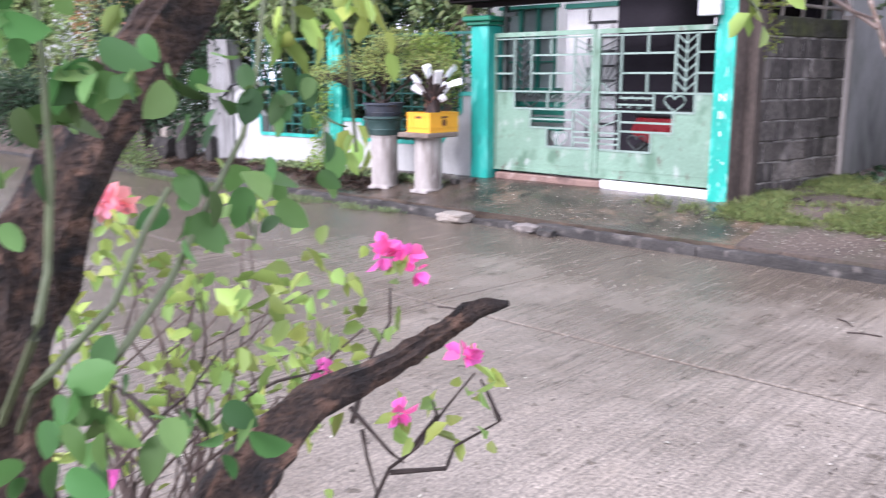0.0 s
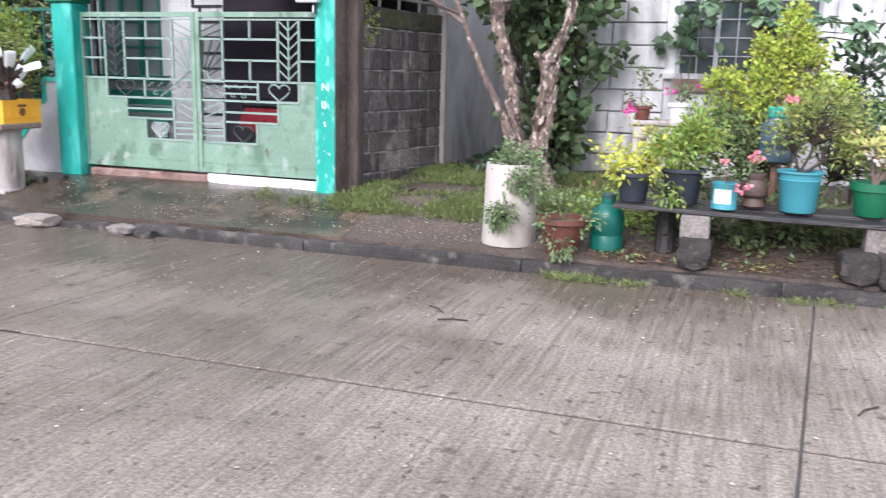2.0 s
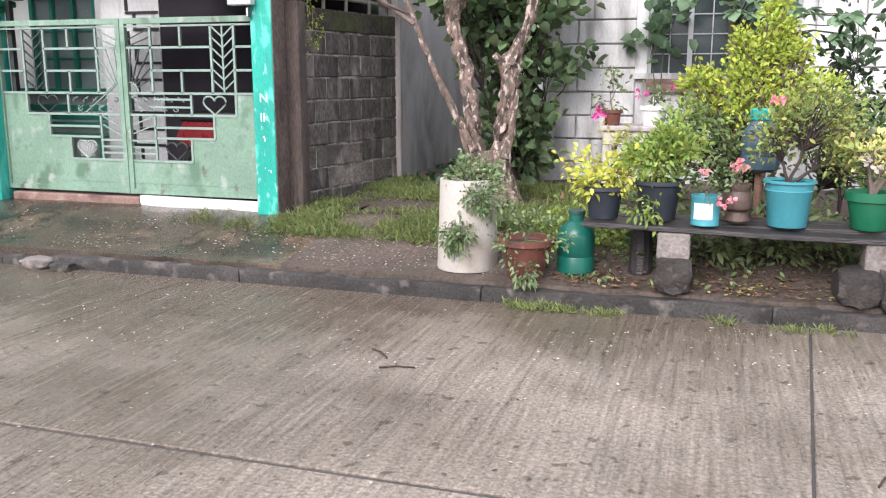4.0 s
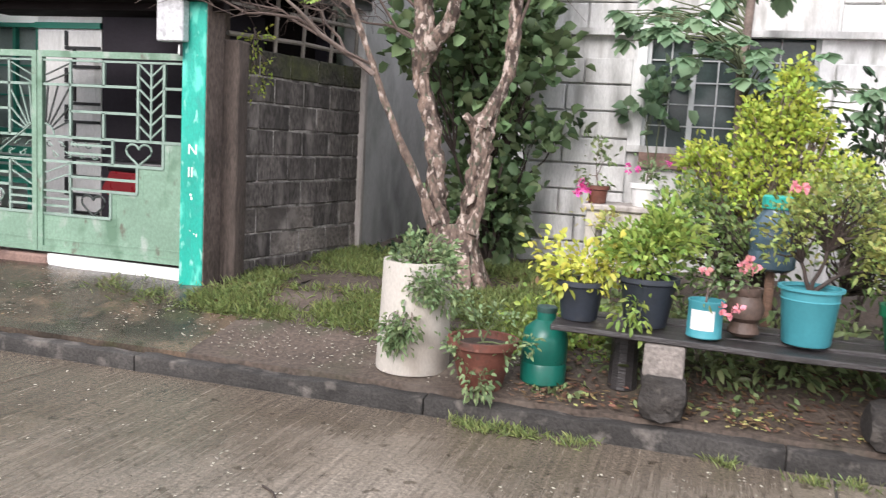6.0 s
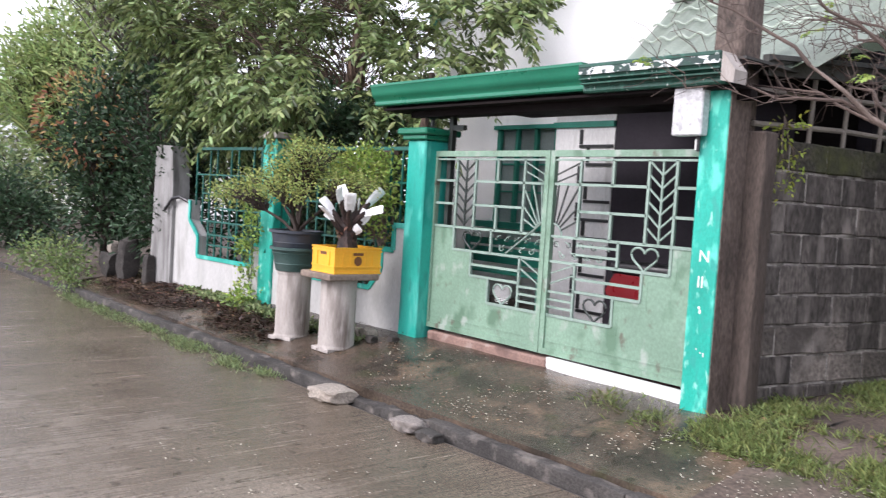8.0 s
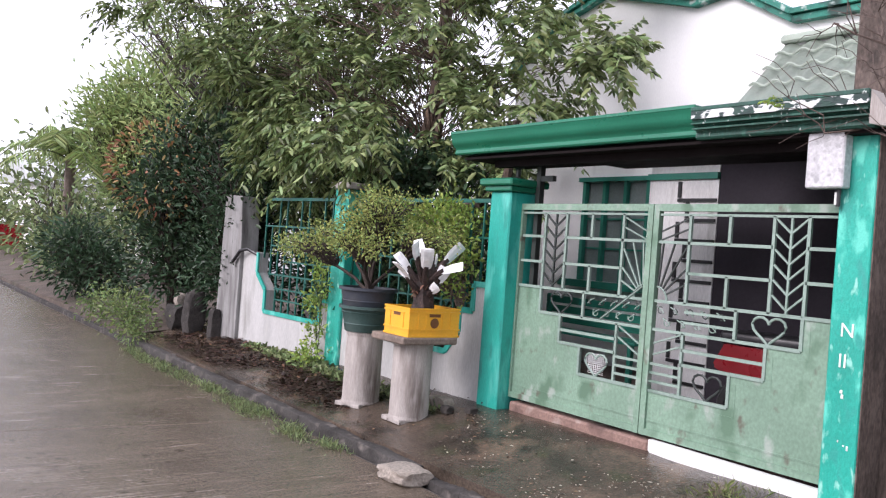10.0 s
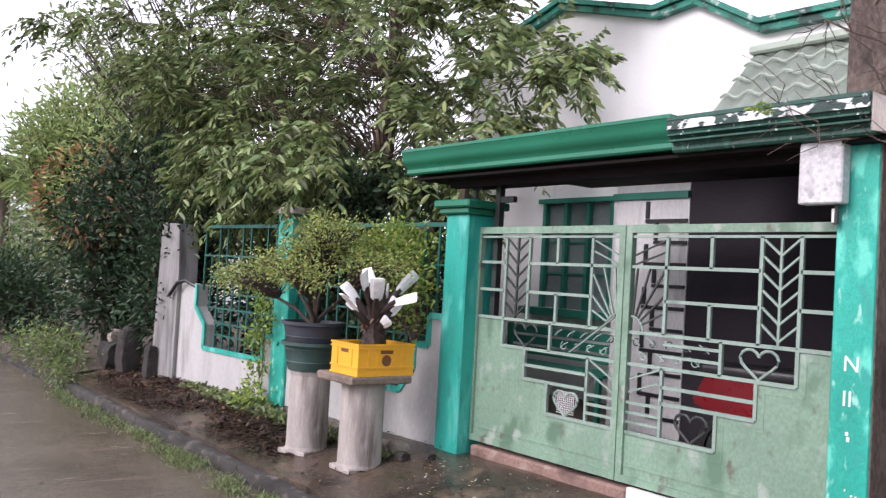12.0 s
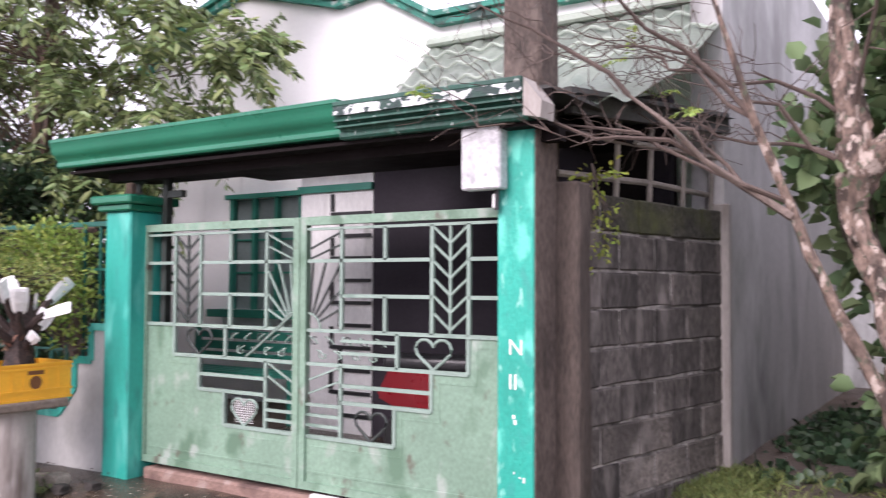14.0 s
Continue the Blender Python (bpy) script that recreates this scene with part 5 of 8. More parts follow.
def crate():
    p = thing("crate", (-6.98, 7.75, 0.886), "bright yellow plastic bottle crate used as a planter", "crate")
    hx, hy, h, t = 0.185, 0.25, 0.235, 0.012
    for name, b in (("side", (-hx, hx, -hy, -hy + t, 0.0, h)), ("side", (-hx, hx, hy - t, hy, 0.0, h)), ("side", (-hx, -hx + t, -hy + t, hy - t, 0.0, h)), ("side", (hx - t, hx, -hy + t, hy - t, 0.0, h))):
        part(name, box(B(), *b), M_YELLOW, p)
    part("base", box(B(), -hx + t, hx - t, -hy + t, hy - t, 0.0, 0.02), M_YELLOW, p)
    for z in (0.0, 0.055, h - 0.04, h - 0.012):
        bm = B()
        for x0, x1, y0, y1 in ((-hx - 0.007, hx + 0.007, -hy - 0.007, -hy), (-hx - 0.007, hx + 0.007, hy, hy + 0.007), (-hx - 0.007, -hx, -hy, hy), (hx, hx + 0.007, -hy, hy)):
            box(bm, x0, x1, y0, y1, z, z + 0.014)
        part("rim", bm, M_YELLOW, p)
    for y in (-0.16, -0.08, 0.08, 0.16):
        part("rib", box(B(), hx, hx + 0.006, y - 0.005, y + 0.005, 0.07, h - 0.04), M_YELLOW, p)
    for x in (-0.1, 0.1):
        part("rib", box(B(), x - 0.005, x + 0.005, -hy - 0.006, -hy, 0.07, h - 0.04), M_YELLOW, p)
    brown = mat("brown_print", (0.16, 0.06, 0.02), 0.5, bump=0)
    part("grip_hole", box(B(), hx + 0.0005, hx + 0.003, -0.055, 0.055, 0.165, 0.19), brown, p)
    part("grip_hole", box(B(), -0.05, 0.05, -hy - 0.003, -hy - 0.0005, 0.165, 0.19), brown, p)
    bm = B()
    lathe(bm, [(0.042, 0), (0.042, 0.002)], 20)
    o = part("printed_mark", bm, brown, p, "round brown printed mark")
    o.matrix_basis = pose(hx + 0.0012, 0.0, 0.115, 90, 0, 90)
    part("soil", box(B(), -hx + t, hx - t, -hy + t, hy - t, 0.1, 0.2), M_SOIL, p)
    return p


crate()


M_STUMP = mat("blackish_stump_bark", (0.035, 0.02, 0.016), 0.7, 0.4, 8, 0.4, 60, 1.0, stain=((0.012, 0.009, 0.008), (0.10, 0.055, 0.04)), stain_scale=14)


def wrapped_stump():
    p = thing("cut_stump_plant", (-6.97, 7.74, 1.07), "dark gnarled stump with cut branches wrapped in white plastic", "plant")
    bm = B()
    tube(bm, [(0, 0, 0), (0.01, 0, 0.1), (-0.01, 0.01, 0.25), (0.0, 0.02, 0.4), (-0.02, 0.02, 0.5)], [0.11, 0.085, 0.075, 0.05, 0.03], 12, 0.5)
    ends = []
    for k in range(13):
        a = k * 2.4
        z0 = 0.1 + 0.021 * k
        r = 0.12 + 0.035 * (k % 3)
        e = np.array((r * math.cos(a), r * math.sin(a), z0 + 0.1 + 0.03 * ((k * 7) % 4)))
        if k == 12:
            e = np.array((-0.02, -0.05, 0.5))
        limb(bm, (0, 0, z0 * 0.7), e, 0.036, 0.022, 0.05, 7, 4)
        ends.append((np.array((0, 0, z0 * 0.9)), e))
    part("stump", bm, M_STUMP, p, smooth=True)
    wrap = mat("white_plastic_film", (0.84, 0.84, 0.83), 0.4, 0.08, 8, 0.08, 40, 0.4)
    for k, (a, e) in enumerate(ends):
        d = unit(unit(e - a) + np.array((0, 0, -0.25 + 0.2 * (k % 4))))
        ln, w = 0.14 + 0.03 * (k % 3), 0.085 + 0.02 * (k % 2)
        side = unit(np.cross(d, rng.normal(size=3)))
        up = np.cross(side, d)
        bm = B()
        rings = []
        for q, ww in ((0.0, 0.5), (0.12, 0.8), (0.5, 1.0), (0.9, 1.05), (1.0, 0.95)):
            c = e - d * 0.03 + d * ln * q + up * 0.03 * q * q
            h = 0.011 if q < 0.95 else 0.006
            rings.append([bm.verts.new(tuple(c + side * sx * w * 0.5 * ww + up * sz * h)) for sx, sz in ((-1, -0.4), (-0.4, -1), (0.5, -0.8), (1, 0.3), (0.3, 1), (-0.5, 0.7))])
        for r0, r1 in zip(rings, rings[1:]):
            for i in range(6):
                bm.faces.new((r0[i], r0[(i + 1) % 6], r1[(i + 1) % 6], r1[i]))
        bm.faces.new(rings[0][::-1])
        bm.faces.new(rings[-1])
        part("plastic_wrap", bm, wrap, p)
    a = in_blob(40, (0, 0, 0.2), (0.14, 0.14, 0.12), 0.6)
    part("dead_leaf", leaf_mesh("dead_leaf", a, rng.normal(size=a.shape), 0.05, 0.5, L_DRY), L_DRY, p)["kind"] = "stuff"


wrapped_stump()
pot("large_pot", (-7.73, 7.655, 0.825), 0.235, 0.185, 0.23, M_POTGREENGREY, "large faded green plastic pot, lower half of a stack", 0.02, bands=(0.3, 0.75))
pot("large_pot", (-7.73, 7.655, 1.02), 0.245, 0.215, 0.2, M_POTGREY, "dark slate plastic pot nested in a larger pot", 0.022, bands=(0.4,))
foliage_thing("potted_shrub", (-7.73, 7.655, 1.2), "spreading olive-green shrub with flat tiers of tiny leaves", "shrub",
              [((-0.6, -0.3, 0.36), (0.5, 0.36, 0.08), 1275, 0.03, 0.62), ((-0.35, -0.1, 0.52), (0.4, 0.34, 0.07), 850, 0.03, 0.62), ((0.0, 0.0, 0.62), (0.42, 0.4, 0.09), 1105, 0.03, 0.62), ((0.1, 0.1, 0.78), (0.36, 0.38, 0.08), 1020, 0.03, 0.62), ((0.5, 0.25, 0.5), (0.42, 0.36, 0.09), 1020, 0.03, 0.62), ((0.25, -0.25, 0.4), (0.36, 0.3, 0.1), 765, 0.03, 0.6)],
              L_BONSAI, M_TWIGDARK, (0, 0, -0.02), 0.018)
# climber on the fence pillar and behind the crate
foliage_thing("fence_climber", (-9.35, 8.07, 0.25), "yellow-green climber growing up the fence post", "plant",
              [((-0.1, -0.05, 0.5), (0.22, 0.1, 0.5), 330, 0.05, 0.6), ((0.05, -0.1, 1.1), (0.2, 0.1, 0.4), 200, 0.05, 0.6), ((0.0, -0.1, 0.1), (0.35, 0.12, 0.14), 240, 0.05, 0.6)], L_LIME, M_TWIGGREEN, None, 0.006)
foliage_thing("garden_shrub", (-7.45, 8.68, 0.3), "bright green feathery shrub leaning through the fence grille", "shrub",
              [((-0.1, -0.42, 1.5), (0.5, 0.3, 0.26), 1500, 0.05, 0.5), ((0.22, -0.45, 1.2), (0.26, 0.2, 0.36), 520, 0.05, 0.5), ((0.1, -0.35, 1.66), (0.4, 0.24, 0.13), 500, 0.05, 0.5)], L_LIME, M_TWIG, None, 0.015)

for k, (x, y, sz) in enumerate(((-6.95, 8.02, 0.14), (-6.8, 7.95, 0.1), (-7.1, 8.0, 0.12), (-6.62, 8.06, 0.09), (-7.25, 7.98, 0.08))):
    lump("rubble_stone", (x, y, ground_z(x, y)), (sz, sz * 0.8, sz * 0.6), M_STONE if k % 2 else M_RUBBLE, "small broken stone at the pillar's foot", seed=20 + k)

# dark bushes added as a backdrop in place of the shade behind the grille
for x, y, lab in ((-10.2, 9.0, "bush added as dark backing for the fence grille"), (-8.6, 9.15, "leafy bush added as dark backing for the fence grille"), (-9.4, 8.85, "low bush added as dark backing for the fence grille"), (-11.1, 9.1, "bush added as dark backing by the fence pier")):
    foliage_thing("backing_bush", (x, y, 0.3), lab, "shrub", [((0, 0, 0.75), (0.95, 0.4, 0.75), 2600, 0.09, 0.5), ((0.1, 0.1, 1.5), (0.85, 0.4, 0.5), 1900, 0.09, 0.5), ((-0.1, 0.15, 2.15), (0.8, 0.4, 0.45), 1300, 0.09, 0.5)], L_DARK, M_TWIGDARK, None, 0.02)

# parked red scooter behind the gate
def scooter():
    p = thing("motor_scooter", (-4.32, 9.45, 0.34), "parked red motor scooter with black seat and wheels", "scooter", turn=12)
    for x in (-0.6, 0.6):
        bm = B()
        lathe(bm, [(0.17, -0.05), (0.22, -0.045), (0.245, 0.0), (0.22, 0.045), (0.17, 0.05)], 24, closed=False)
        w = part("wheel", bm, M_RUBBER, p, smooth=True)
        w.matrix_basis = pose(x, 0, 0.245, 90, 0, 0)
        bm = B()
        lathe(bm, [(0.02, -0.04), (0.17, -0.03), (0.17, 0.03), (0.02, 0.04)], 20)
        part("rim", bm, M_IRON, w, smooth=True)
    bm = B()
    prism(bm, [(-0.85, 0.55), (-0.75, 0.75), (-0.2, 0.72), (-0.05, 0.5), (0.2, 0.28), (0.4, 0.3), (0.45, 0.36), (0.3, 0.36), (0.08, 0.6), (-0.05, 0.38), (-0.4, 0.32)], -0.13, 0.13)
    bmesh.ops.bevel(bm, geom=bm.edges, offset=0.02, segments=2, affect="EDGES")
    part("body", bm, M_RED, p, smooth=True)
    bm = B()
    prism(bm, [(0.28, 0.3), (0.38, 0.3), (0.56, 0.88), (0.5, 1.0), (0.42, 0.98)], -0.19, 0.19)
    bmesh.ops.bevel(bm, geom=bm.edges, offset=0.02, segments=2, affect="EDGES")
    part("leg_shield", bm, M_RED, p, smooth=True)
    bm = B()
    box(bm, 0.42, 0.78, -0.06, 0.06, 0.47, 0.52, 0.02, 2)
    part("mudguard", bm, M_RED, p, smooth=True)
    bm = B()
    box(bm, -0.8, -0.1, -0.14, 0.14, 0.72, 0.83, 0.04, 3)
    part("seat", bm, M_BLACK, p, smooth=True)
    bm = B()
    tube(bm, [(0.45, -0.34, 1.02), (0.5, -0.2, 1.04), (0.5, 0.2, 1.04), (0.45, 0.34, 1.02)], 0.016, 8)
    part("handlebar", bm, M_BLACK, p, smooth=True)
    bm = B()
    tube(bm, [(0.6, 0, 0.3), (0.48, 0, 1.0)], 0.03, 8)
    part("fork", bm, M_CHROME, p, smooth=True)
    bm = B()
    lathe(bm, [(0.02, 0), (0.07, 0.02), (0.075, 0.05)], 16)
    o = part("headlight", bm, M_POTWHITE, p, smooth=True)
    o.matrix_basis = pose(0.52, 0, 0.93, 0, 80, 0)
    for y in (-0.3, 0.3):
        bm = B()
        tube(bm, [(0.47, y * 0.8, 1.04), (0.45, y, 1.25)], 0.007, 6)
        m = part("mirror_stalk", bm, M_BLACK, p)
        bm = B()
        box(bm, 0.43, 0.45, y - 0.06, y + 0.06, 1.24, 1.33, 0.009, 2)
        part("mirror", bm, M_BLACK, m)


scooter()
# dark green bench under the house window
b = thing("garden_bench", (-7.75, 10.45, 0.37), "dark green slatted wooden bench under the window", "bench")
for k in range(4):
    part("slat", box(B(), -0.9, 0.9, -0.22 + k * 0.11, -0.13 + k * 0.11, 0.42, 0.445), M_SASH, b)
for k in range(3):
    part("back_slat", box(B(), -0.9, 0.9, 0.22, 0.245, 0.5 + k * 0.11, 0.58 + k * 0.11), M_SASH, b)
for x in (-0.82, 0.82):
    for y in (-0.18, 0.2):
        part("leg", box(B(), x - 0.025, x + 0.025, y - 0.025, y + 0.02, 0, 0.42 if y < 0 else 0.82), M_SASH, b)

# ---- front yard: bench of planks with pots ----
bench = thing("plank_bench", (0.495, 7.45, 0.12), "low bench of dark wet planks on stones and blocks", "bench")
for y0, y1, x0, x1, z in ((-0.27, -0.06, -1.13, 1.06, 0.40), (-0.05, 0.14, -1.1, 1.1, 0.405), (0.15, 0.32, -1.0, 1.14, 0.40)):
    bm = B()
    box(bm, x0, x1, y0, y1, z, z + 0.032, 0.005)
    bmesh.ops.subdivide_edges(bm, edges=[e for e in bm.edges if e.calc_length() > 0.5], cuts=8)
    for v in bm.verts:
        v.co.z += 0.012 * math.sin(v.co.x * 1.7 + y0 * 9) + 0.003 * noise.noise(v.co * 9)
        v.co.y += 0.006 * noise.noise(v.co * 4)
    part("plank", bm, M_WOODDARK, bench)
for x0, x1, y0, y1, z0, z1 in ((-0.63, -0.42, -0.27, -0.05, 0.22, 0.398), (0.62, 0.84, -0.25, -0.03, 0.18, 0.398)):
    part("block", box(B(), x0, x1, y0, y1, z0, z1, 0.015, 2), M_DULLBLOCK, bench, "weathered concrete block")
for at, size, sd in (((-0.52, -0.2, 0.0), (0.235, 0.24, 0.23), 4), ((0.6, -0.18, 0.0), (0.25, 0.26, 0.22), 5), ((0.81, -0.23, -0.01), (0.185, 0.22, 0.24), 6)):
    lump("stone", at, size, M_STONE, "dark rounded stone", seed=sd, parent=bench)
part("log_leg", lathe(B(), [(0.085, 0), (0.08, 0.2), (0.075, 0.398)], 12, (-0.76, 0.16, 0.03)), M_WOODDARK, bench, "dark timber post")
part("log_leg", lathe(B(), [(0.085, 0), (0.08, 0.2), (0.075, 0.398)], 12, (0.9, 0.2, 0.03)), M_WOODDARK, bench, "dark timber post")

ZB = 0.566
pot("plant_pot", (-0.515, 7.4, ZB), 0.128, 0.095, 0.22, M_POTGREY, "dark slate plastic plant pot on the plank bench", 0.012, bands=(0.85,))
foliage_thing("potted_plant", (-0.515, 7.4, ZB + 0.19), "pale yellow-leaved croton spilling from a pot", "plant",
              [((-0.12, -0.05, 0.13), (0.2, 0.15, 0.11), 210, 0.055, 0.6), ((0.1, 0.0, 0.15), (0.16, 0.15, 0.12), 230, 0.055, 0.6)], L_LEMON, M_TWIGGREEN, None, 0.007)
pot("plant_pot", (-0.155, 7.43, ZB), 0.155, 0.11, 0.27, M_POTGREY, "large dark slate plastic plant pot on the plank bench", 0.014, bands=(0.85,))
foliage_thing("potted_plant", (-0.155, 7.43, ZB + 0.22), "bushy light green plant trailing over its pot", "plant",
              [((-0.05, 0.0, 0.2), (0.23, 0.2, 0.16), 760, 0.055, 0.42), ((0.12, 0.05, 0.32), (0.16, 0.15, 0.16), 480, 0.055, 0.42), ((-0.05, -0.17, -0.08), (0.09, 0.05, 0.14), 70, 0.05, 0.5)], L_LIME, M_TWIGGREEN, None, 0.008)


def tin_can():
    p = thing("tin_can", (0.155, 7.3, ZB), "teal paint tin with a white label, planted with flowers", "can")
    part("vessel", lathe(B(), [(0.088, 0), (0.092, 0.006), (0.09, 0.012), (0.09, 0.18), (0.094, 0.186), (0.094, 0.195), (0.085, 0.195), (0.083, 0.15)], 26), M_POTTEAL, p, smooth=True)
    bm = B()
    vs = []
    for k in range(10):
        a = radians(-140 + k * 9)
        vs.append([bm.verts.new((0.0915 * math.cos(a), 0.0915 * math.sin(a), z)) for z in (0.045, 0.15)])
    for a, c in zip(vs, vs[1:]):
        bm.faces.new((a[0], c[0], c[1], a[1]))
    part("paper_label", bm, M_POTWHITE, p, "white paper label")
    part("soil", lathe(B(), [(0.082, 0.15), (0.05, 0.165), (0.01, 0.17)], 14), M_SOIL, p)


tin_can()
p = foliage_thing("potted_plant", (0.155, 7.3, ZB + 0.16), "small crown-of-thorns plant with salmon flowers", "plant", [((0.0, 0, 0.12), (0.09, 0.09, 0.12), 50, 0.045, 0.5)], L_GREY, M_TWIG, None, 0.007)
flower_heads(p, [(-0.02, -0.05, 0.2), (0.08, -0.12, 0.02), (0.12, -0.12, 0.0), (0.16, -0.1, 0.02)], L_SALMON, 0.03, "salmon pink flowers")
v = thing("clay_vase", (0.355, 7.45, ZB), "dark brown banded clay vase on the plank bench", "vase")
part("vessel", lathe(B(), [(0.06, 0), (0.085, 0.02), (0.075, 0.05), (0.06, 0.075), (0.09, 0.1), (0.1, 0.15), (0.085, 0.19), (0.075, 0.215), (0.085, 0.24), (0.085, 0.26), (0.07, 0.26), (0.06, 0.22)], 24), M_CLAY, v, smooth=True)
p = foliage_thing("potted_plant", (0.355, 7.45, ZB + 0.22), "small succulent with pink blooms in a clay vase", "plant", [((0, 0, 0.1), (0.08, 0.08, 0.08), 60, 0.04, 0.5)], L_GREY, M_TWIG, None, 0.006)
flower_heads(p, [(-0.03, -0.02, 0.15), (0.03, -0.03, 0.14), (0.0, 0.03, 0.17)], L_SALMON, 0.035, "pale pink flowers")
t = pot("bucket", (0.665, 7.42, ZB), 0.15, 0.118, 0.3, M_POTTEAL, "turquoise plastic bucket planted with a shrub", 0.014, bands=(0.78,), category="bucket", lip=0.02)
bm = B()
tube(bm, [(0.155 * math.cos(a), 0.155 * math.sin(a) - 0.02, 0.285 + 0.06 * math.sin(a) * 0) for a in np.linspace(math.pi, 0, 14)] , 0.005, 5)
part("handle", bm, M_POTTEAL, t)
p = foliage_thing("potted_shrub", (0.665, 7.45, ZB + 0.25), "twiggy green shrub with small pink flowers", "shrub",
                  [((0.12, 0.1, 0.42), (0.3, 0.26, 0.26), 950, 0.04, 0.55), ((-0.1, 0.05, 0.3), (0.2, 0.2, 0.2), 330, 0.04, 0.55), ((0.25, 0.1, 0.2), (0.2, 0.2, 0.15), 260, 0.04, 0.55)], L_OLIVE, M_TWIGDARK, None, 0.014)
flower_heads(p, [(-0.14, -0.1, 0.55), (-0.1, -0.12, 0.56)], L_SALMON, 0.035, "coral pink flowers")
pot("plant_pot", (1.155, 7.45, ZB), 0.14, 0.105, 0.24, M_POTGREEN, "green plastic plant pot on the plank bench", 0.016, lip=0.06)
p = foliage_thing("potted_plant", (1.155, 7.45, ZB + 0.2), "bent bonsai plant with cream leaves and white flowers", "plant",
                  [((0.05, 0.0, 0.26), (0.2, 0.16, 0.1), 130, 0.055, 0.5), ((0.22, 0.05, 0.3), (0.18, 0.14, 0.09), 130, 0.055, 0.5), ((-0.05, 0, 0.32), (0.16, 0.14, 0.08), 90, 0.055, 0.5)], L_CREAM, M_TWIG, None, 0.016)
flower_heads(p, [(0.0, -0.12, 0.2), (0.12, -0.1, 0.16), (-0.06, -0.1, 0.24)], L_WHITEFL, 0.035, "white flowers")
s = thing("clay_stand", (1.625, 7.2, 0.12), "square red-brown clay stand with a worn face", "stand")
bm = B()
bmesh.ops.create_cube(bm, size=1, matrix=Matrix.Translation((0, 0, 0.15)) @ Matrix.Diagonal((0.23, 0.23, 0.30, 1)))
for q in bm.verts:
    if q.co.z > 0.1:
        q.co.x *= 0.86
        q.co.y *= 0.86
bmesh.ops.bevel(bm, geom=bm.edges, offset=0.012, segments=2, affect="EDGES")
part("block", bm, M_TERRA, s)
pot("shallow_bowl", (1.625, 7.2, 0.42), 0.125, 0.085, 0.085, M_CLAY, "shallow grey clay bowl on the square stand", 0.012, lip=0.02)
p = foliage_thing("spider_lily", (1.625, 7.2, 0.49), "strappy green lily with pale variegated blades", "plant", [((0.03, 0, 0.08), (0.09, 0.09, 0.07), 60, 0.09, 0.2), ((-0.07, -0.03, 0.16), (0.05, 0.04, 0.1), 14, 0.14, 0.16)], L_LIME, M_TWIGGREEN, None, 0.006)

# white drum planter, terracotta pot and jerrican by the kerb
d = thing("drum_planter", (-1.515, 7.5, 0.13), "tall white-painted concrete pipe used as a planter", "planter")
part("vessel", lathe(B(), [(0.222, 0), (0.225, 0.01), (0.212, 0.35), (0.205, 0.64), (0.203, 0.66), (0.175, 0.66), (0.17, 0.55)], 32, squash=lambda a: 1 + 0.012 * math.sin(3 * a)), M_WHITECYL, d, smooth=True)
part("soil", lathe(B(), [(0.17, 0.55), (0.1, 0.6), (0.01, 0.61)], 16), M_SOIL, d)
foliage_thing("trailing_plant", (-1.515, 7.5, 0.7), "grey-green trailing bush hanging over the white planter", "plant",
              [((0.05, -0.02, 0.1), (0.19, 0.17, 0.14), 900, 0.042, 0.7), ((0.13, -0.19, -0.04), (0.12, 0.07, 0.12), 420, 0.04, 0.7), ((0.0, -0.26, -0.3), (0.12, 0.05, 0.1), 430, 0.04, 0.7), ((0.24, -0.1, -0.04), (0.08, 0.1, 0.16), 150, 0.04, 0.5)], L_GREY, M_TWIG, None, 0.01)
pot("terracotta_pot", (-1.035, 7.32, 0.12), 0.185, 0.115, 0.29, M_TERRA, "broad terracotta pot with a rolled rim, damp and mossy", 0.02, lip=0.045)
foliage_thing("potted_plant", (-1.035, 7.32, 0.38), "thin straggly plant with sparse grey-green leaves", "plant",
              [((0.05, 0, 0.14), (0.16, 0.14, 0.14), 90, 0.04, 0.5), ((-0.13, 0.05, 0.28), (0.1, 0.1, 0.14), 60, 0.04, 0.5), ((0.03, -0.2, -0.2), (0.13, 0.05, 0.08), 90, 0.045, 0.5), ((-0.12, -0.17, -0.05), (0.07, 0.05, 0.14), 60, 0.04, 0.5), ((0.22, -0.1, 0.03), (0.13, 0.1, 0.1), 60, 0.04, 0.5)], L_GREY, M_TWIGGREEN, None, 0.006)
j = thing("jerrican", (-0.715, 7.52, 0.14), "round green plastic jerrican standing by the kerb", "container")
part("vessel", lathe(B(), [(0.115, 0), (0.132, 0.015), (0.134, 0.12), (0.128, 0.13), (0.134, 0.14), (0.132, 0.27), (0.12, 0.32), (0.075, 0.36), (0.055, 0.375), (0.055, 0.42), (0.045, 0.42)], 28), M_BOTTLE, j, smooth=True)
part("cap", lathe(B(), [(0.058, 0.42), (0.06, 0.425), (0.06, 0.45), (0.05, 0.455)], 20), M_POTGREENGREY, j, "grey-green screw cap", smooth=True)

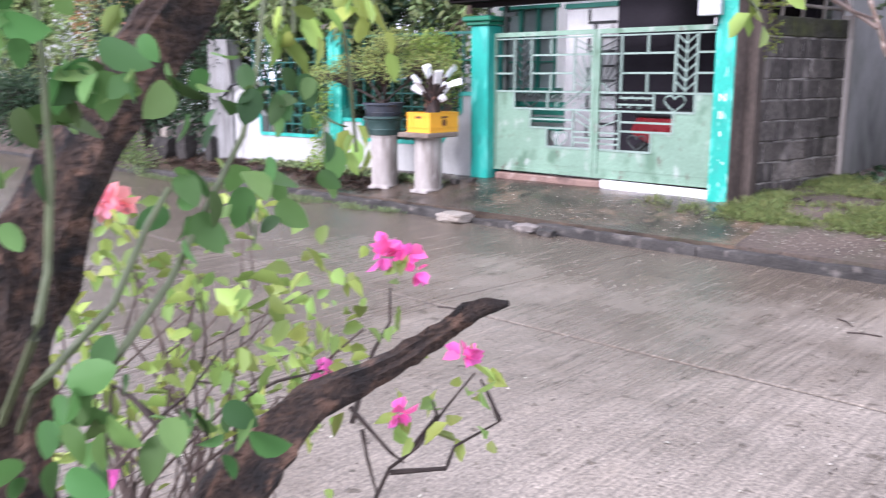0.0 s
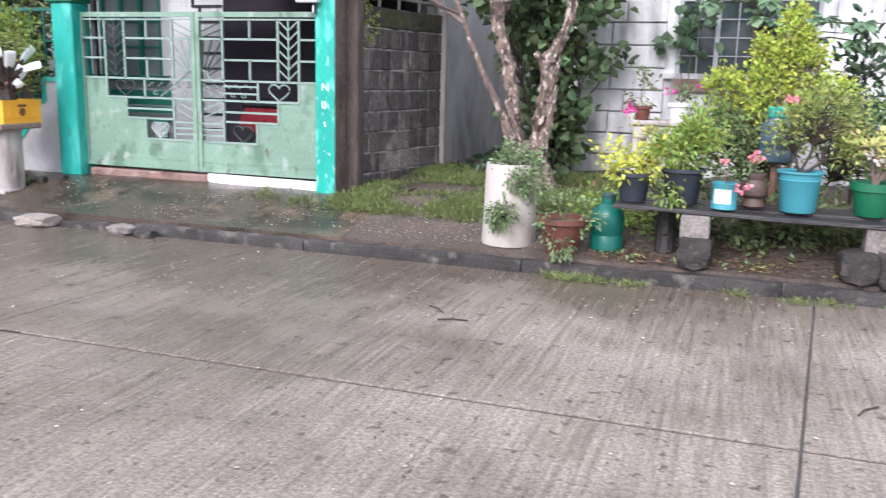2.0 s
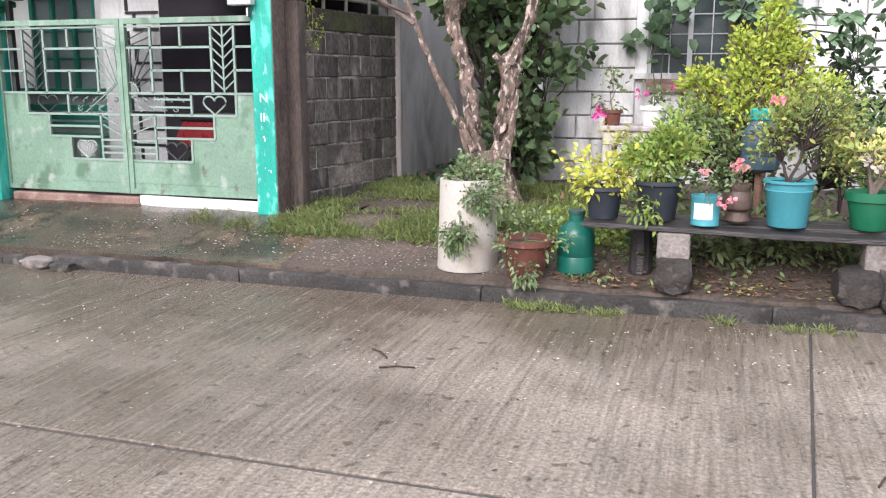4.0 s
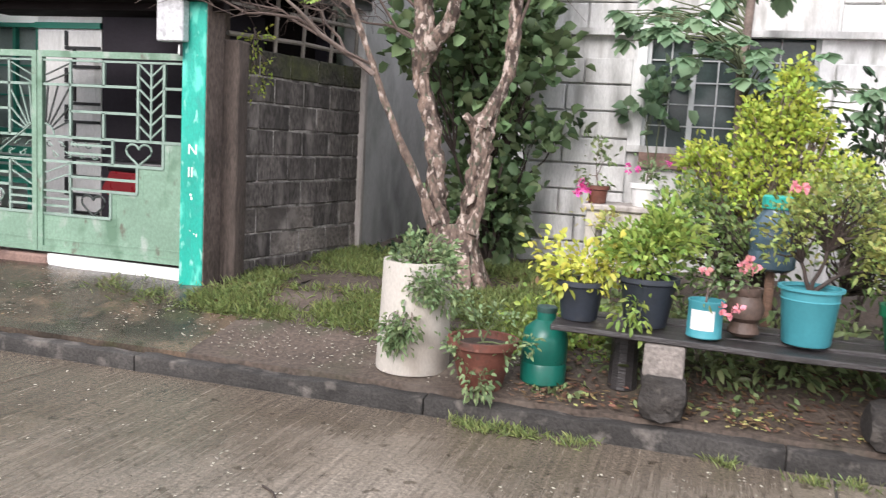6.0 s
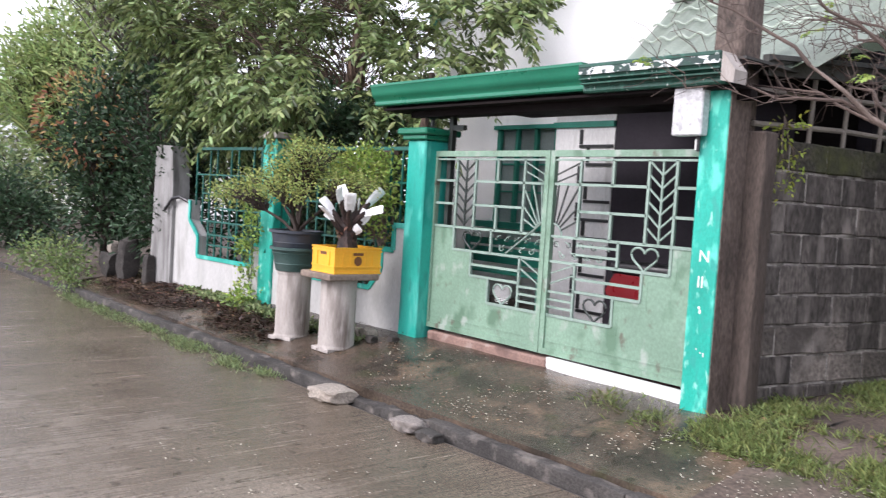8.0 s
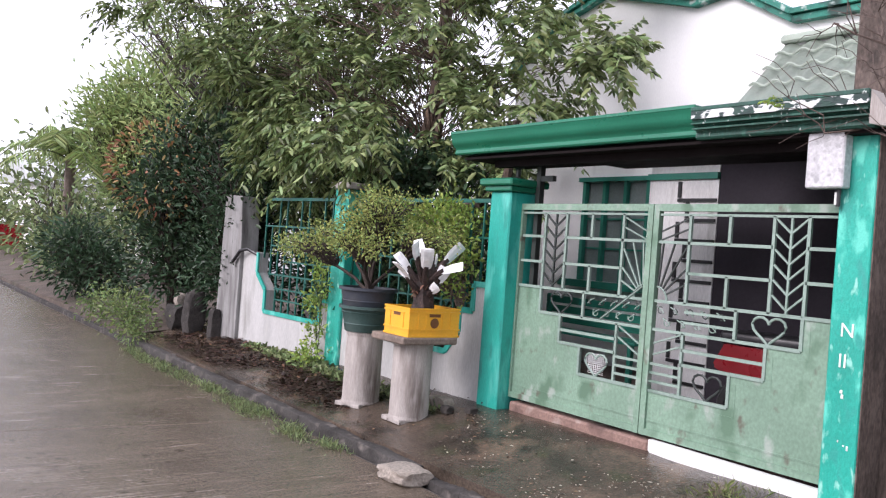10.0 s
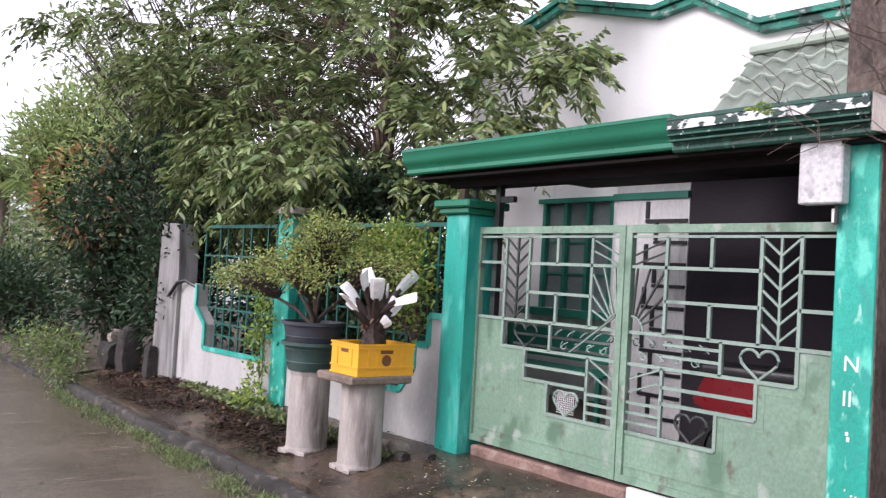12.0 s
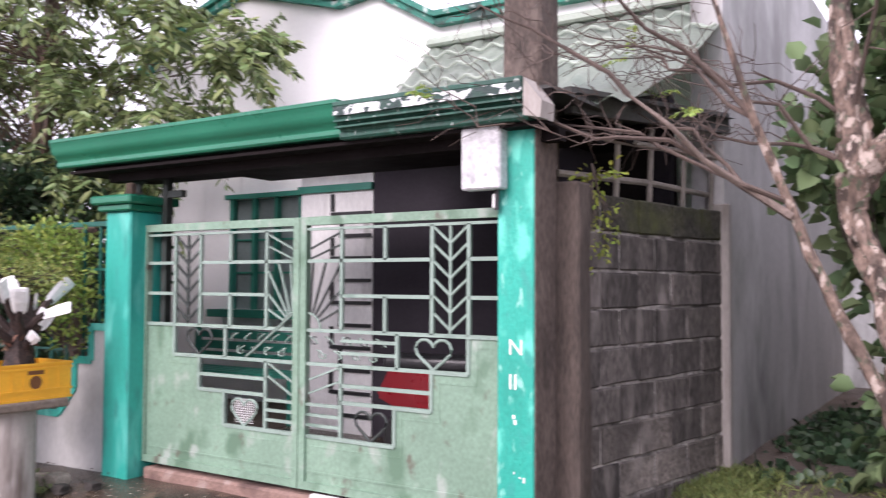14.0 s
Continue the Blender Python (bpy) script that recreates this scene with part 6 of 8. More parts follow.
# small concrete table with pots, and a water jug
tb = thing("concrete_table", (-0.5, 9.25, 0.34), "small pale concrete table crowded with pots", "table")
part("tabletop", box(B(), -0.27, 0.27, -0.25, 0.25, 0.72, 0.765, 0.01), M_CONC, tb)
part("apron", box(B(), -0.24, 0.24, -0.22, 0.22, 0.60, 0.72, 0.006), M_WHITECYL, tb)
for x in (-0.2, 0.2):
    for y in (-0.18, 0.18):
        part("leg", box(B(), x - 0.04, x + 0.04, y - 0.04, y + 0.04, 0, 0.60, 0.008), M_WHITECYL, tb)
pot("flower_pot", (-0.33, 9.15, 1.105), 0.11, 0.085, 0.17, M_POTWHITE, "white plastic pot on the concrete table", 0.012, lip=0.04)
p = foliage_thing("potted_plant", (-0.33, 9.15, 1.24), "spiky euphorbia with deep pink flowers", "plant", [((0.0, 0, 0.14), (0.19, 0.15, 0.1), 100, 0.05, 0.4)], L_GREY, M_TWIG, None, 0.008)
flower_heads(p, [(-0.13, -0.05, 0.12), (-0.06, -0.08, 0.14), (-0.14, -0.06, 0.16), (0.15, -0.05, 0.2)], L_PINK, 0.025, "deep pink flowers")
pot("flower_pot", (-0.68, 9.15, 1.105), 0.075, 0.06, 0.13, M_TERRA, "small clay pot at the table's edge", 0.01)
p = foliage_thing("potted_plant", (-0.68, 9.15, 1.2), "thin climbing plant with clusters of magenta flowers", "plant", [((-0.03, 0, 0.2), (0.13, 0.1, 0.25), 110, 0.05, 0.5)], L_TREE, M_TWIG, None, 0.007)
flower_heads(p, in_blob(9, (-0.12, -0.06, 0.03), (0.08, 0.05, 0.07)), L_PINK, 0.03, "magenta flowers")
foliage_thing("potted_plant", (-0.6, 9.05, 0.5), "cream-edged plant drooping below the table top", "plant", [((0, -0.05, 0.52), (0.2, 0.07, 0.06), 60, 0.06, 0.5), ((0.15, 0, 0.2), (0.2, 0.1, 0.2), 120, 0.06, 0.5)], L_CREAM, M_TWIGGREEN, (0, 0, -0.1), 0.006)
jug = thing("water_jug", (0.5, 7.98, 0.36), "upturned clear blue water jug with a teal cap on a stake", "water jug")
M_JUG = mat("clouded_blue_plastic", (0.06, 0.10, 0.13), 0.2, 0.2, 4, 0.1, 40, 0.05, stain=((0.16, 0.22, 0.25),), stain_at=0.52)
part("vessel", lathe(B(), [(0.10, 0.50), (0.13, 0.52), (0.135, 0.6), (0.128, 0.62), (0.135, 0.64), (0.135, 0.72), (0.128, 0.74), (0.132, 0.77), (0.09, 0.83), (0.075, 0.85), (0.075, 0.86)], 28, squash=lambda a: 1 + 0.02 * math.sin(5 * a)), M_JUG, jug, smooth=True)
part("cap", lathe(B(), [(0.08, 0.86), (0.085, 0.865), (0.085, 0.93), (0.07, 0.94)], 20), M_TEAL, jug, "teal plastic cap", smooth=True)
part("stake", lathe(B(), [(0.03, -0.05), (0.028, 0.5)], 8), M_WOODBROWN, jug)
# broken plinths
for at, size, lab in (((1.42, 8.5, 0.3), (0.3, 0.12, 0.8), "broken pale concrete panel propped upright"), ((1.68, 8.55, 0.3), (0.22, 0.22, 0.92), "weathered square concrete plinth with a moulded top")):
    p = thing("concrete_plinth", at, lab, "plinth")
    sx, sy, h = size
    part("shaft", box(B(), -sx / 2, sx / 2, -sy / 2, sy / 2, 0, h, 0.012, 2), M_OLDCONC, p)
    part("moulding", box(B(), -sx / 2 - 0.025, sx / 2 + 0.025, -sy / 2 - 0.025, sy / 2 + 0.025, h, h + 0.06, 0.015, 2), M_OLDCONC, p)
# pots further along
pot("plant_pot", (1.95, 7.85, 0.24), 0.15, 0.11, 0.2, M_BOTTLE, "teal-green plastic pot half hidden by leaves", 0.012)
p = foliage_thing("potted_plant", (1.95, 7.85, 0.4), "leafy green plant with a few coral blooms", "plant", [((0, 0, 0.22), (0.28, 0.22, 0.22), 330, 0.075, 0.45), ((0.3, 0, 0.25), (0.16, 0.15, 0.14), 80, 0.11, 0.45)], L_TREE, M_TWIGGREEN, None, 0.008)
flower_heads(p, [(0.05, -0.2, 0.08), (0.12, -0.18, 0.12)], L_SALMON, 0.03, "coral flowers")
for x, y in ((2.35, 8.9), (2.7, 8.85), (3.0, 8.95)):
    pot("plant_pot", (x, y, 0.34), 0.13, 0.1, 0.2, M_POTGREY, "dark plastic pot on the ground by the house", 0.012, group="dark pots by the house")
    foliage_thing("potted_plant", (x, y, 0.5), "low green potted plant by the house", "plant", [((0, 0, 0.12), (0.18, 0.16, 0.14), 120, 0.07, 0.4)], L_TREE, M_TWIGGREEN, None, 0.006, "plants by the house")


# ---- front yard: bare tree, shrubs and climbers ----
def bare_tree():
    p = thing("bare_tree", (-1.74, 9.2, 0.3), "nearly leafless tree with thick flaking forked trunk", "tree")
    o = np.array((-1.74, 9.2, 0.3))

    def W(*pts):
        return [np.array(q) - o for q in pts]

    bm = B()
    tube(bm, W((-1.78, 9.2, 0.15), (-1.79, 9.2, 0.4), (-1.80, 9.19, 0.62), (-1.82, 9.2, 0.85)), [0.27, 0.23, 0.2, 0.15], 16, 0.6)
    for k in range(7):
        a = k * 0.95 - 0.4
        tube(bm, W((-1.78 + 0.1 * math.cos(a), 9.17 + 0.1 * math.sin(a), 0.68), (-1.77 + 0.25 * math.cos(a), 9.17 + 0.25 * math.sin(a), 0.4), (-1.76 + 0.37 * math.cos(a), 9.17 + 0.37 * math.sin(a), 0.22)), [0.09, 0.065, 0.03], 8, 0.5)
    part("trunk", bm, M_BARK, p, smooth=True)
    left = W((-1.88, 9.2, 0.6), (-1.97, 9.2, 0.99), (-1.99, 9.25, 1.3), (-2.04, 9.3, 1.52), (-2.11, 9.35, 1.77), (-2.22, 9.4, 2.02), (-2.18, 9.4, 2.25), (-2.21, 9.4, 2.5), (-2.26, 9.4, 3.1), (-2.2, 9.4, 3.9))
    right = W((-1.70, 9.15, 0.6), (-1.67, 9.2, 1.0), (-1.62, 9.2, 1.31), (-1.62, 9.2, 1.62), (-1.54, 9.2, 1.76), (-1.43, 9.2, 2.04), (-1.41, 9.2, 2.28), (-1.40, 9.2, 2.52), (-1.36, 9.2, 3.1), (-1.28, 9.2, 3.8))
    thin = W((-1.92, 9.1, 0.85), (-2.08, 9.05, 1.19), (-2.23, 9.0, 1.51), (-2.35, 8.95, 1.8), (-2.43, 8.9, 2.05), (-2.57, 8.8, 2.46), (-2.75, 8.72, 3.1))
    def finer(pts, rad):
        out, rr = [], []
        for k in range(len(pts) - 1):
            for q in range(6):
                out.append(pts[k] + (pts[k + 1] - pts[k]) * q / 6)
                rr.append(rad[k] + (rad[k + 1] - rad[k]) * q / 6)
        return out + [pts[-1]], rr + [rad[-1]]

    for pts, rad, seg in ((left, [0.11, 0.085, 0.068, 0.063, 0.06, 0.062, 0.1, 0.075, 0.05, 0.03], 14), (right, [0.11, 0.09, 0.075, 0.08, 0.055, 0.046, 0.048, 0.042, 0.03, 0.02], 14), (thin, [0.045, 0.034, 0.03, 0.028, 0.025, 0.02, 0.012], 9)):
        bm = B()
        tube(bm, *finer(pts, rad), seg, 0.7 if seg == 14 else 0.3)
        part("limb", bm, M_BARK, p, smooth=True)
    bm = B()
    tube(bm, *finer(W((-1.62, 9.2, 1.55), (-1.69, 9.15, 1.65), (-1.73, 9.1, 1.71)), [0.06, 0.042, 0.026]), 9, 0.5)
    tube(bm, *finer(W((-2.19, 9.4, 2.2), (-1.99, 9.35, 2.41), (-1.91, 9.3, 2.6), (-1.84, 9.25, 3.0), (-1.78, 9.2, 3.5)), [0.085, 0.06, 0.05, 0.04, 0.025]), 10, 0.5)
    tube(bm, *finer(W((-1.62, 9.1, 0.8), (-1.57, 9.1, 1.01), (-1.54, 9.1, 1.25), (-1.51, 9.1, 1.41)), [0.05, 0.035, 0.03, 0.02]), 8, 0.4)
    part("stub", bm, M_BARK, p, smooth=True)
    bm = B()
    tube(bm, *finer(W((-2.42, 8.9, 1.98), (-2.62, 8.8, 2.13), (-2.77, 8.65, 2.25), (-2.88, 8.5, 2.4), (-3.05, 8.4, 2.55)), [0.024, 0.02, 0.016, 0.013, 0.008]), 8, 0.2)
    part("limb", bm, M_TWIG, p, smooth=True)
    # twiggy growth towards the gate
    starts = [(W((-2.77, 8.65, 2.25))[0], (-0.6, -0.4, 0.1)), (W((-3.05, 8.4, 2.55))[0], (-0.7, -0.3, 0.5)), (W((-2.62, 8.8, 2.13))[0], (-0.6, 0.3, 0.5)), (thin[4], (-0.9, -0.3, 0.35)), (thin[5], (-0.7, 0.3, 0.5)), (thin[5], (-0.75, -0.6, 0.6)),
              (left[6], (-0.9, -0.5, 0.6)), (left[7], (-1.0, -0.4, 0.4)), (left[7], (0.3, -0.6, 0.7)), (right[6], (0.4, -0.3, 0.9)), (right[7], (0.3, -0.7, 0.7)), (left[6], (-0.9, 0.1, 0.3))]
    bm = B()
    tips = []
    for a, d in starts:
        d = np.array(d)
        ln = rng.uniform(0.8, 1.35)
        e = np.asarray(a) + unit(d) * ln
        pts = limb(bm, a, e, 0.014, 0.005, 0.06, 6, 6, 0.06)
        for q in pts[2:]:
            for _ in range(2):
                dd = unit(unit(d) + rng.normal(size=3) * 0.8)
                e2 = q + dd * rng.uniform(0.25, 0.7)
                p2 = limb(bm, q, e2, 0.004, 0.0016, 0.1, 4, 5, 0.1)
                tips.append(e2)
                for _ in range(2):
                    m = p2[2]
                    e3 = m + unit(dd + rng.normal(size=3) * 0.8) * rng.uniform(0.1, 0.35)
                    limb(bm, m, e3, 0.003, 0.0018, 0.03, 3, 3, 0.1)
                    tips.append(e3)
    part("twig", bm, M_TWIGMID, p, smooth=True)["kind"] = "stuff"
    tips = np.array(tips)
    pick = tips[rng.choice(len(tips), 26, replace=False)]
    a, w, _ = sprays(pick[:7], np.zeros(3), 2, 0.2, 9, 0.02)
    part("foliage", leaf_mesh("foliage", a, w, 0.035, 0.45, L_LIME), L_LIME, p, "few lime-green leaves")["kind"] = "stuff"


bare_tree()
foliage_thing("climbing_vine", (-1.8, 10.35, 0.35), "tall dark climber with broad heart-shaped leaves", "vine",
              [((-0.05, 0.1, 0.7), (0.34, 0.3, 0.7), 780, 0.13, 0.9), ((-0.1, -0.1, 1.6), (0.42, 0.35, 0.6), 930, 0.13, 0.9), ((-0.1, -0.3, 2.35), (0.55, 0.45, 0.5), 975, 0.13, 0.9), ((0.25, -0.2, 2.0), (0.45, 0.35, 0.4), 450, 0.13, 0.9), ((-0.5, -0.6, 1.9), (0.35, 0.3, 0.35), 165, 0.13, 0.9), ((0.4, 0.2, 1.25), (0.3, 0.15, 0.2), 90, 0.13, 0.9), ((0.0, -0.2, 3.0), (0.6, 0.5, 0.4), 750, 0.13, 0.9)],
              L_VINE, M_TWIGDARK, None, 0.02)
foliage_thing("heart_leaf_vine", (-0.5, 10.75, 0.35), "light green heart-leaved runner along the window", "vine",
              [((-0.05, 0.0, 1.62), (0.35, 0.1, 0.12), 55, 0.14, 0.9), ((0.15, 0, 1.75), (0.2, 0.08, 0.1), 25, 0.14, 0.9)], L_PAPAYA, M_TWIGGREEN, (0.1, 0, 0.9), 0.008)


def lobed_tree():
    """A young tree with broad lobed leaves: each leaf is a fan of pointed lobes."""
    p = thing("papaya_tree", (0.3, 9.9, 0.35), "young papaya-like tree with broad lobed leaves", "tree")
    bm = B()
    tube(bm, [(0, 0, 0), (0.02, 0, 0.9), (-0.03, 0.02, 1.8), (0.0, 0, 2.6)], [0.05, 0.045, 0.04, 0.03], 9, 0.1)
    part("trunk", bm, M_TWIG, p, smooth=True)
    at, way, size = [], [], []
    bm = B()
    for k in range(95):
        a = k * 2.399
        z = 1.42 + 1.35 * ((k * 0.618) % 1)
        r = rng.uniform(0.25, 1.05)
        s = np.array((0, 0, z - 0.1))
        e = np.array((r * math.cos(a), r * 0.6 * math.sin(a) - 0.15, z + rng.uniform(-0.05, 0.3)))
        limb(bm, s, e, 0.010, 0.004, 0.1, 5, 5, 0.04)
        out = unit(np.array((math.cos(a), math.sin(a) - 0.5, -0.7)) + rng.normal(size=3) * 0.3)
        sd = unit(np.cross(out, (0, -0.6, 1.0)))
        for lobe in (-1.3, -0.65, 0.0, 0.65, 1.3):
            d = out * math.cos(lobe) + sd * math.sin(lobe)
            at.append(e)
            way.append(d + rng.normal(size=3) * 0.05)
            size.append(0.155 * (1 - 0.2 * abs(lobe)))
    part("stalk", bm, M_TWIGGREEN, p, smooth=True)
    part("foliage", leaf_mesh("foliage", at, way, np.array(size) * rng.uniform(0.9, 1.25), 0.85, L_PAPAYA, 0.06, 0.2, flat=5.0, wide_at=(0.35, 0.75)), L_PAPAYA, p)


lobed_tree()
foliage_thing("golden_shrub", (0.5, 8.75, 0.32), "large rounded shrub with bright yellow-green leaves", "shrub",
              [((-0.1, 0, 0.98), (0.48, 0.4, 0.2), 2500, 0.05, 0.6), ((0.0, 0.05, 1.26), (0.3, 0.28, 0.2), 1500, 0.05, 0.6), ((0.1, 0.05, 1.52), (0.17, 0.17, 0.14), 700, 0.05, 0.6), ((0.08, 0.05, 1.74), (0.08, 0.08, 0.1), 200, 0.05, 0.6), ((-0.42, -0.05, 1.16), (0.2, 0.18, 0.08), 420, 0.05, 0.55), ((0.38, 0.0, 1.12), (0.2, 0.22, 0.14), 420, 0.05, 0.55), ((0.22, 0.0, 1.38), (0.14, 0.15, 0.08), 260, 0.05, 0.55), ((-0.12, 0.02, 1.45), (0.13, 0.14, 0.08), 260, 0.05, 0.55)],
              L_YELLOW, M_TWIG, None, 0.025)
foliage_thing("green_shrub", (0.75, 8.3, 0.3), "dense mid-green shrub beneath the golden one", "shrub",
              [((0.35, 0, 0.75), (0.42, 0.35, 0.42), 1500, 0.05, 0.55), ((-0.45, 0.05, 0.65), (0.4, 0.3, 0.35), 950, 0.055, 0.55), ((-0.8, 0.1, 0.75), (0.25, 0.25, 0.3), 400, 0.06, 0.5)], L_MID, M_TWIGDARK, None, 0.016)
foliage_thing("dark_shrub", (1.25, 9.6, 0.33), "thin dark shrub with drooping leaves by the pier", "shrub",
              [((0, 0, 1.3), (0.3, 0.25, 0.6), 260, 0.11, 0.45), ((0.1, -0.1, 0.8), (0.35, 0.3, 0.35), 200, 0.1, 0.45)], L_DARK, M_TWIGDARK, None, 0.014)
for at, blobs in (((0.3, 7.85, 0.2), [((-0.3, 0, 0.16), (0.5, 0.28, 0.2), 600, 0.08, 0.45), ((0.45, 0.05, 0.2), (0.5, 0.28, 0.22), 700, 0.08, 0.45)]), ((1.35, 7.95, 0.22), [((0, 0, 0.12), (0.35, 0.25, 0.17), 260, 0.08, 0.45)]), ((-0.7, 8.1, 0.28), [((0, 0, 0.1), (0.5, 0.3, 0.15), 420, 0.05, 0.6)]), ((-0.25, 8.6, 0.3), [((0, 0, 0.16), (0.5, 0.35, 0.25), 420, 0.07, 0.5)])):
    foliage_thing("undergrowth", at, "low dark green undergrowth in the yard", "plant", blobs, L_TREE if at[0] > -0.5 else L_LIME, M_TWIGGREEN, None, 0.006, "undergrowth")


def bougainvillea():
    p = foliage_thing("bougainvillea", (2.1, 9.35, 0.33), "dark-stemmed bougainvillea covered in magenta flowers", "shrub",
                      [((0, 0, 1.2), (0.52, 0.42, 0.36), 1100, 0.05, 0.55), ((0.25, 0, 0.85), (0.35, 0.3, 0.3), 250, 0.05, 0.55)], L_TREE, M_TWIGDARK, None, 0.05)
    bm = B()
    for a, b in (((0, 0, 0), (-0.1, 0, 0.75)), ((0.05, 0.03, 0), (0.08, 0, 0.8)), ((0.08, 0, 0.1), (0.25, 0.05, 0.8)), ((-0.02, -0.04, 0.2), (-0.22, -0.05, 0.85))):
        limb(bm, a, b, 0.07, 0.035, 0.05, 8, 5, 0.05)
    part("trunk", bm, M_BARKDARK, p, smooth=True)
    c = np.concatenate([in_blob(230, (0, -0.02, 1.22), (0.55, 0.45, 0.38), 0.82), in_blob(28, (0.38, -0.1, 0.85), (0.25, 0.25, 0.2), 0.7), in_blob(25, (-0.42, -0.1, 1.05), (0.18, 0.2, 0.22), 0.6)])
    flower_heads(p, c, L_PINK, 0.042, "magenta bracts", 9)


bougainvillea()

foliage_thing("hanging_creeper", (-3.42, 8.72, 2.1), "yellowing creeper hanging over the block wall", "vine",
              [((0.03, 0.1, 0.1), (0.12, 0.12, 0.12), 60, 0.045, 0.6), ((0.04, 0.22, -0.12), (0.06, 0.14, 0.2), 70, 0.035, 0.5), ((0.05, 0.02, -0.25), (0.04, 0.1, 0.18), 40, 0.03, 0.5)], L_YELLOW, M_TWIG, (0, 0.1, 0.2), 0.006)

# ---- large trees behind the fence and down the street ----
def big_tree():
    p = thing("garden_tree", (-9.9, 9.6, 0.3), "large spreading tree with drooping feathered leaves", "tree")
    o = np.array((-9.9, 9.6, 0.3))
    bm = B()
    trunk = [(0, 0, 0), (0.05, 0, 1.0), (-0.05, 0, 1.9), (0.0, 0.05, 2.6), (0.1, 0.1, 3.6), (0.1, 0.1, 4.8), (0.15, 0.1, 6.2)]
    tube(bm, trunk, [0.17, 0.15, 0.14, 0.12, 0.09, 0.06, 0.03], 10, 0.15)
    tube(bm, [(0.3, -0.2, 0.0), (0.35, -0.3, 1.2), (0.75, -0.4, 2.0), (1.1, -0.5, 3.2)], [0.08, 0.07, 0.06, 0.03], 8, 0.2)
    tube(bm, [(1.9, -0.9, 1.75), (2.25, -0.8, 1.78), (2.5, -0.7, 2.05), (2.45, -0.6, 2.6)], [0.05, 0.055, 0.05, 0.03], 8, 0.2)
    tube(bm, [(0.3, -0.3, 1.2), (1.1, -0.7, 1.55), (1.9, -0.9, 1.75)], [0.06, 0.055, 0.05], 8, 0.2)
    part("trunk", bm, M_BARKDARK, p, smooth=True)
    blobs = [((0.0, -0.2, 3.6), (2.0, 1.3, 1.5), 46), ((-1.7, -0.2, 3.0), (1.5, 1.2, 1.3), 34), ((1.5, -0.1, 3.3), (1.3, 1.1, 1.1), 11), ((0.2, 0, 5.3), (2.4, 1.6, 1.2), 32), ((-2.3, 0.1, 4.4), (1.4, 1.2, 1.0), 22), ((2.2, 0.0, 3.9), (0.7, 0.6, 0.6), 5),
             ((-0.6, -0.6, 2.1), (1.5, 0.7, 0.5), 22), ((1.6, -0.4, 2.35), (0.9, 0.5, 0.4), 11), ((3.0, -0.1, 3.25), (0.4, 0.4, 0.4), 6), ((1.7, 0.2, 4.7), (1.2, 0.9, 0.7), 8), ((-1.1, -1.3, 2.5), (1.1, 0.5, 0.4), 11), ((0.4, -1.3, 2.45), (1.0, 0.5, 0.35), 15), ((-0.5, 0, 6.5), (2.4, 1.6, 0.8), 24), ((-1.9, -1.4, 4.3), (1.1, 0.8, 1.2), 20), ((-3.2, -1.2, 5.6), (1.3, 0.8, 0.8), 9), ((2.0, -0.2, 2.9), (1.0, 0.6, 0.5), 9), ((-3.3, -2.2, 4.15), (0.9, 0.7, 0.45), 8), ((-2.6, -1.7, 3.5), (0.8, 0.6, 0.5), 9), ((-3.3, -0.8, 3.9), (1.2, 0.9, 0.9), 18)]
    tips = np.concatenate([in_blob(max(5, int(n * 0.84)), c, r, 0.25) for c, r, n in blobs])
    tk = np.array(trunk)
    bm = B()
    for t in tips:
        zc = max(1.2, t[2] - rng.uniform(0.6, 1.6))
        k = int(np.argmin(abs(tk[:, 2] - zc)))
        limb(bm, tk[k], t, 0.009, 0.003, 0.08, 4, 6, 0.07)
    part("limb", bm, M_BARKDARK, p, smooth=True)
    a, w, stems = sprays(tips, np.array((0, 0, 2.5)), 9, 0.46, 9, 0.05)
    part("crown", leaf_mesh("crown", a, w, 0.112 * rng.uniform(0.65, 1.25, len(a)), 0.36, L_CROWN, 0.2, 0.2), L_CROWN, p)


big_tree()


def street_bush(at, label, blobs, leaf, extra=None, category="shrub", name="street_shrub"):
    p = foliage_thing(name, at, label, category, blobs, leaf, M_TWIGDARK, None, 0.04)
    if extra:
        centre, radius, n, size, material = extra
        a = in_blob(n, centre, radius, 0.9)
        part("young_leaves", leaf_mesh("young_leaves", a, a - np.array(centre) + rng.normal(size=a.shape) * 0.3, size, 0.4, material), material, p, "reddish young leaves")
    return p


street_bush((-12.55, 8.45, 0.3), "tall dense dark green shrub overhanging the pavement",
            [((0, 0, 1.0), (0.9, 0.75, 1.0), 3200, 0.10, 0.38), ((-0.4, 0, 2.1), (1.2, 0.9, 1.0), 3600, 0.10, 0.38), ((0.5, -0.1, 1.9), (0.7, 0.6, 0.8), 1500, 0.10, 0.38)], L_DARK)
street_bush((-14.3, 8.0, 0.25), "dense shrub with reddish young leaves at its top",
            [((0, 0.1, 0.9), (0.95, 0.7, 0.7), 2400, 0.12, 0.42), ((0, 0, 1.9), (1.0, 0.75, 0.75), 2900, 0.12, 0.42), ((0.2, 0.2, 2.7), (0.8, 0.6, 0.6), 1500, 0.12, 0.42), ((0.4, 0.9, 3.2), (1.3, 0.8, 0.9), 2000, 0.12, 0.42)], L_DARK, ((0.1, -0.3, 2.25), (1.0, 0.75, 0.75), 420, 0.11, L_REDTIP))
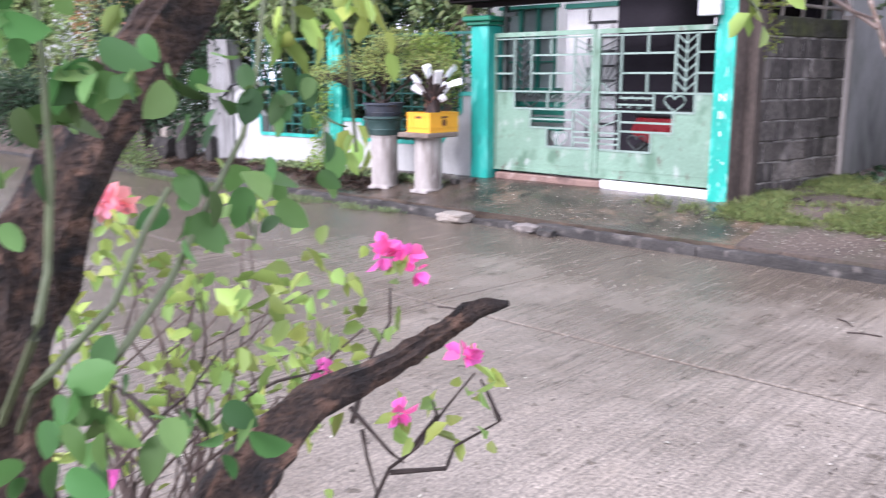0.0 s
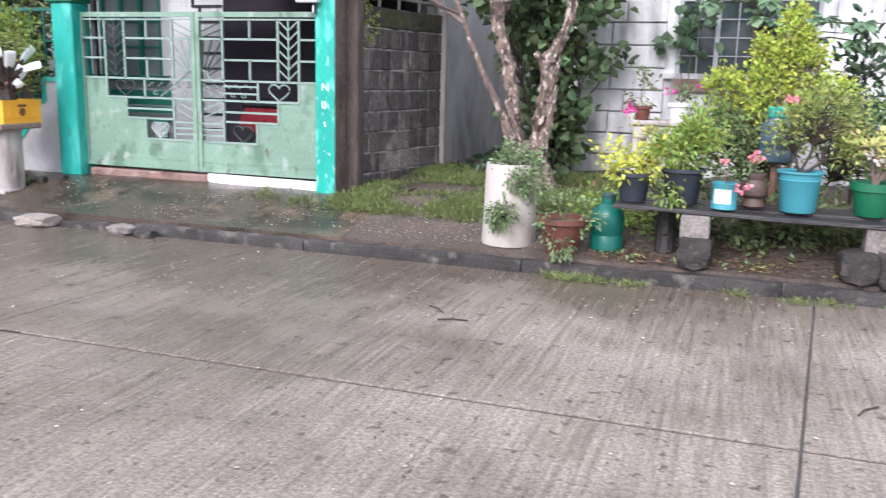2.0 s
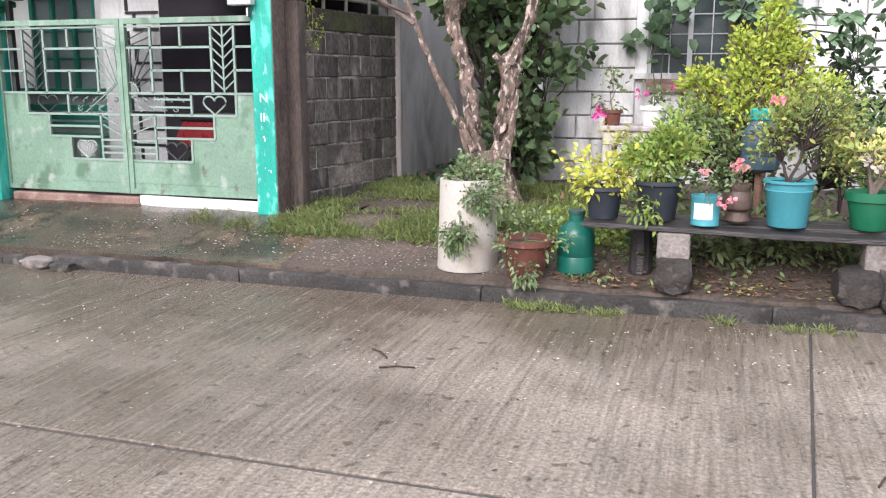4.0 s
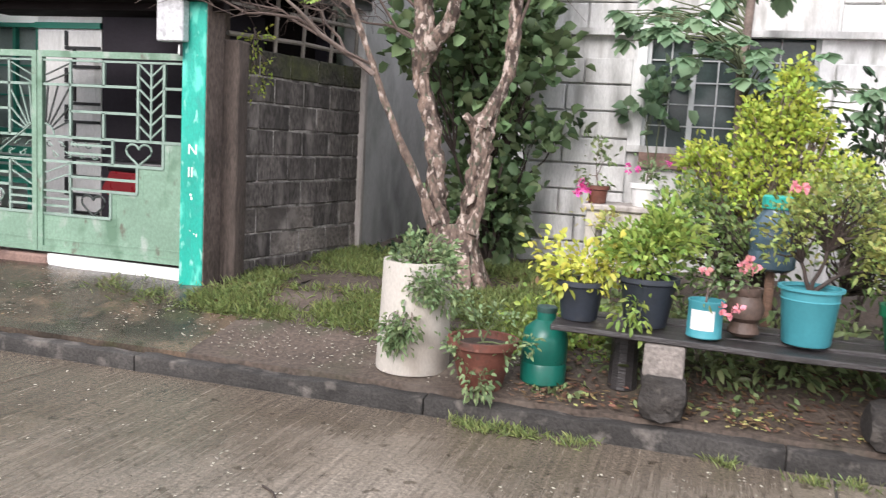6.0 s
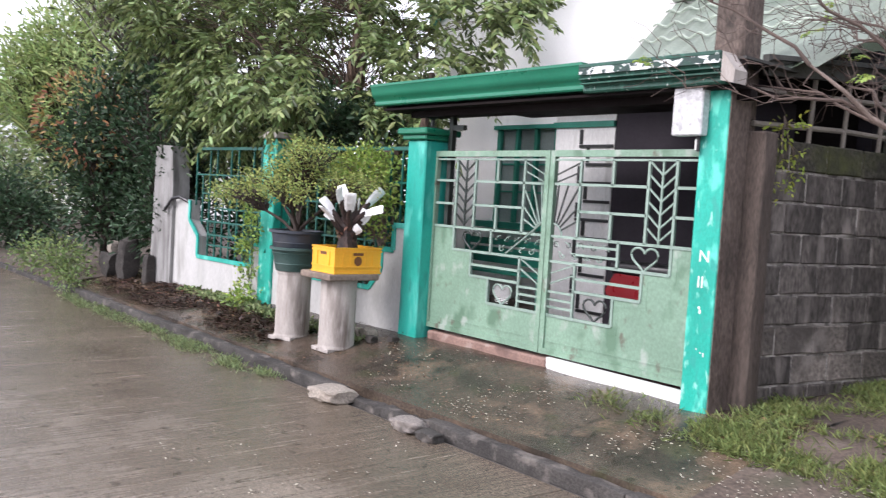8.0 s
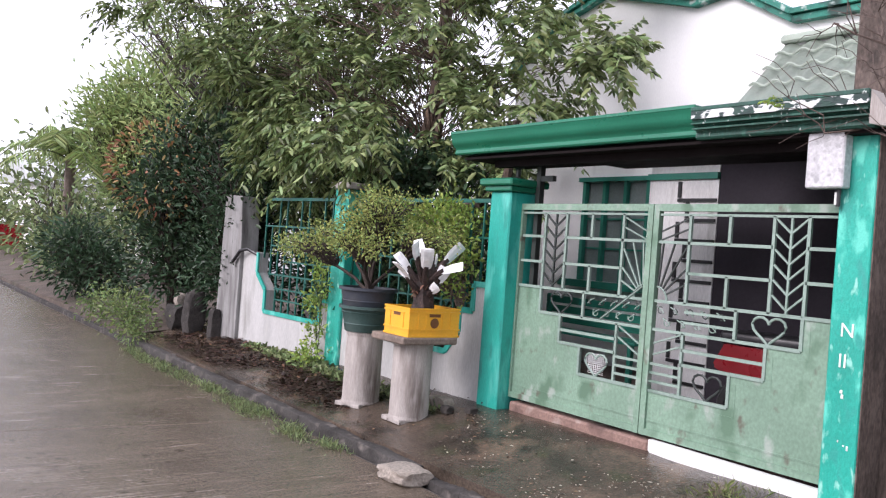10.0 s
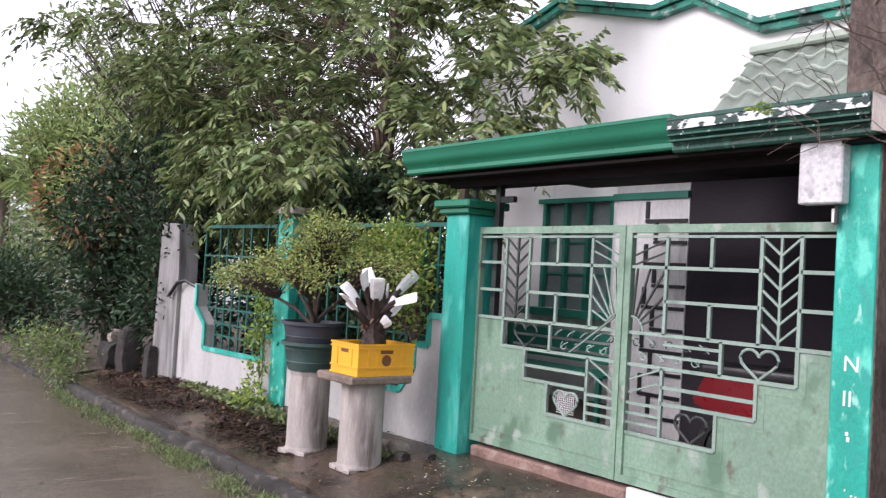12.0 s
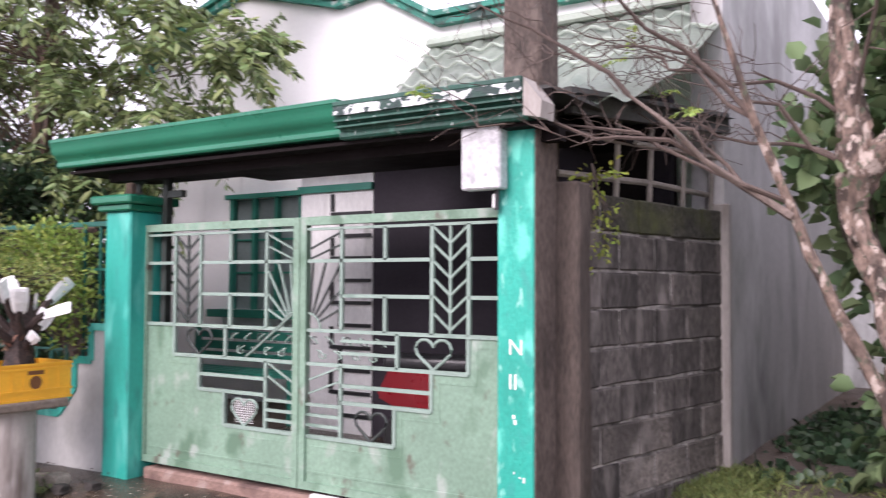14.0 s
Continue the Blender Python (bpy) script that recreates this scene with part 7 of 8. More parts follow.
street_bush((-18.7, 7.65, 0.1), "low spreading dark bush further down the street", [((0, 0, 0.85), (1.3, 0.65, 0.8), 2300, 0.15, 0.3), ((0.9, 0.2, 0.6), (1.0, 0.6, 0.6), 1100, 0.15, 0.3)], L_DARK)
street_bush((-24, 8.8, 0.0), "rounded green bush down the street", [((0, 0, 1.2), (2.4, 1.3, 1.4), 1800, 0.18, 0.4)], L_TREE)
street_bush((-33, 9.8, 0.0), "far green trees beyond the bushes", [((0, 0, 2.2), (4, 2, 2.4), 1700, 0.3, 0.45)], L_TREE, category="tree", name="far_tree")
street_bush((-46, 7.5, 0.0), "far green trees at the street's end", [((0, 0, 2.4), (4, 4, 2.2), 1500, 0.4, 0.45), ((2, -4, 2.2), (3, 3, 2.0), 1000, 0.4, 0.45)], L_TREE, category="tree", name="far_tree")
street_bush((-18.5, 10.4, 0.2), "tall feathery light green tree down the street",
            [((0, 0, 1.7), (1.9, 1.2, 1.2), 1800, 0.17, 0.22), ((0, 0, 3.0), (1.7, 1.3, 1.4), 2300, 0.17, 0.22), ((0.4, 0, 4.6), (1.9, 1.4, 1.3), 2600, 0.17, 0.22), ((-1.6, -0.3, 3.6), (1.2, 1.1, 1.3), 1500, 0.17, 0.22)], L_FEATHER, category="tree", name="street_tree")
street_bush((-13.6, 10.6, 0.2), "tall tree with sparse arching sprays", [((0.2, 0, 4.8), (1.7, 1.2, 1.4), 1500, 0.13, 0.34), ((-1.2, 0, 5.6), (1.6, 1.2, 0.9), 500, 0.13, 0.34), ((0, 0, 3.2), (1.5, 1.0, 1.0), 1200, 0.12, 0.34), ((-3.0, -0.8, 4.9), (1.6, 1.0, 0.8), 450, 0.13, 0.34), ((-2.2, -0.6, 6.3), (1.8, 1.0, 0.8), 450, 0.13, 0.34), ((-1.4, -2.9, 4.7), (1.5, 0.7, 0.5), 330, 0.13, 0.34), ((-3.4, -2.2, 5.3), (1.5, 0.8, 0.5), 300, 0.13, 0.34), ((-0.4, -2.6, 5.6), (1.4, 0.8, 0.5), 330, 0.13, 0.34)], L_TREE, category="tree", name="street_tree")


street_bush((-24.0, 10.2, 0.0), "tall light green tree beyond the feathery one", [((0, -0.2, 3.4), (1.6, 1.0, 1.3), 3200, 0.22, 0.24), ((0.3, -0.2, 4.9), (1.5, 0.9, 0.9), 2600, 0.22, 0.24), ((-0.3, -0.9, 4.2), (1.3, 0.7, 1.1), 1800, 0.22, 0.24), ((0.8, 0.5, 5.9), (1.3, 0.9, 0.8), 1200, 0.22, 0.24), ((1.0, 0.6, 2.2), (1.6, 1.2, 1.2), 1200, 0.2, 0.25)], L_FEATHER, category="tree", name="street_tree")
street_bush((-28.5, 12.0, 0.0), "dense green tree down the street", [((0, 0, 2.4), (2.6, 1.8, 2.2), 2200, 0.22, 0.4)], L_TREE, category="tree", name="street_tree")


def palm(at):
    p = thing("palm_tree", at, "slender palm with arching feather fronds", "palm")
    bm = B()
    tube(bm, [(0, 0, 0), (0.1, 0, 1.5), (0.05, 0, 3.3)], [0.18, 0.15, 0.13], 10, 0.1)
    part("trunk", bm, M_TWIG, p, smooth=True)
    for k in range(15):
        a = k * 2.399
        el = rng.uniform(0.35, 1.35)
        s = np.linspace(0, 1, 16)
        d = np.array((math.cos(a) * math.cos(el), math.sin(a) * math.cos(el), math.sin(el)))
        pts = np.array((0.05, 0, 3.2)) + d * (s * 2.3)[:, None]
        pts[:, 2] -= s ** 2.2 * 1.5
        bm = B()
        tube(bm, list(pts), [0.025 * (1 - 0.8 * q) for q in s], 5)
        f = part("frond", bm, M_TWIGGREEN, p)
        side = unit(np.cross(d, (0, 0, 1.0)))
        q = np.repeat(pts[2:], 2, axis=0)
        sg = np.tile([1, -1], len(pts) - 2)[:, None]
        part("leaflet", leaf_mesh("leaflet", np.concatenate([q, q + d * 0.07]), np.concatenate([side * sg + d * 0.5 - np.array((0, 0, 0.9))] * 2), 0.5, 0.09, L_FEATHER), L_FEATHER, f)["kind"] = "stuff"


palm((-25.5, 8.75, 0.0))


def far_house(at, w, d, h, label, roof):
    p = thing("far_house", at, label, "house")
    part("wall", box(B(), -w / 2, w / 2, -d / 2, d / 2, 0, h), M_WHITE, p)
    bm = B()
    prism(bm, [(-w / 2 - 0.4, h), (w / 2 + 0.4, h), (w / 2 + 0.2, h + 0.25), (0, h + 1.2), (-w / 2 - 0.2, h + 0.25)], -d / 2 - 0.4, d / 2 + 0.4)
    part("roof", bm, roof, p)
    for x in (-w / 4, w / 4):
        wn_ = part("window", box(B(), x - 0.5, x + 0.5, -d / 2 - 0.03, -d / 2 + 0.02, 1.1, 2.1), M_SASHGREY, p)
        part("pane", box(B(), x - 0.42, x + 0.42, -d / 2 - 0.04, -d / 2 - 0.031, 1.18, 2.02), M_GLASS, wn_)
    wn_ = part("window", box(B(), w / 2 - 0.02, w / 2 + 0.03, -0.5, 0.5, 1.1, 2.1), M_SASHGREY, p)
    part("pane", box(B(), w / 2 + 0.031, w / 2 + 0.04, -0.42, 0.42, 1.18, 2.02), M_GLASS, wn_)


far_house((-30, 14.5, 0), 7, 5, 4.2, "distant white house with a grey sheet roof", M_SASHGREY)
far_house((-40, 12.5, 0), 6, 5, 3.0, "far white house at the street's end", M_SASHGREY)
g = thing("far_gate", (-38, 8.6, 0), "distant dull red steel gate", "gate")
for k in range(2):
    part("leaf", box(B(), -0.03, 0.03, -1.2 + k * 1.22, -0.02 + k * 1.22, 0.1, 1.3), M_RED, g)

# rocks and small things on the verge
lump("boulder", (-12.6, 7.8, 0.17), (0.25, 0.24, 0.6), M_STONE, "dark upright boulder under the shrub", seed=8)
lump("boulder", (-13.25, 7.85, 0.17), (0.42, 0.34, 0.36), M_STONE, "dark rounded boulder under the shrub", seed=9)
lump("boulder", (-11.95, 7.85, 0.19), (0.14, 0.12, 0.42), M_STONE, "narrow dark stone standing by the fence", seed=10)
lump("pale_stone", (-13.2, 7.8, 0.525), (0.15, 0.13, 0.17), M_RUBBLE, "pale round stone lying on the boulders", seed=11)
foliage_thing("verge_weeds", (-13.9, 7.3, 0.12), "light green weeds spilling over the kerb", "weeds", [((0, 0, 0.2), (0.9, 0.35, 0.3), 900, 0.07, 0.4), ((1.0, -0.2, 0.08), (0.5, 0.2, 0.14), 300, 0.06, 0.4), ((-1.4, 0, 0.25), (0.9, 0.4, 0.3), 600, 0.08, 0.4)], L_MID, M_TWIGGREEN, None, 0.006)


# ---- near side: bougainvillea beside the camera's start ----
def round_leaves(name, at, way, size, wide, material):
    """Broad ovate leaves with a raised rim, sixteen triangles each."""
    at, way = np.asarray(at, float), unit(np.asarray(way, float))
    n = len(at)
    side = unit(np.cross(way, rng.normal(size=(n, 3))))
    up = np.cross(side, way)
    verts, faces = [], []
    rim = [(0.0, 0.0), (0.05, 0.26), (0.2, 0.44), (0.42, 0.5), (0.66, 0.42), (0.86, 0.23), (1.0, 0.0)]
    ring = rim + [(u, -v) for u, v in reversed(rim[1:-1])]
    for k in range(n):
        b = len(verts)
        s, w = size[k], size[k] * wide
        verts.append(at[k] + way[k] * s * 0.5)
        for u, v in ring:
            verts.append(at[k] + way[k] * s * u + side[k] * w * v + up[k] * (s * 0.1 * (abs(v) * 2) ** 1.5 - s * 0.12 * u * u))
        m = len(ring)
        faces += [(b, b + 1 + i, b + 1 + (i + 1) % m) for i in range(m)]
    me = bpy.data.meshes.new(name)
    me.from_pydata([tuple(v) for v in verts], [], faces)
    me.polygons.foreach_set("use_smooth", [True] * len(me.polygons))
    me.materials.append(material)
    return me


def near_bush():
    p = thing("near_bougainvillea", (-0.70, 0.524, 0.10), "old bougainvillea with cut dark trunk, vine leaves and pink flowers", "shrub")
    o = np.array((-0.62, 0.55, -0.15))

    def W(*pts):
        return [np.array(q) - o for q in pts]

    def finer(pts, rad):
        out, rr = [], []
        for k in range(len(pts) - 1):
            for q in range(5):
                out.append(pts[k] + (pts[k + 1] - pts[k]) * q / 5)
                rr.append((rad[k] + (rad[k + 1] - rad[k]) * q / 5) * (1 + 0.22 * noise.noise(Vector((k * 5 + q, 2.2, 0)) * 0.43)))
        return out + [pts[-1]], rr + [rad[-1]]

    def G(*pts):
        return [np.array(q) - np.array((-0.70, 0.524, 0.10)) for q in pts]

    bm = B()
    tube(bm, *finer(G((-0.72, 0.5, 0.02), (-0.68, 0.47, 0.5), (-0.62, 0.42, 0.95), (-0.59, 0.385, 1.182), (-0.59, 0.40, 1.289), (-0.595, 0.429, 1.378), (-0.595, 0.484, 1.471), (-0.59, 0.542, 1.55), (-0.58, 0.592, 1.618), (-0.56, 0.65, 1.71), (-0.52, 0.72, 1.85)), [0.062, 0.052, 0.044, 0.036, 0.033, 0.03, 0.0285, 0.027, 0.0255, 0.024, 0.022]), 16, 0.7)
    part("trunk", bm, M_BARKNEAR, p, smooth=True)
    bm = B()
    tube(bm, *finer(G((-0.66, 0.46, 0.62), (-0.52, 0.47, 0.98), (-0.463, 0.5, 1.13), (-0.463, 0.53, 1.168), (-0.466, 0.556, 1.186), (-0.468, 0.587, 1.205), (-0.462, 0.631, 1.231), (-0.446, 0.674, 1.245), (-0.433, 0.709, 1.257), (-0.422, 0.735, 1.271), (-0.41, 0.759, 1.284), (-0.399, 0.781, 1.298), (-0.388, 0.8, 1.305), (-0.375, 0.817, 1.307)), [0.046, 0.036, 0.029, 0.026, 0.0245, 0.022, 0.018, 0.0145, 0.0125, 0.011, 0.0095, 0.0125, 0.0095, 0.003]), 14, 0.9)
    part("cut_branch", bm, M_BARKNEAR, p, "dark cut branch stub", smooth=True)
    dark = [[(-0.6, 0.62, 1.0), (-0.617, 0.639, 1.154), (-0.619, 0.66, 1.187), (-0.604, 0.689, 1.2), (-0.574, 0.734, 1.209)], [(-0.56, 0.6, 0.8), (-0.498, 0.735, 1.07), (-0.495, 0.758, 1.105), (-0.479, 0.788, 1.126), (-0.467, 0.823, 1.167), (-0.452, 0.854, 1.203)], [(-0.495, 0.758, 1.10), (-0.449, 0.802, 1.104), (-0.449, 0.816, 1.126), (-0.417, 0.858, 1.153)], [(-0.56, 0.76, 1.14), (-0.577, 0.811, 1.21), (-0.57, 0.834, 1.245), (-0.578, 0.842, 1.285)],
            [(-0.515, 0.736, 1.153), (-0.502, 0.731, 1.125), (-0.49, 0.735, 1.08)], [(-0.531, 0.733, 1.176), (-0.487, 0.751, 1.13), (-0.486, 0.772, 1.11)], [(-0.66, 0.5, 1.1), (-0.654, 0.522, 1.229), (-0.623, 0.553, 1.192), (-0.615, 0.582, 1.211), (-0.608, 0.621, 1.252)], [(-0.643, 0.534, 1.217), (-0.595, 0.548, 1.177), (-0.545, 0.541, 1.147)], [(-0.49, 0.79, 1.12), (-0.47, 0.81, 1.16), (-0.468, 0.80, 1.18)], [(-0.417, 0.858, 1.153), (-0.425, 0.85, 1.18), (-0.44, 0.85, 1.2)]]
    for pts in dark:
        bm = B()
        tube(bm, *finer(G(*pts), [0.0031 * (1 - 0.6 * k / (len(pts) - 1)) for k in range(len(pts))]), 6, 0.3)
        part("dark_twig", bm, M_TWIGDARK, p, smooth=True)
    for pts in ([(-0.55, 0.39, 1.25), (-0.392, 0.345, 1.339), (-0.384, 0.398, 1.387), (-0.391, 0.43, 1.436), (-0.403, 0.455, 1.458)], [(-0.5, 0.4, 1.25), (-0.376, 0.391, 1.35), (-0.386, 0.441, 1.394), (-0.399, 0.474, 1.429), (-0.419, 0.531, 1.492), (-0.429, 0.554, 1.544), (-0.437, 0.571, 1.607), (-0.5, 0.6, 1.7)], [(-0.5, 0.36, 1.28), (-0.382, 0.344, 1.376), (-0.387, 0.358, 1.416), (-0.393, 0.368, 1.479), (-0.395, 0.37, 1.549), (-0.393, 0.368, 1.596), (-0.45, 0.42, 1.75)]):
        bm = B()
        tube(bm, *finer(G(*pts), [0.0031 - 0.00018 * k for k in range(len(pts))]), 7, 0.15)
        part("green_stem", bm, M_TWIGGREEN, p, smooth=True)
    # fine twigs and pale leaves behind
    bm = B()
    a, w = [], []
    c = in_blob(40, (-0.66, 0.68, 0.95), (0.26, 0.2, 0.2), 0.2)
    for e in c:
        s = np.array((-0.62, 0.6, 0.65)) + rng.normal(size=3) * 0.05
        limb(bm, s - o, e - o, 0.003, 0.0012, 0.08, 5, 5, 0.12)
        q = e + rng.normal(size=(10, 3)) * 0.028
        a.append(q - o)
        w.append(rng.normal(size=(10, 3)) + np.array((0, 0, 0.2)))
    part("fine_twig", bm, M_TWIGMID, p, smooth=True)["kind"] = "stuff"
    a, w = np.concatenate(a), np.concatenate(w)
    part("pale_foliage", leaf_mesh("pale_foliage", a, w, 0.029 * rng.uniform(0.6, 1.2, len(a)), 0.6, L_LIME, flat=0.8), L_LIME, p)
    # broad vine leaves close by
    hubs = np.array(G((-0.396, 0.367, 1.566), (-0.391, 0.38, 1.546), (-0.381, 0.401, 1.546), (-0.411, 0.383, 1.514), (-0.4, 0.35, 1.48), (-0.401, 0.469, 1.539), (-0.399, 0.49, 1.519), (-0.405, 0.518, 1.531), (-0.409, 0.58, 1.526), (-0.411, 0.576, 1.508), (-0.408, 0.608, 1.469), (-0.41, 0.532, 1.434), (-0.401, 0.474, 1.439),
                      (-0.406, 0.471, 1.458), (-0.36, 0.371, 1.344), (-0.326, 0.42, 1.323), (-0.327, 0.405, 1.308), (-0.326, 0.443, 1.3), (-0.361, 0.328, 1.304), (-0.361, 0.352, 1.326), (-0.369, 0.372, 1.31), (-0.407, 0.506, 1.455), (-0.394, 0.419, 1.535), (-0.382, 0.348, 1.568)))
    q = np.repeat(hubs, 5, axis=0) + rng.normal(size=(len(hubs) * 5, 3)) * np.array((0.012, 0.016, 0.014))
    w = rng.normal(size=q.shape) * 0.6 + np.array((0.15, 0.1, -0.75))
    part("vine_foliage", round_leaves("vine_foliage", q, w, 0.031 * rng.uniform(0.6, 1.2, len(q)), 0.66, L_FRESH), L_FRESH, p)
    # leaves round the flowers and twig ends
    hubs = np.array(G((-0.452, 0.854, 1.2), (-0.467, 0.823, 1.16), (-0.578, 0.842, 1.3), (-0.43, 0.85, 1.15), (-0.44, 0.542, 1.333), (-0.43, 0.56, 1.32), (-0.56, 0.7, 1.28), (-0.50, 0.77, 1.15), (-0.52, 0.66, 1.26), (-0.534, 0.679, 1.346), (-0.58, 0.75, 1.33)))
    q = np.repeat(hubs, 6, axis=0) + rng.normal(size=(len(hubs) * 6, 3)) * 0.018
    part("fresh_foliage", leaf_mesh("fresh_foliage", q, rng.normal(size=q.shape), 0.03 * rng.uniform(0.7, 1.2, len(q)), 0.6, L_LIME), L_LIME, p)
    flower_heads(p, np.array(G((-0.591, 0.841, 1.322), (-0.588, 0.846, 1.335), (-0.568, 0.863, 1.321), (-0.559, 0.867, 1.304), (-0.467, 0.851, 1.222), (-0.575, 0.73, 1.206), (-0.492, 0.77, 1.168), (-0.544, 0.452, 1.176))), L_PINK, 0.018, "magenta flowers", 10)
    flower_heads(p, np.array(G((-0.827, 0.606, 1.396), (-0.815, 0.617, 1.392), (-0.838, 0.598, 1.4))), L_SALMON, 0.026, "pale salmon flowers", 11, "pale_blossom")
    # hanging sprays over the view
    tips = np.array(G((-0.427, 0.68, 1.6), (-0.44, 0.664, 1.61), (-0.478, 0.619, 1.59), (-0.474, 0.627, 1.575), (-0.233, 1.054, 1.605), (-0.637, 0.554, 1.61), (-0.586, 0.799, 1.452)))
    for t in tips:
        bm = B()
        limb(bm, G((-0.52, 0.69, 1.82))[0], t, 0.004, 0.002, 0.15, 5, 6, 0.02)
        part("hanging_stem", bm, M_TWIGGREEN, p, smooth=True)
    q = np.repeat(tips, 6, axis=0) + rng.normal(size=(len(tips) * 6, 3)) * 0.016
    part("hanging_foliage", leaf_mesh("hanging_foliage", q, rng.normal(size=q.shape) * 0.5 + np.array((0, 0, -0.8)), 0.033 * rng.uniform(0.7, 1.2, len(q)), 0.6, L_LIME), L_LIME, p)


near_bush()


# ---- grass, petals and litter ----
def blades(name, n, where, size, material, label, lean=0.45, wide=0.09, category="grass"):
    xy = where(n)
    at = np.array([(x, y, ground_z(x, y) - 0.004 if y > 7.19 else 0.0) for x, y in xy])
    way = rng.normal(size=(len(at), 3)) * lean + np.array((0, 0, 1.0))
    me = leaf_mesh(name, at, way, size * rng.uniform(0.5, 1.3, len(at)), wide, material, 0.1, 0.25)
    return tagged(new(name, me), label, category, "", "stuff")


def patch(x0, x1, y0, y1, bias=0.0, fade=0.35):
    def f(n):
        q = np.column_stack([rng.uniform(x0, x1, n * 4), rng.uniform(y0, y1, n * 4)])
        k = np.array([noise.noise(Vector((x * 1.6, y * 1.6, 3.3))) + 0.35 * noise.noise(Vector((x * 5, y * 5, 1))) for x, y in q])
        edge = np.minimum(np.minimum(q[:, 0] - x0, x1 - q[:, 0]) / fade, np.minimum(q[:, 1] - y0, y1 - q[:, 1]) / (fade * 0.5))
        q = q[(k + rng.normal(size=len(k)) * 0.22 > bias + 0.12) & (rng.random(len(k)) < edge)]
        return q[:n]
    return f


def tufts(x0, x1, y0, y1, count, spread=0.05):
    def f(n):
        c = np.column_stack([rng.uniform(x0, x1, count), rng.uniform(y0, y1, count)])
        w = rng.uniform(0.2, 1, count) ** 2
        q = c[rng.choice(count, n, p=w / w.sum())] + rng.normal(size=(n, 2)) * (spread, spread * 0.5)
        return q[(q[:, 1] < 7.04) | (q[:, 1] > 7.2)]
    return f


blades("yard_grass", 26000, patch(-3.5, -0.8, 7.75, 10.6, bias=0.02, fade=0.5), 0.10, L_GRASS, "short green grass on the yard's edge", 0.55, 0.055)
blades("pillar_grass", 6500, patch(-4.35, -2.0, 7.8, 8.3, bias=0.0, fade=0.6), 0.08, L_GRASS, "grass creeping along the gate pillar", 0.55, 0.055)
blades("passage_weeds", 2600, patch(-3.1, -1.7, 10.2, 14.5, bias=-0.1), 0.10, L_DARK, "low dark weeds in the passage", 0.9, 0.6, "weeds")
blades("kerb_grass", 3400, tufts(-12.5, -6.4, 6.82, 7.03, 75, 0.1), 0.075, L_TREE, "grass growing in the gutter joint")
blades("kerb_grass", 520, tufts(-1.15, -0.35, 6.9, 7.0, 14), 0.075, L_GRASS, "tufts of grass in the gutter")
blades("kerb_grass", 420, tufts(0.1, 1.9, 6.88, 7.0, 13), 0.07, L_GRASS, "sparse tufts of grass in the gutter")
blades("fence_weeds", 2900, patch(-11.0, -6.9, 7.82, 8.07, bias=0.05), 0.095, L_TREE, "weeds at the foot of the fence", 0.8, 0.4, "weeds")
blades("yard_weeds", 2600, patch(-0.9, 3.2, 7.25, 9.5, bias=0.1), 0.07, L_TREE, "small weeds scattered over the yard soil", 0.8, 0.4, "weeds")
blades("yard_clover", 3200, patch(-1.3, 0.0, 7.75, 9.2, bias=-0.1), 0.06, L_LIME, "light green clover round the tree", 0.8, 0.5, "weeds")


def scatter(name, n, where, size, material, label, wide=0.7, lift=0.004, category="litter"):
    xy = where(n)
    at = np.array([(x, y, (ground_z(x, y) + 0.012 if y > 7.2 else (0.12 if y > 7.06 else 0.0)) + lift) for x, y in xy])
    way = rng.normal(size=(len(at), 3))
    way[:, 2] = np.abs(way[:, 2]) * 0.12
    me = leaf_mesh(name, at, way, size * rng.uniform(0.5, 1.4, len(at)), wide, material, 0.06, 0.0, flat=8.0)
    return tagged(new(name, me), label, category, "", "stuff")


scatter("fallen_petals", 650, patch(-5.2, -0.6, 7.2, 7.95, bias=-0.15), 0.017, L_WHITEFL, "pale fallen petals on the pavement")
scatter("fallen_petals", 420, patch(-5.5, 1.0, 5.2, 7.0, bias=0.0), 0.016, L_WHITEFL, "pale petals scattered on the street")
scatter("fallen_petals", 120, patch(-4, 2.0, 1.2, 5.2, bias=0.0), 0.018, L_WHITEFL, "few pale petals on the street")
scatter("leaf_litter", 3000, patch(-0.9, 2.8, 7.18, 8.6, bias=-0.35, fade=0.1), 0.045, L_DRY, "brown dead leaves on the yard soil", 0.5)
scatter("leaf_litter", 2300, patch(-13.2, -7.6, 7.35, 8.1, bias=-0.15), 0.06, L_DRYDARK, "brown dead leaves along the fence", 0.5)
scatter("leaf_litter", 420, patch(-3.3, -1.6, 7.9, 8.9, bias=0.15), 0.05, L_DRY, "brown dead leaves in the grass", 0.5)
scatter("leaf_litter", 320, patch(-1.8, -0.4, 9.0, 10.4, bias=-0.2), 0.07, L_DRY, "heap of brown leaves behind the tree", 0.4)
scatter("street_debris", 420, patch(-5, 2.5, 1.2, 7.0, bias=-0.1), 0.021, M_TWIGDARK, "dark scraps of leaf on the wet street", 0.4)
for k, (x, y, tn) in enumerate(((-1.35, 5.55, 20), (-1.52, 5.75, -40), (-3.6, 4.3, 15), (0.9, 4.9, 60))):
    st = tagged(new("twig", finish("twig", tube(B(), [(-0.09, 0, 0.006), (0, 0.012, 0.008), (0.1, -0.01, 0.006)], 0.005, 5), M_TWIGDARK)), "small dark twig lying on the street", "twig")
    st.matrix_basis = pose(x, y, 0, 0, 0, tn)

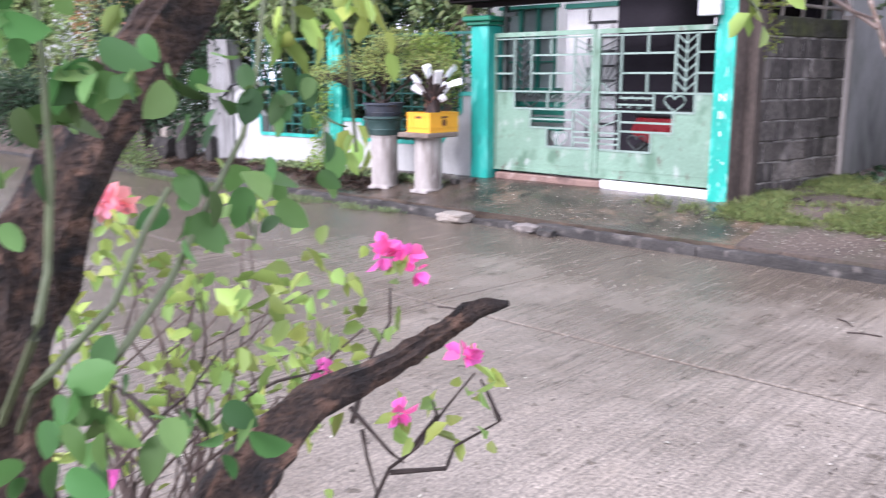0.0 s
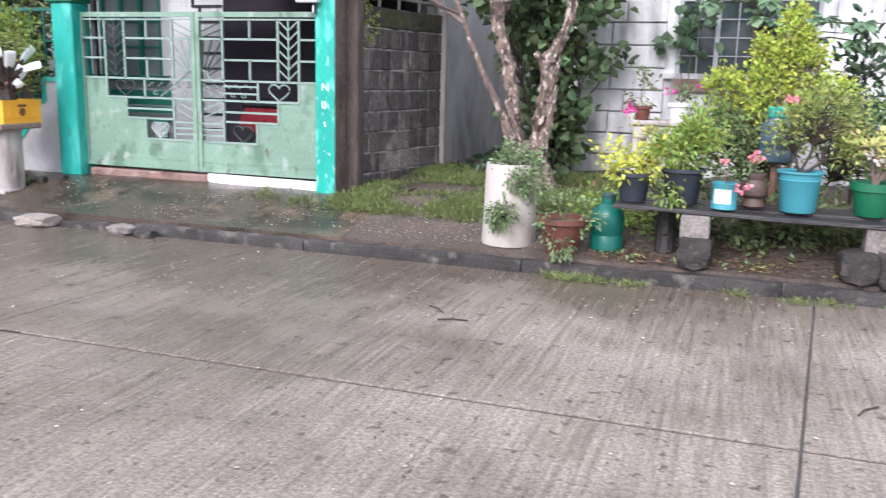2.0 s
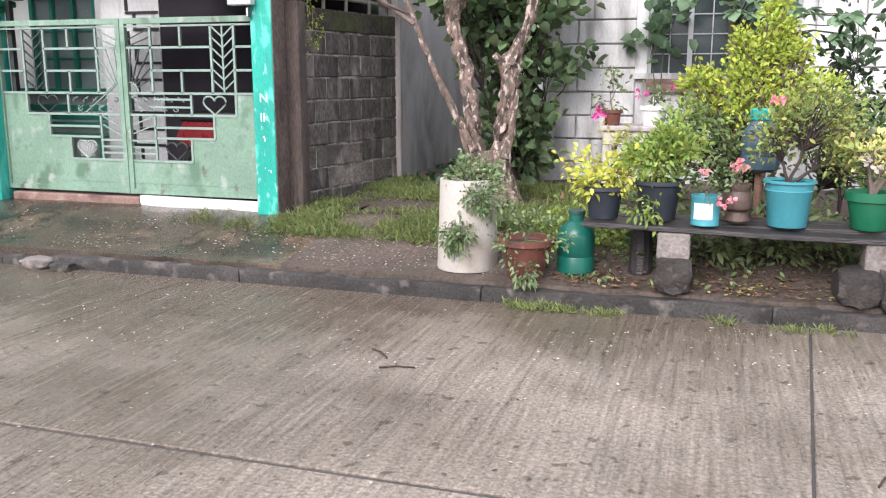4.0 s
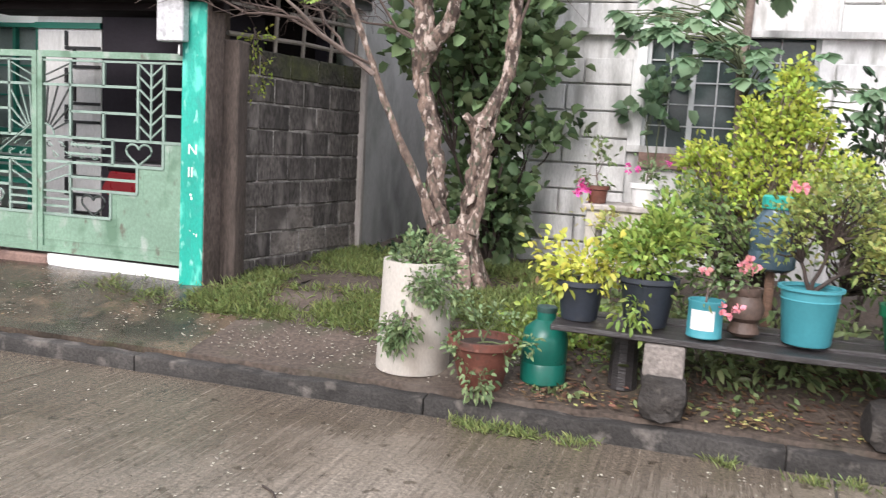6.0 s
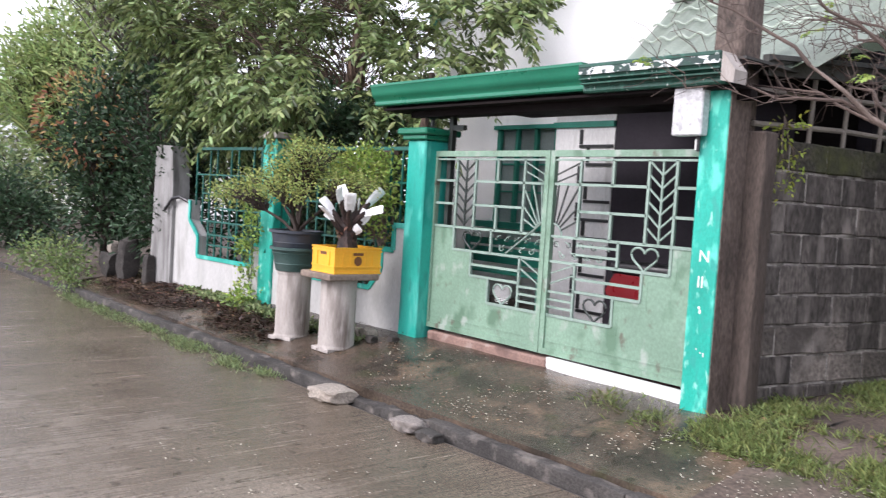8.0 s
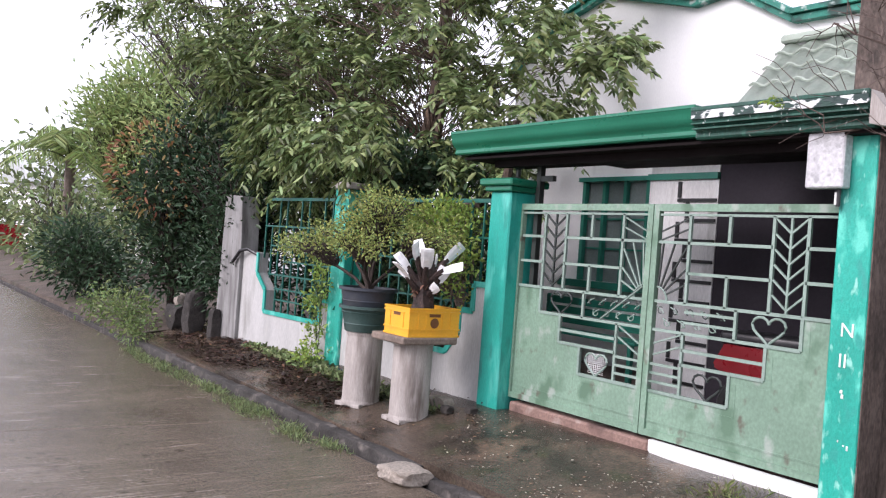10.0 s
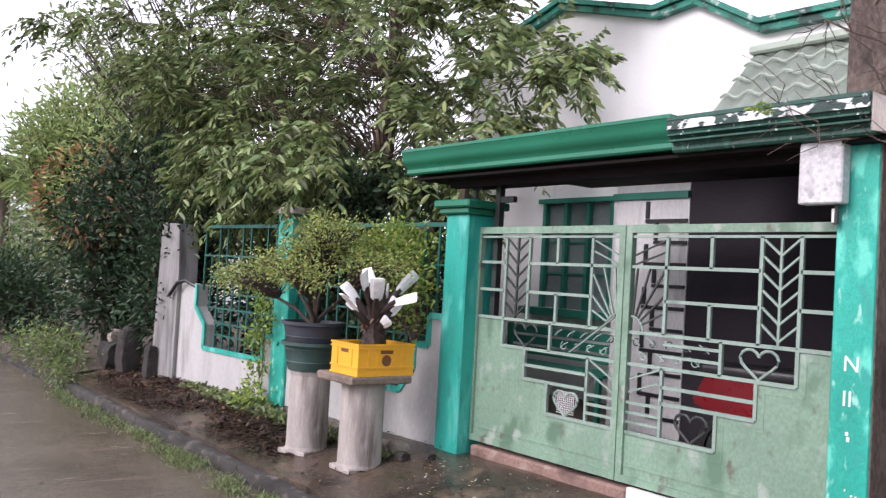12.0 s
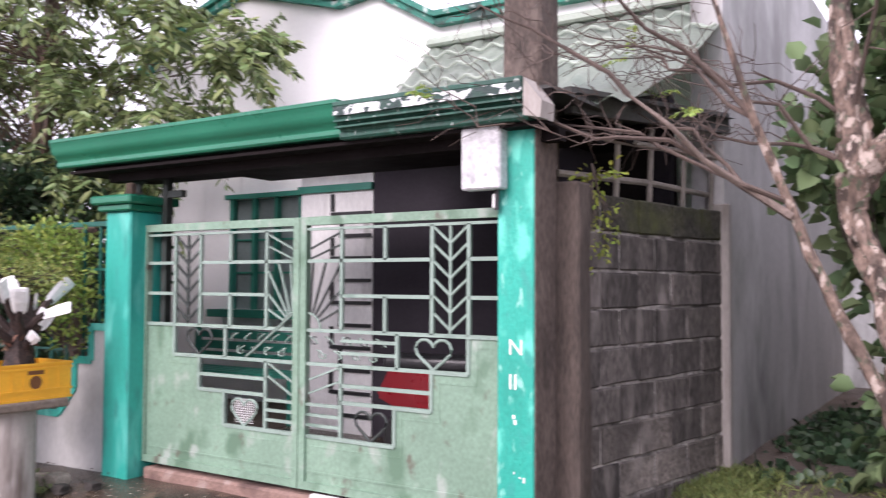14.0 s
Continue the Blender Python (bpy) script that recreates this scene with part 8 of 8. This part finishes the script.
scatter("leaf_litter", 420, patch(-13, -4.2, 7.2, 8.1, bias=-0.1), 0.03, L_DRY, "bits of dead leaf on the pavement", 0.4)
scatter("leaf_litter", 500, patch(-13.2, -8.6, 7.5, 8.1, bias=-0.15), 0.05, L_DRY, "brown dead leaves along the fence", 0.5)
scatter("leaf_litter", 2600, patch(-12.2, -7.4, 7.25, 8.0, bias=-0.05, fade=0.1), 0.045, L_DRYDARK, "dark wet leaf mould on the shaded pavement", 0.6)
scatter("leaf_litter", 900, patch(-9.5, -3.4, 7.2, 8.3, bias=-0.2, fade=0.1), 0.03, L_DRYDARK, "dark wet scraps of leaf on the pavement", 0.5)
scatter("leaf_litter", 150, patch(-6.6, -3.0, 7.25, 8.25, bias=-0.15, fade=0.2), 0.024, L_WHITEFL, "yellowed leaf scraps on the pavement", 0.5)
scatter("fallen_petals", 130, patch(-0.5, 1.6, 7.18, 7.5, bias=-0.2, fade=0.1), 0.03, L_CREAM, "yellowed leaves fallen behind the kerb")

# ---- concrete blocks of the bare wall ----
BLOCKS = {}
for ln in (0.385, 0.19, 0.3, 0.1):
    bm = B()
    box(bm, 0, 0.03, 0, ln, 0, 0.198, 0.01)
    bmesh.ops.subdivide_edges(bm, edges=[e for e in bm.edges if e.calc_length() > 0.12], cuts=2, use_grid_fill=True)
    for v in bm.verts:
        v.co += Vector((0.006 * noise.noise(v.co * 14), 0, 0.008 * noise.noise(v.co * 11 + Vector((5, 1, 2)))))
    BLOCKS[ln] = finish("block", bm, M_BLOCK)
    for kind_, m_ in (("moss", M_BLOCKMOSS), ("pale", M_BLOCKPALE)):
        BLOCKS[ln, kind_] = BLOCKS[ln].copy()
        BLOCKS[ln, kind_].materials.clear()
        BLOCKS[ln, kind_].materials.append(m_)
for row in range(9):
    y, z = 0.0, row * 0.213 - 0.12
    lens = (0.385, 0.385, 0.385, 0.385, 0.1) if row % 2 else (0.19, 0.385, 0.385, 0.385, 0.3)
    for ln in lens:
        kind_ = "moss" if row == 8 else ("pale" if row in (1, 2) and rng.random() < 0.6 else None)
        ob = part("block", BLOCKS[ln, kind_] if kind_ else BLOCKS[ln], M_BLOCK, bw)
        ob.location = (-0.016 + rng.uniform(-0.004, 0.004), y + 0.004, z + rng.uniform(-0.003, 0.003))
        ob.rotation_euler = (rng.uniform(-0.012, 0.012), 0, rng.uniform(-0.012, 0.012))
        y += ln + 0.012
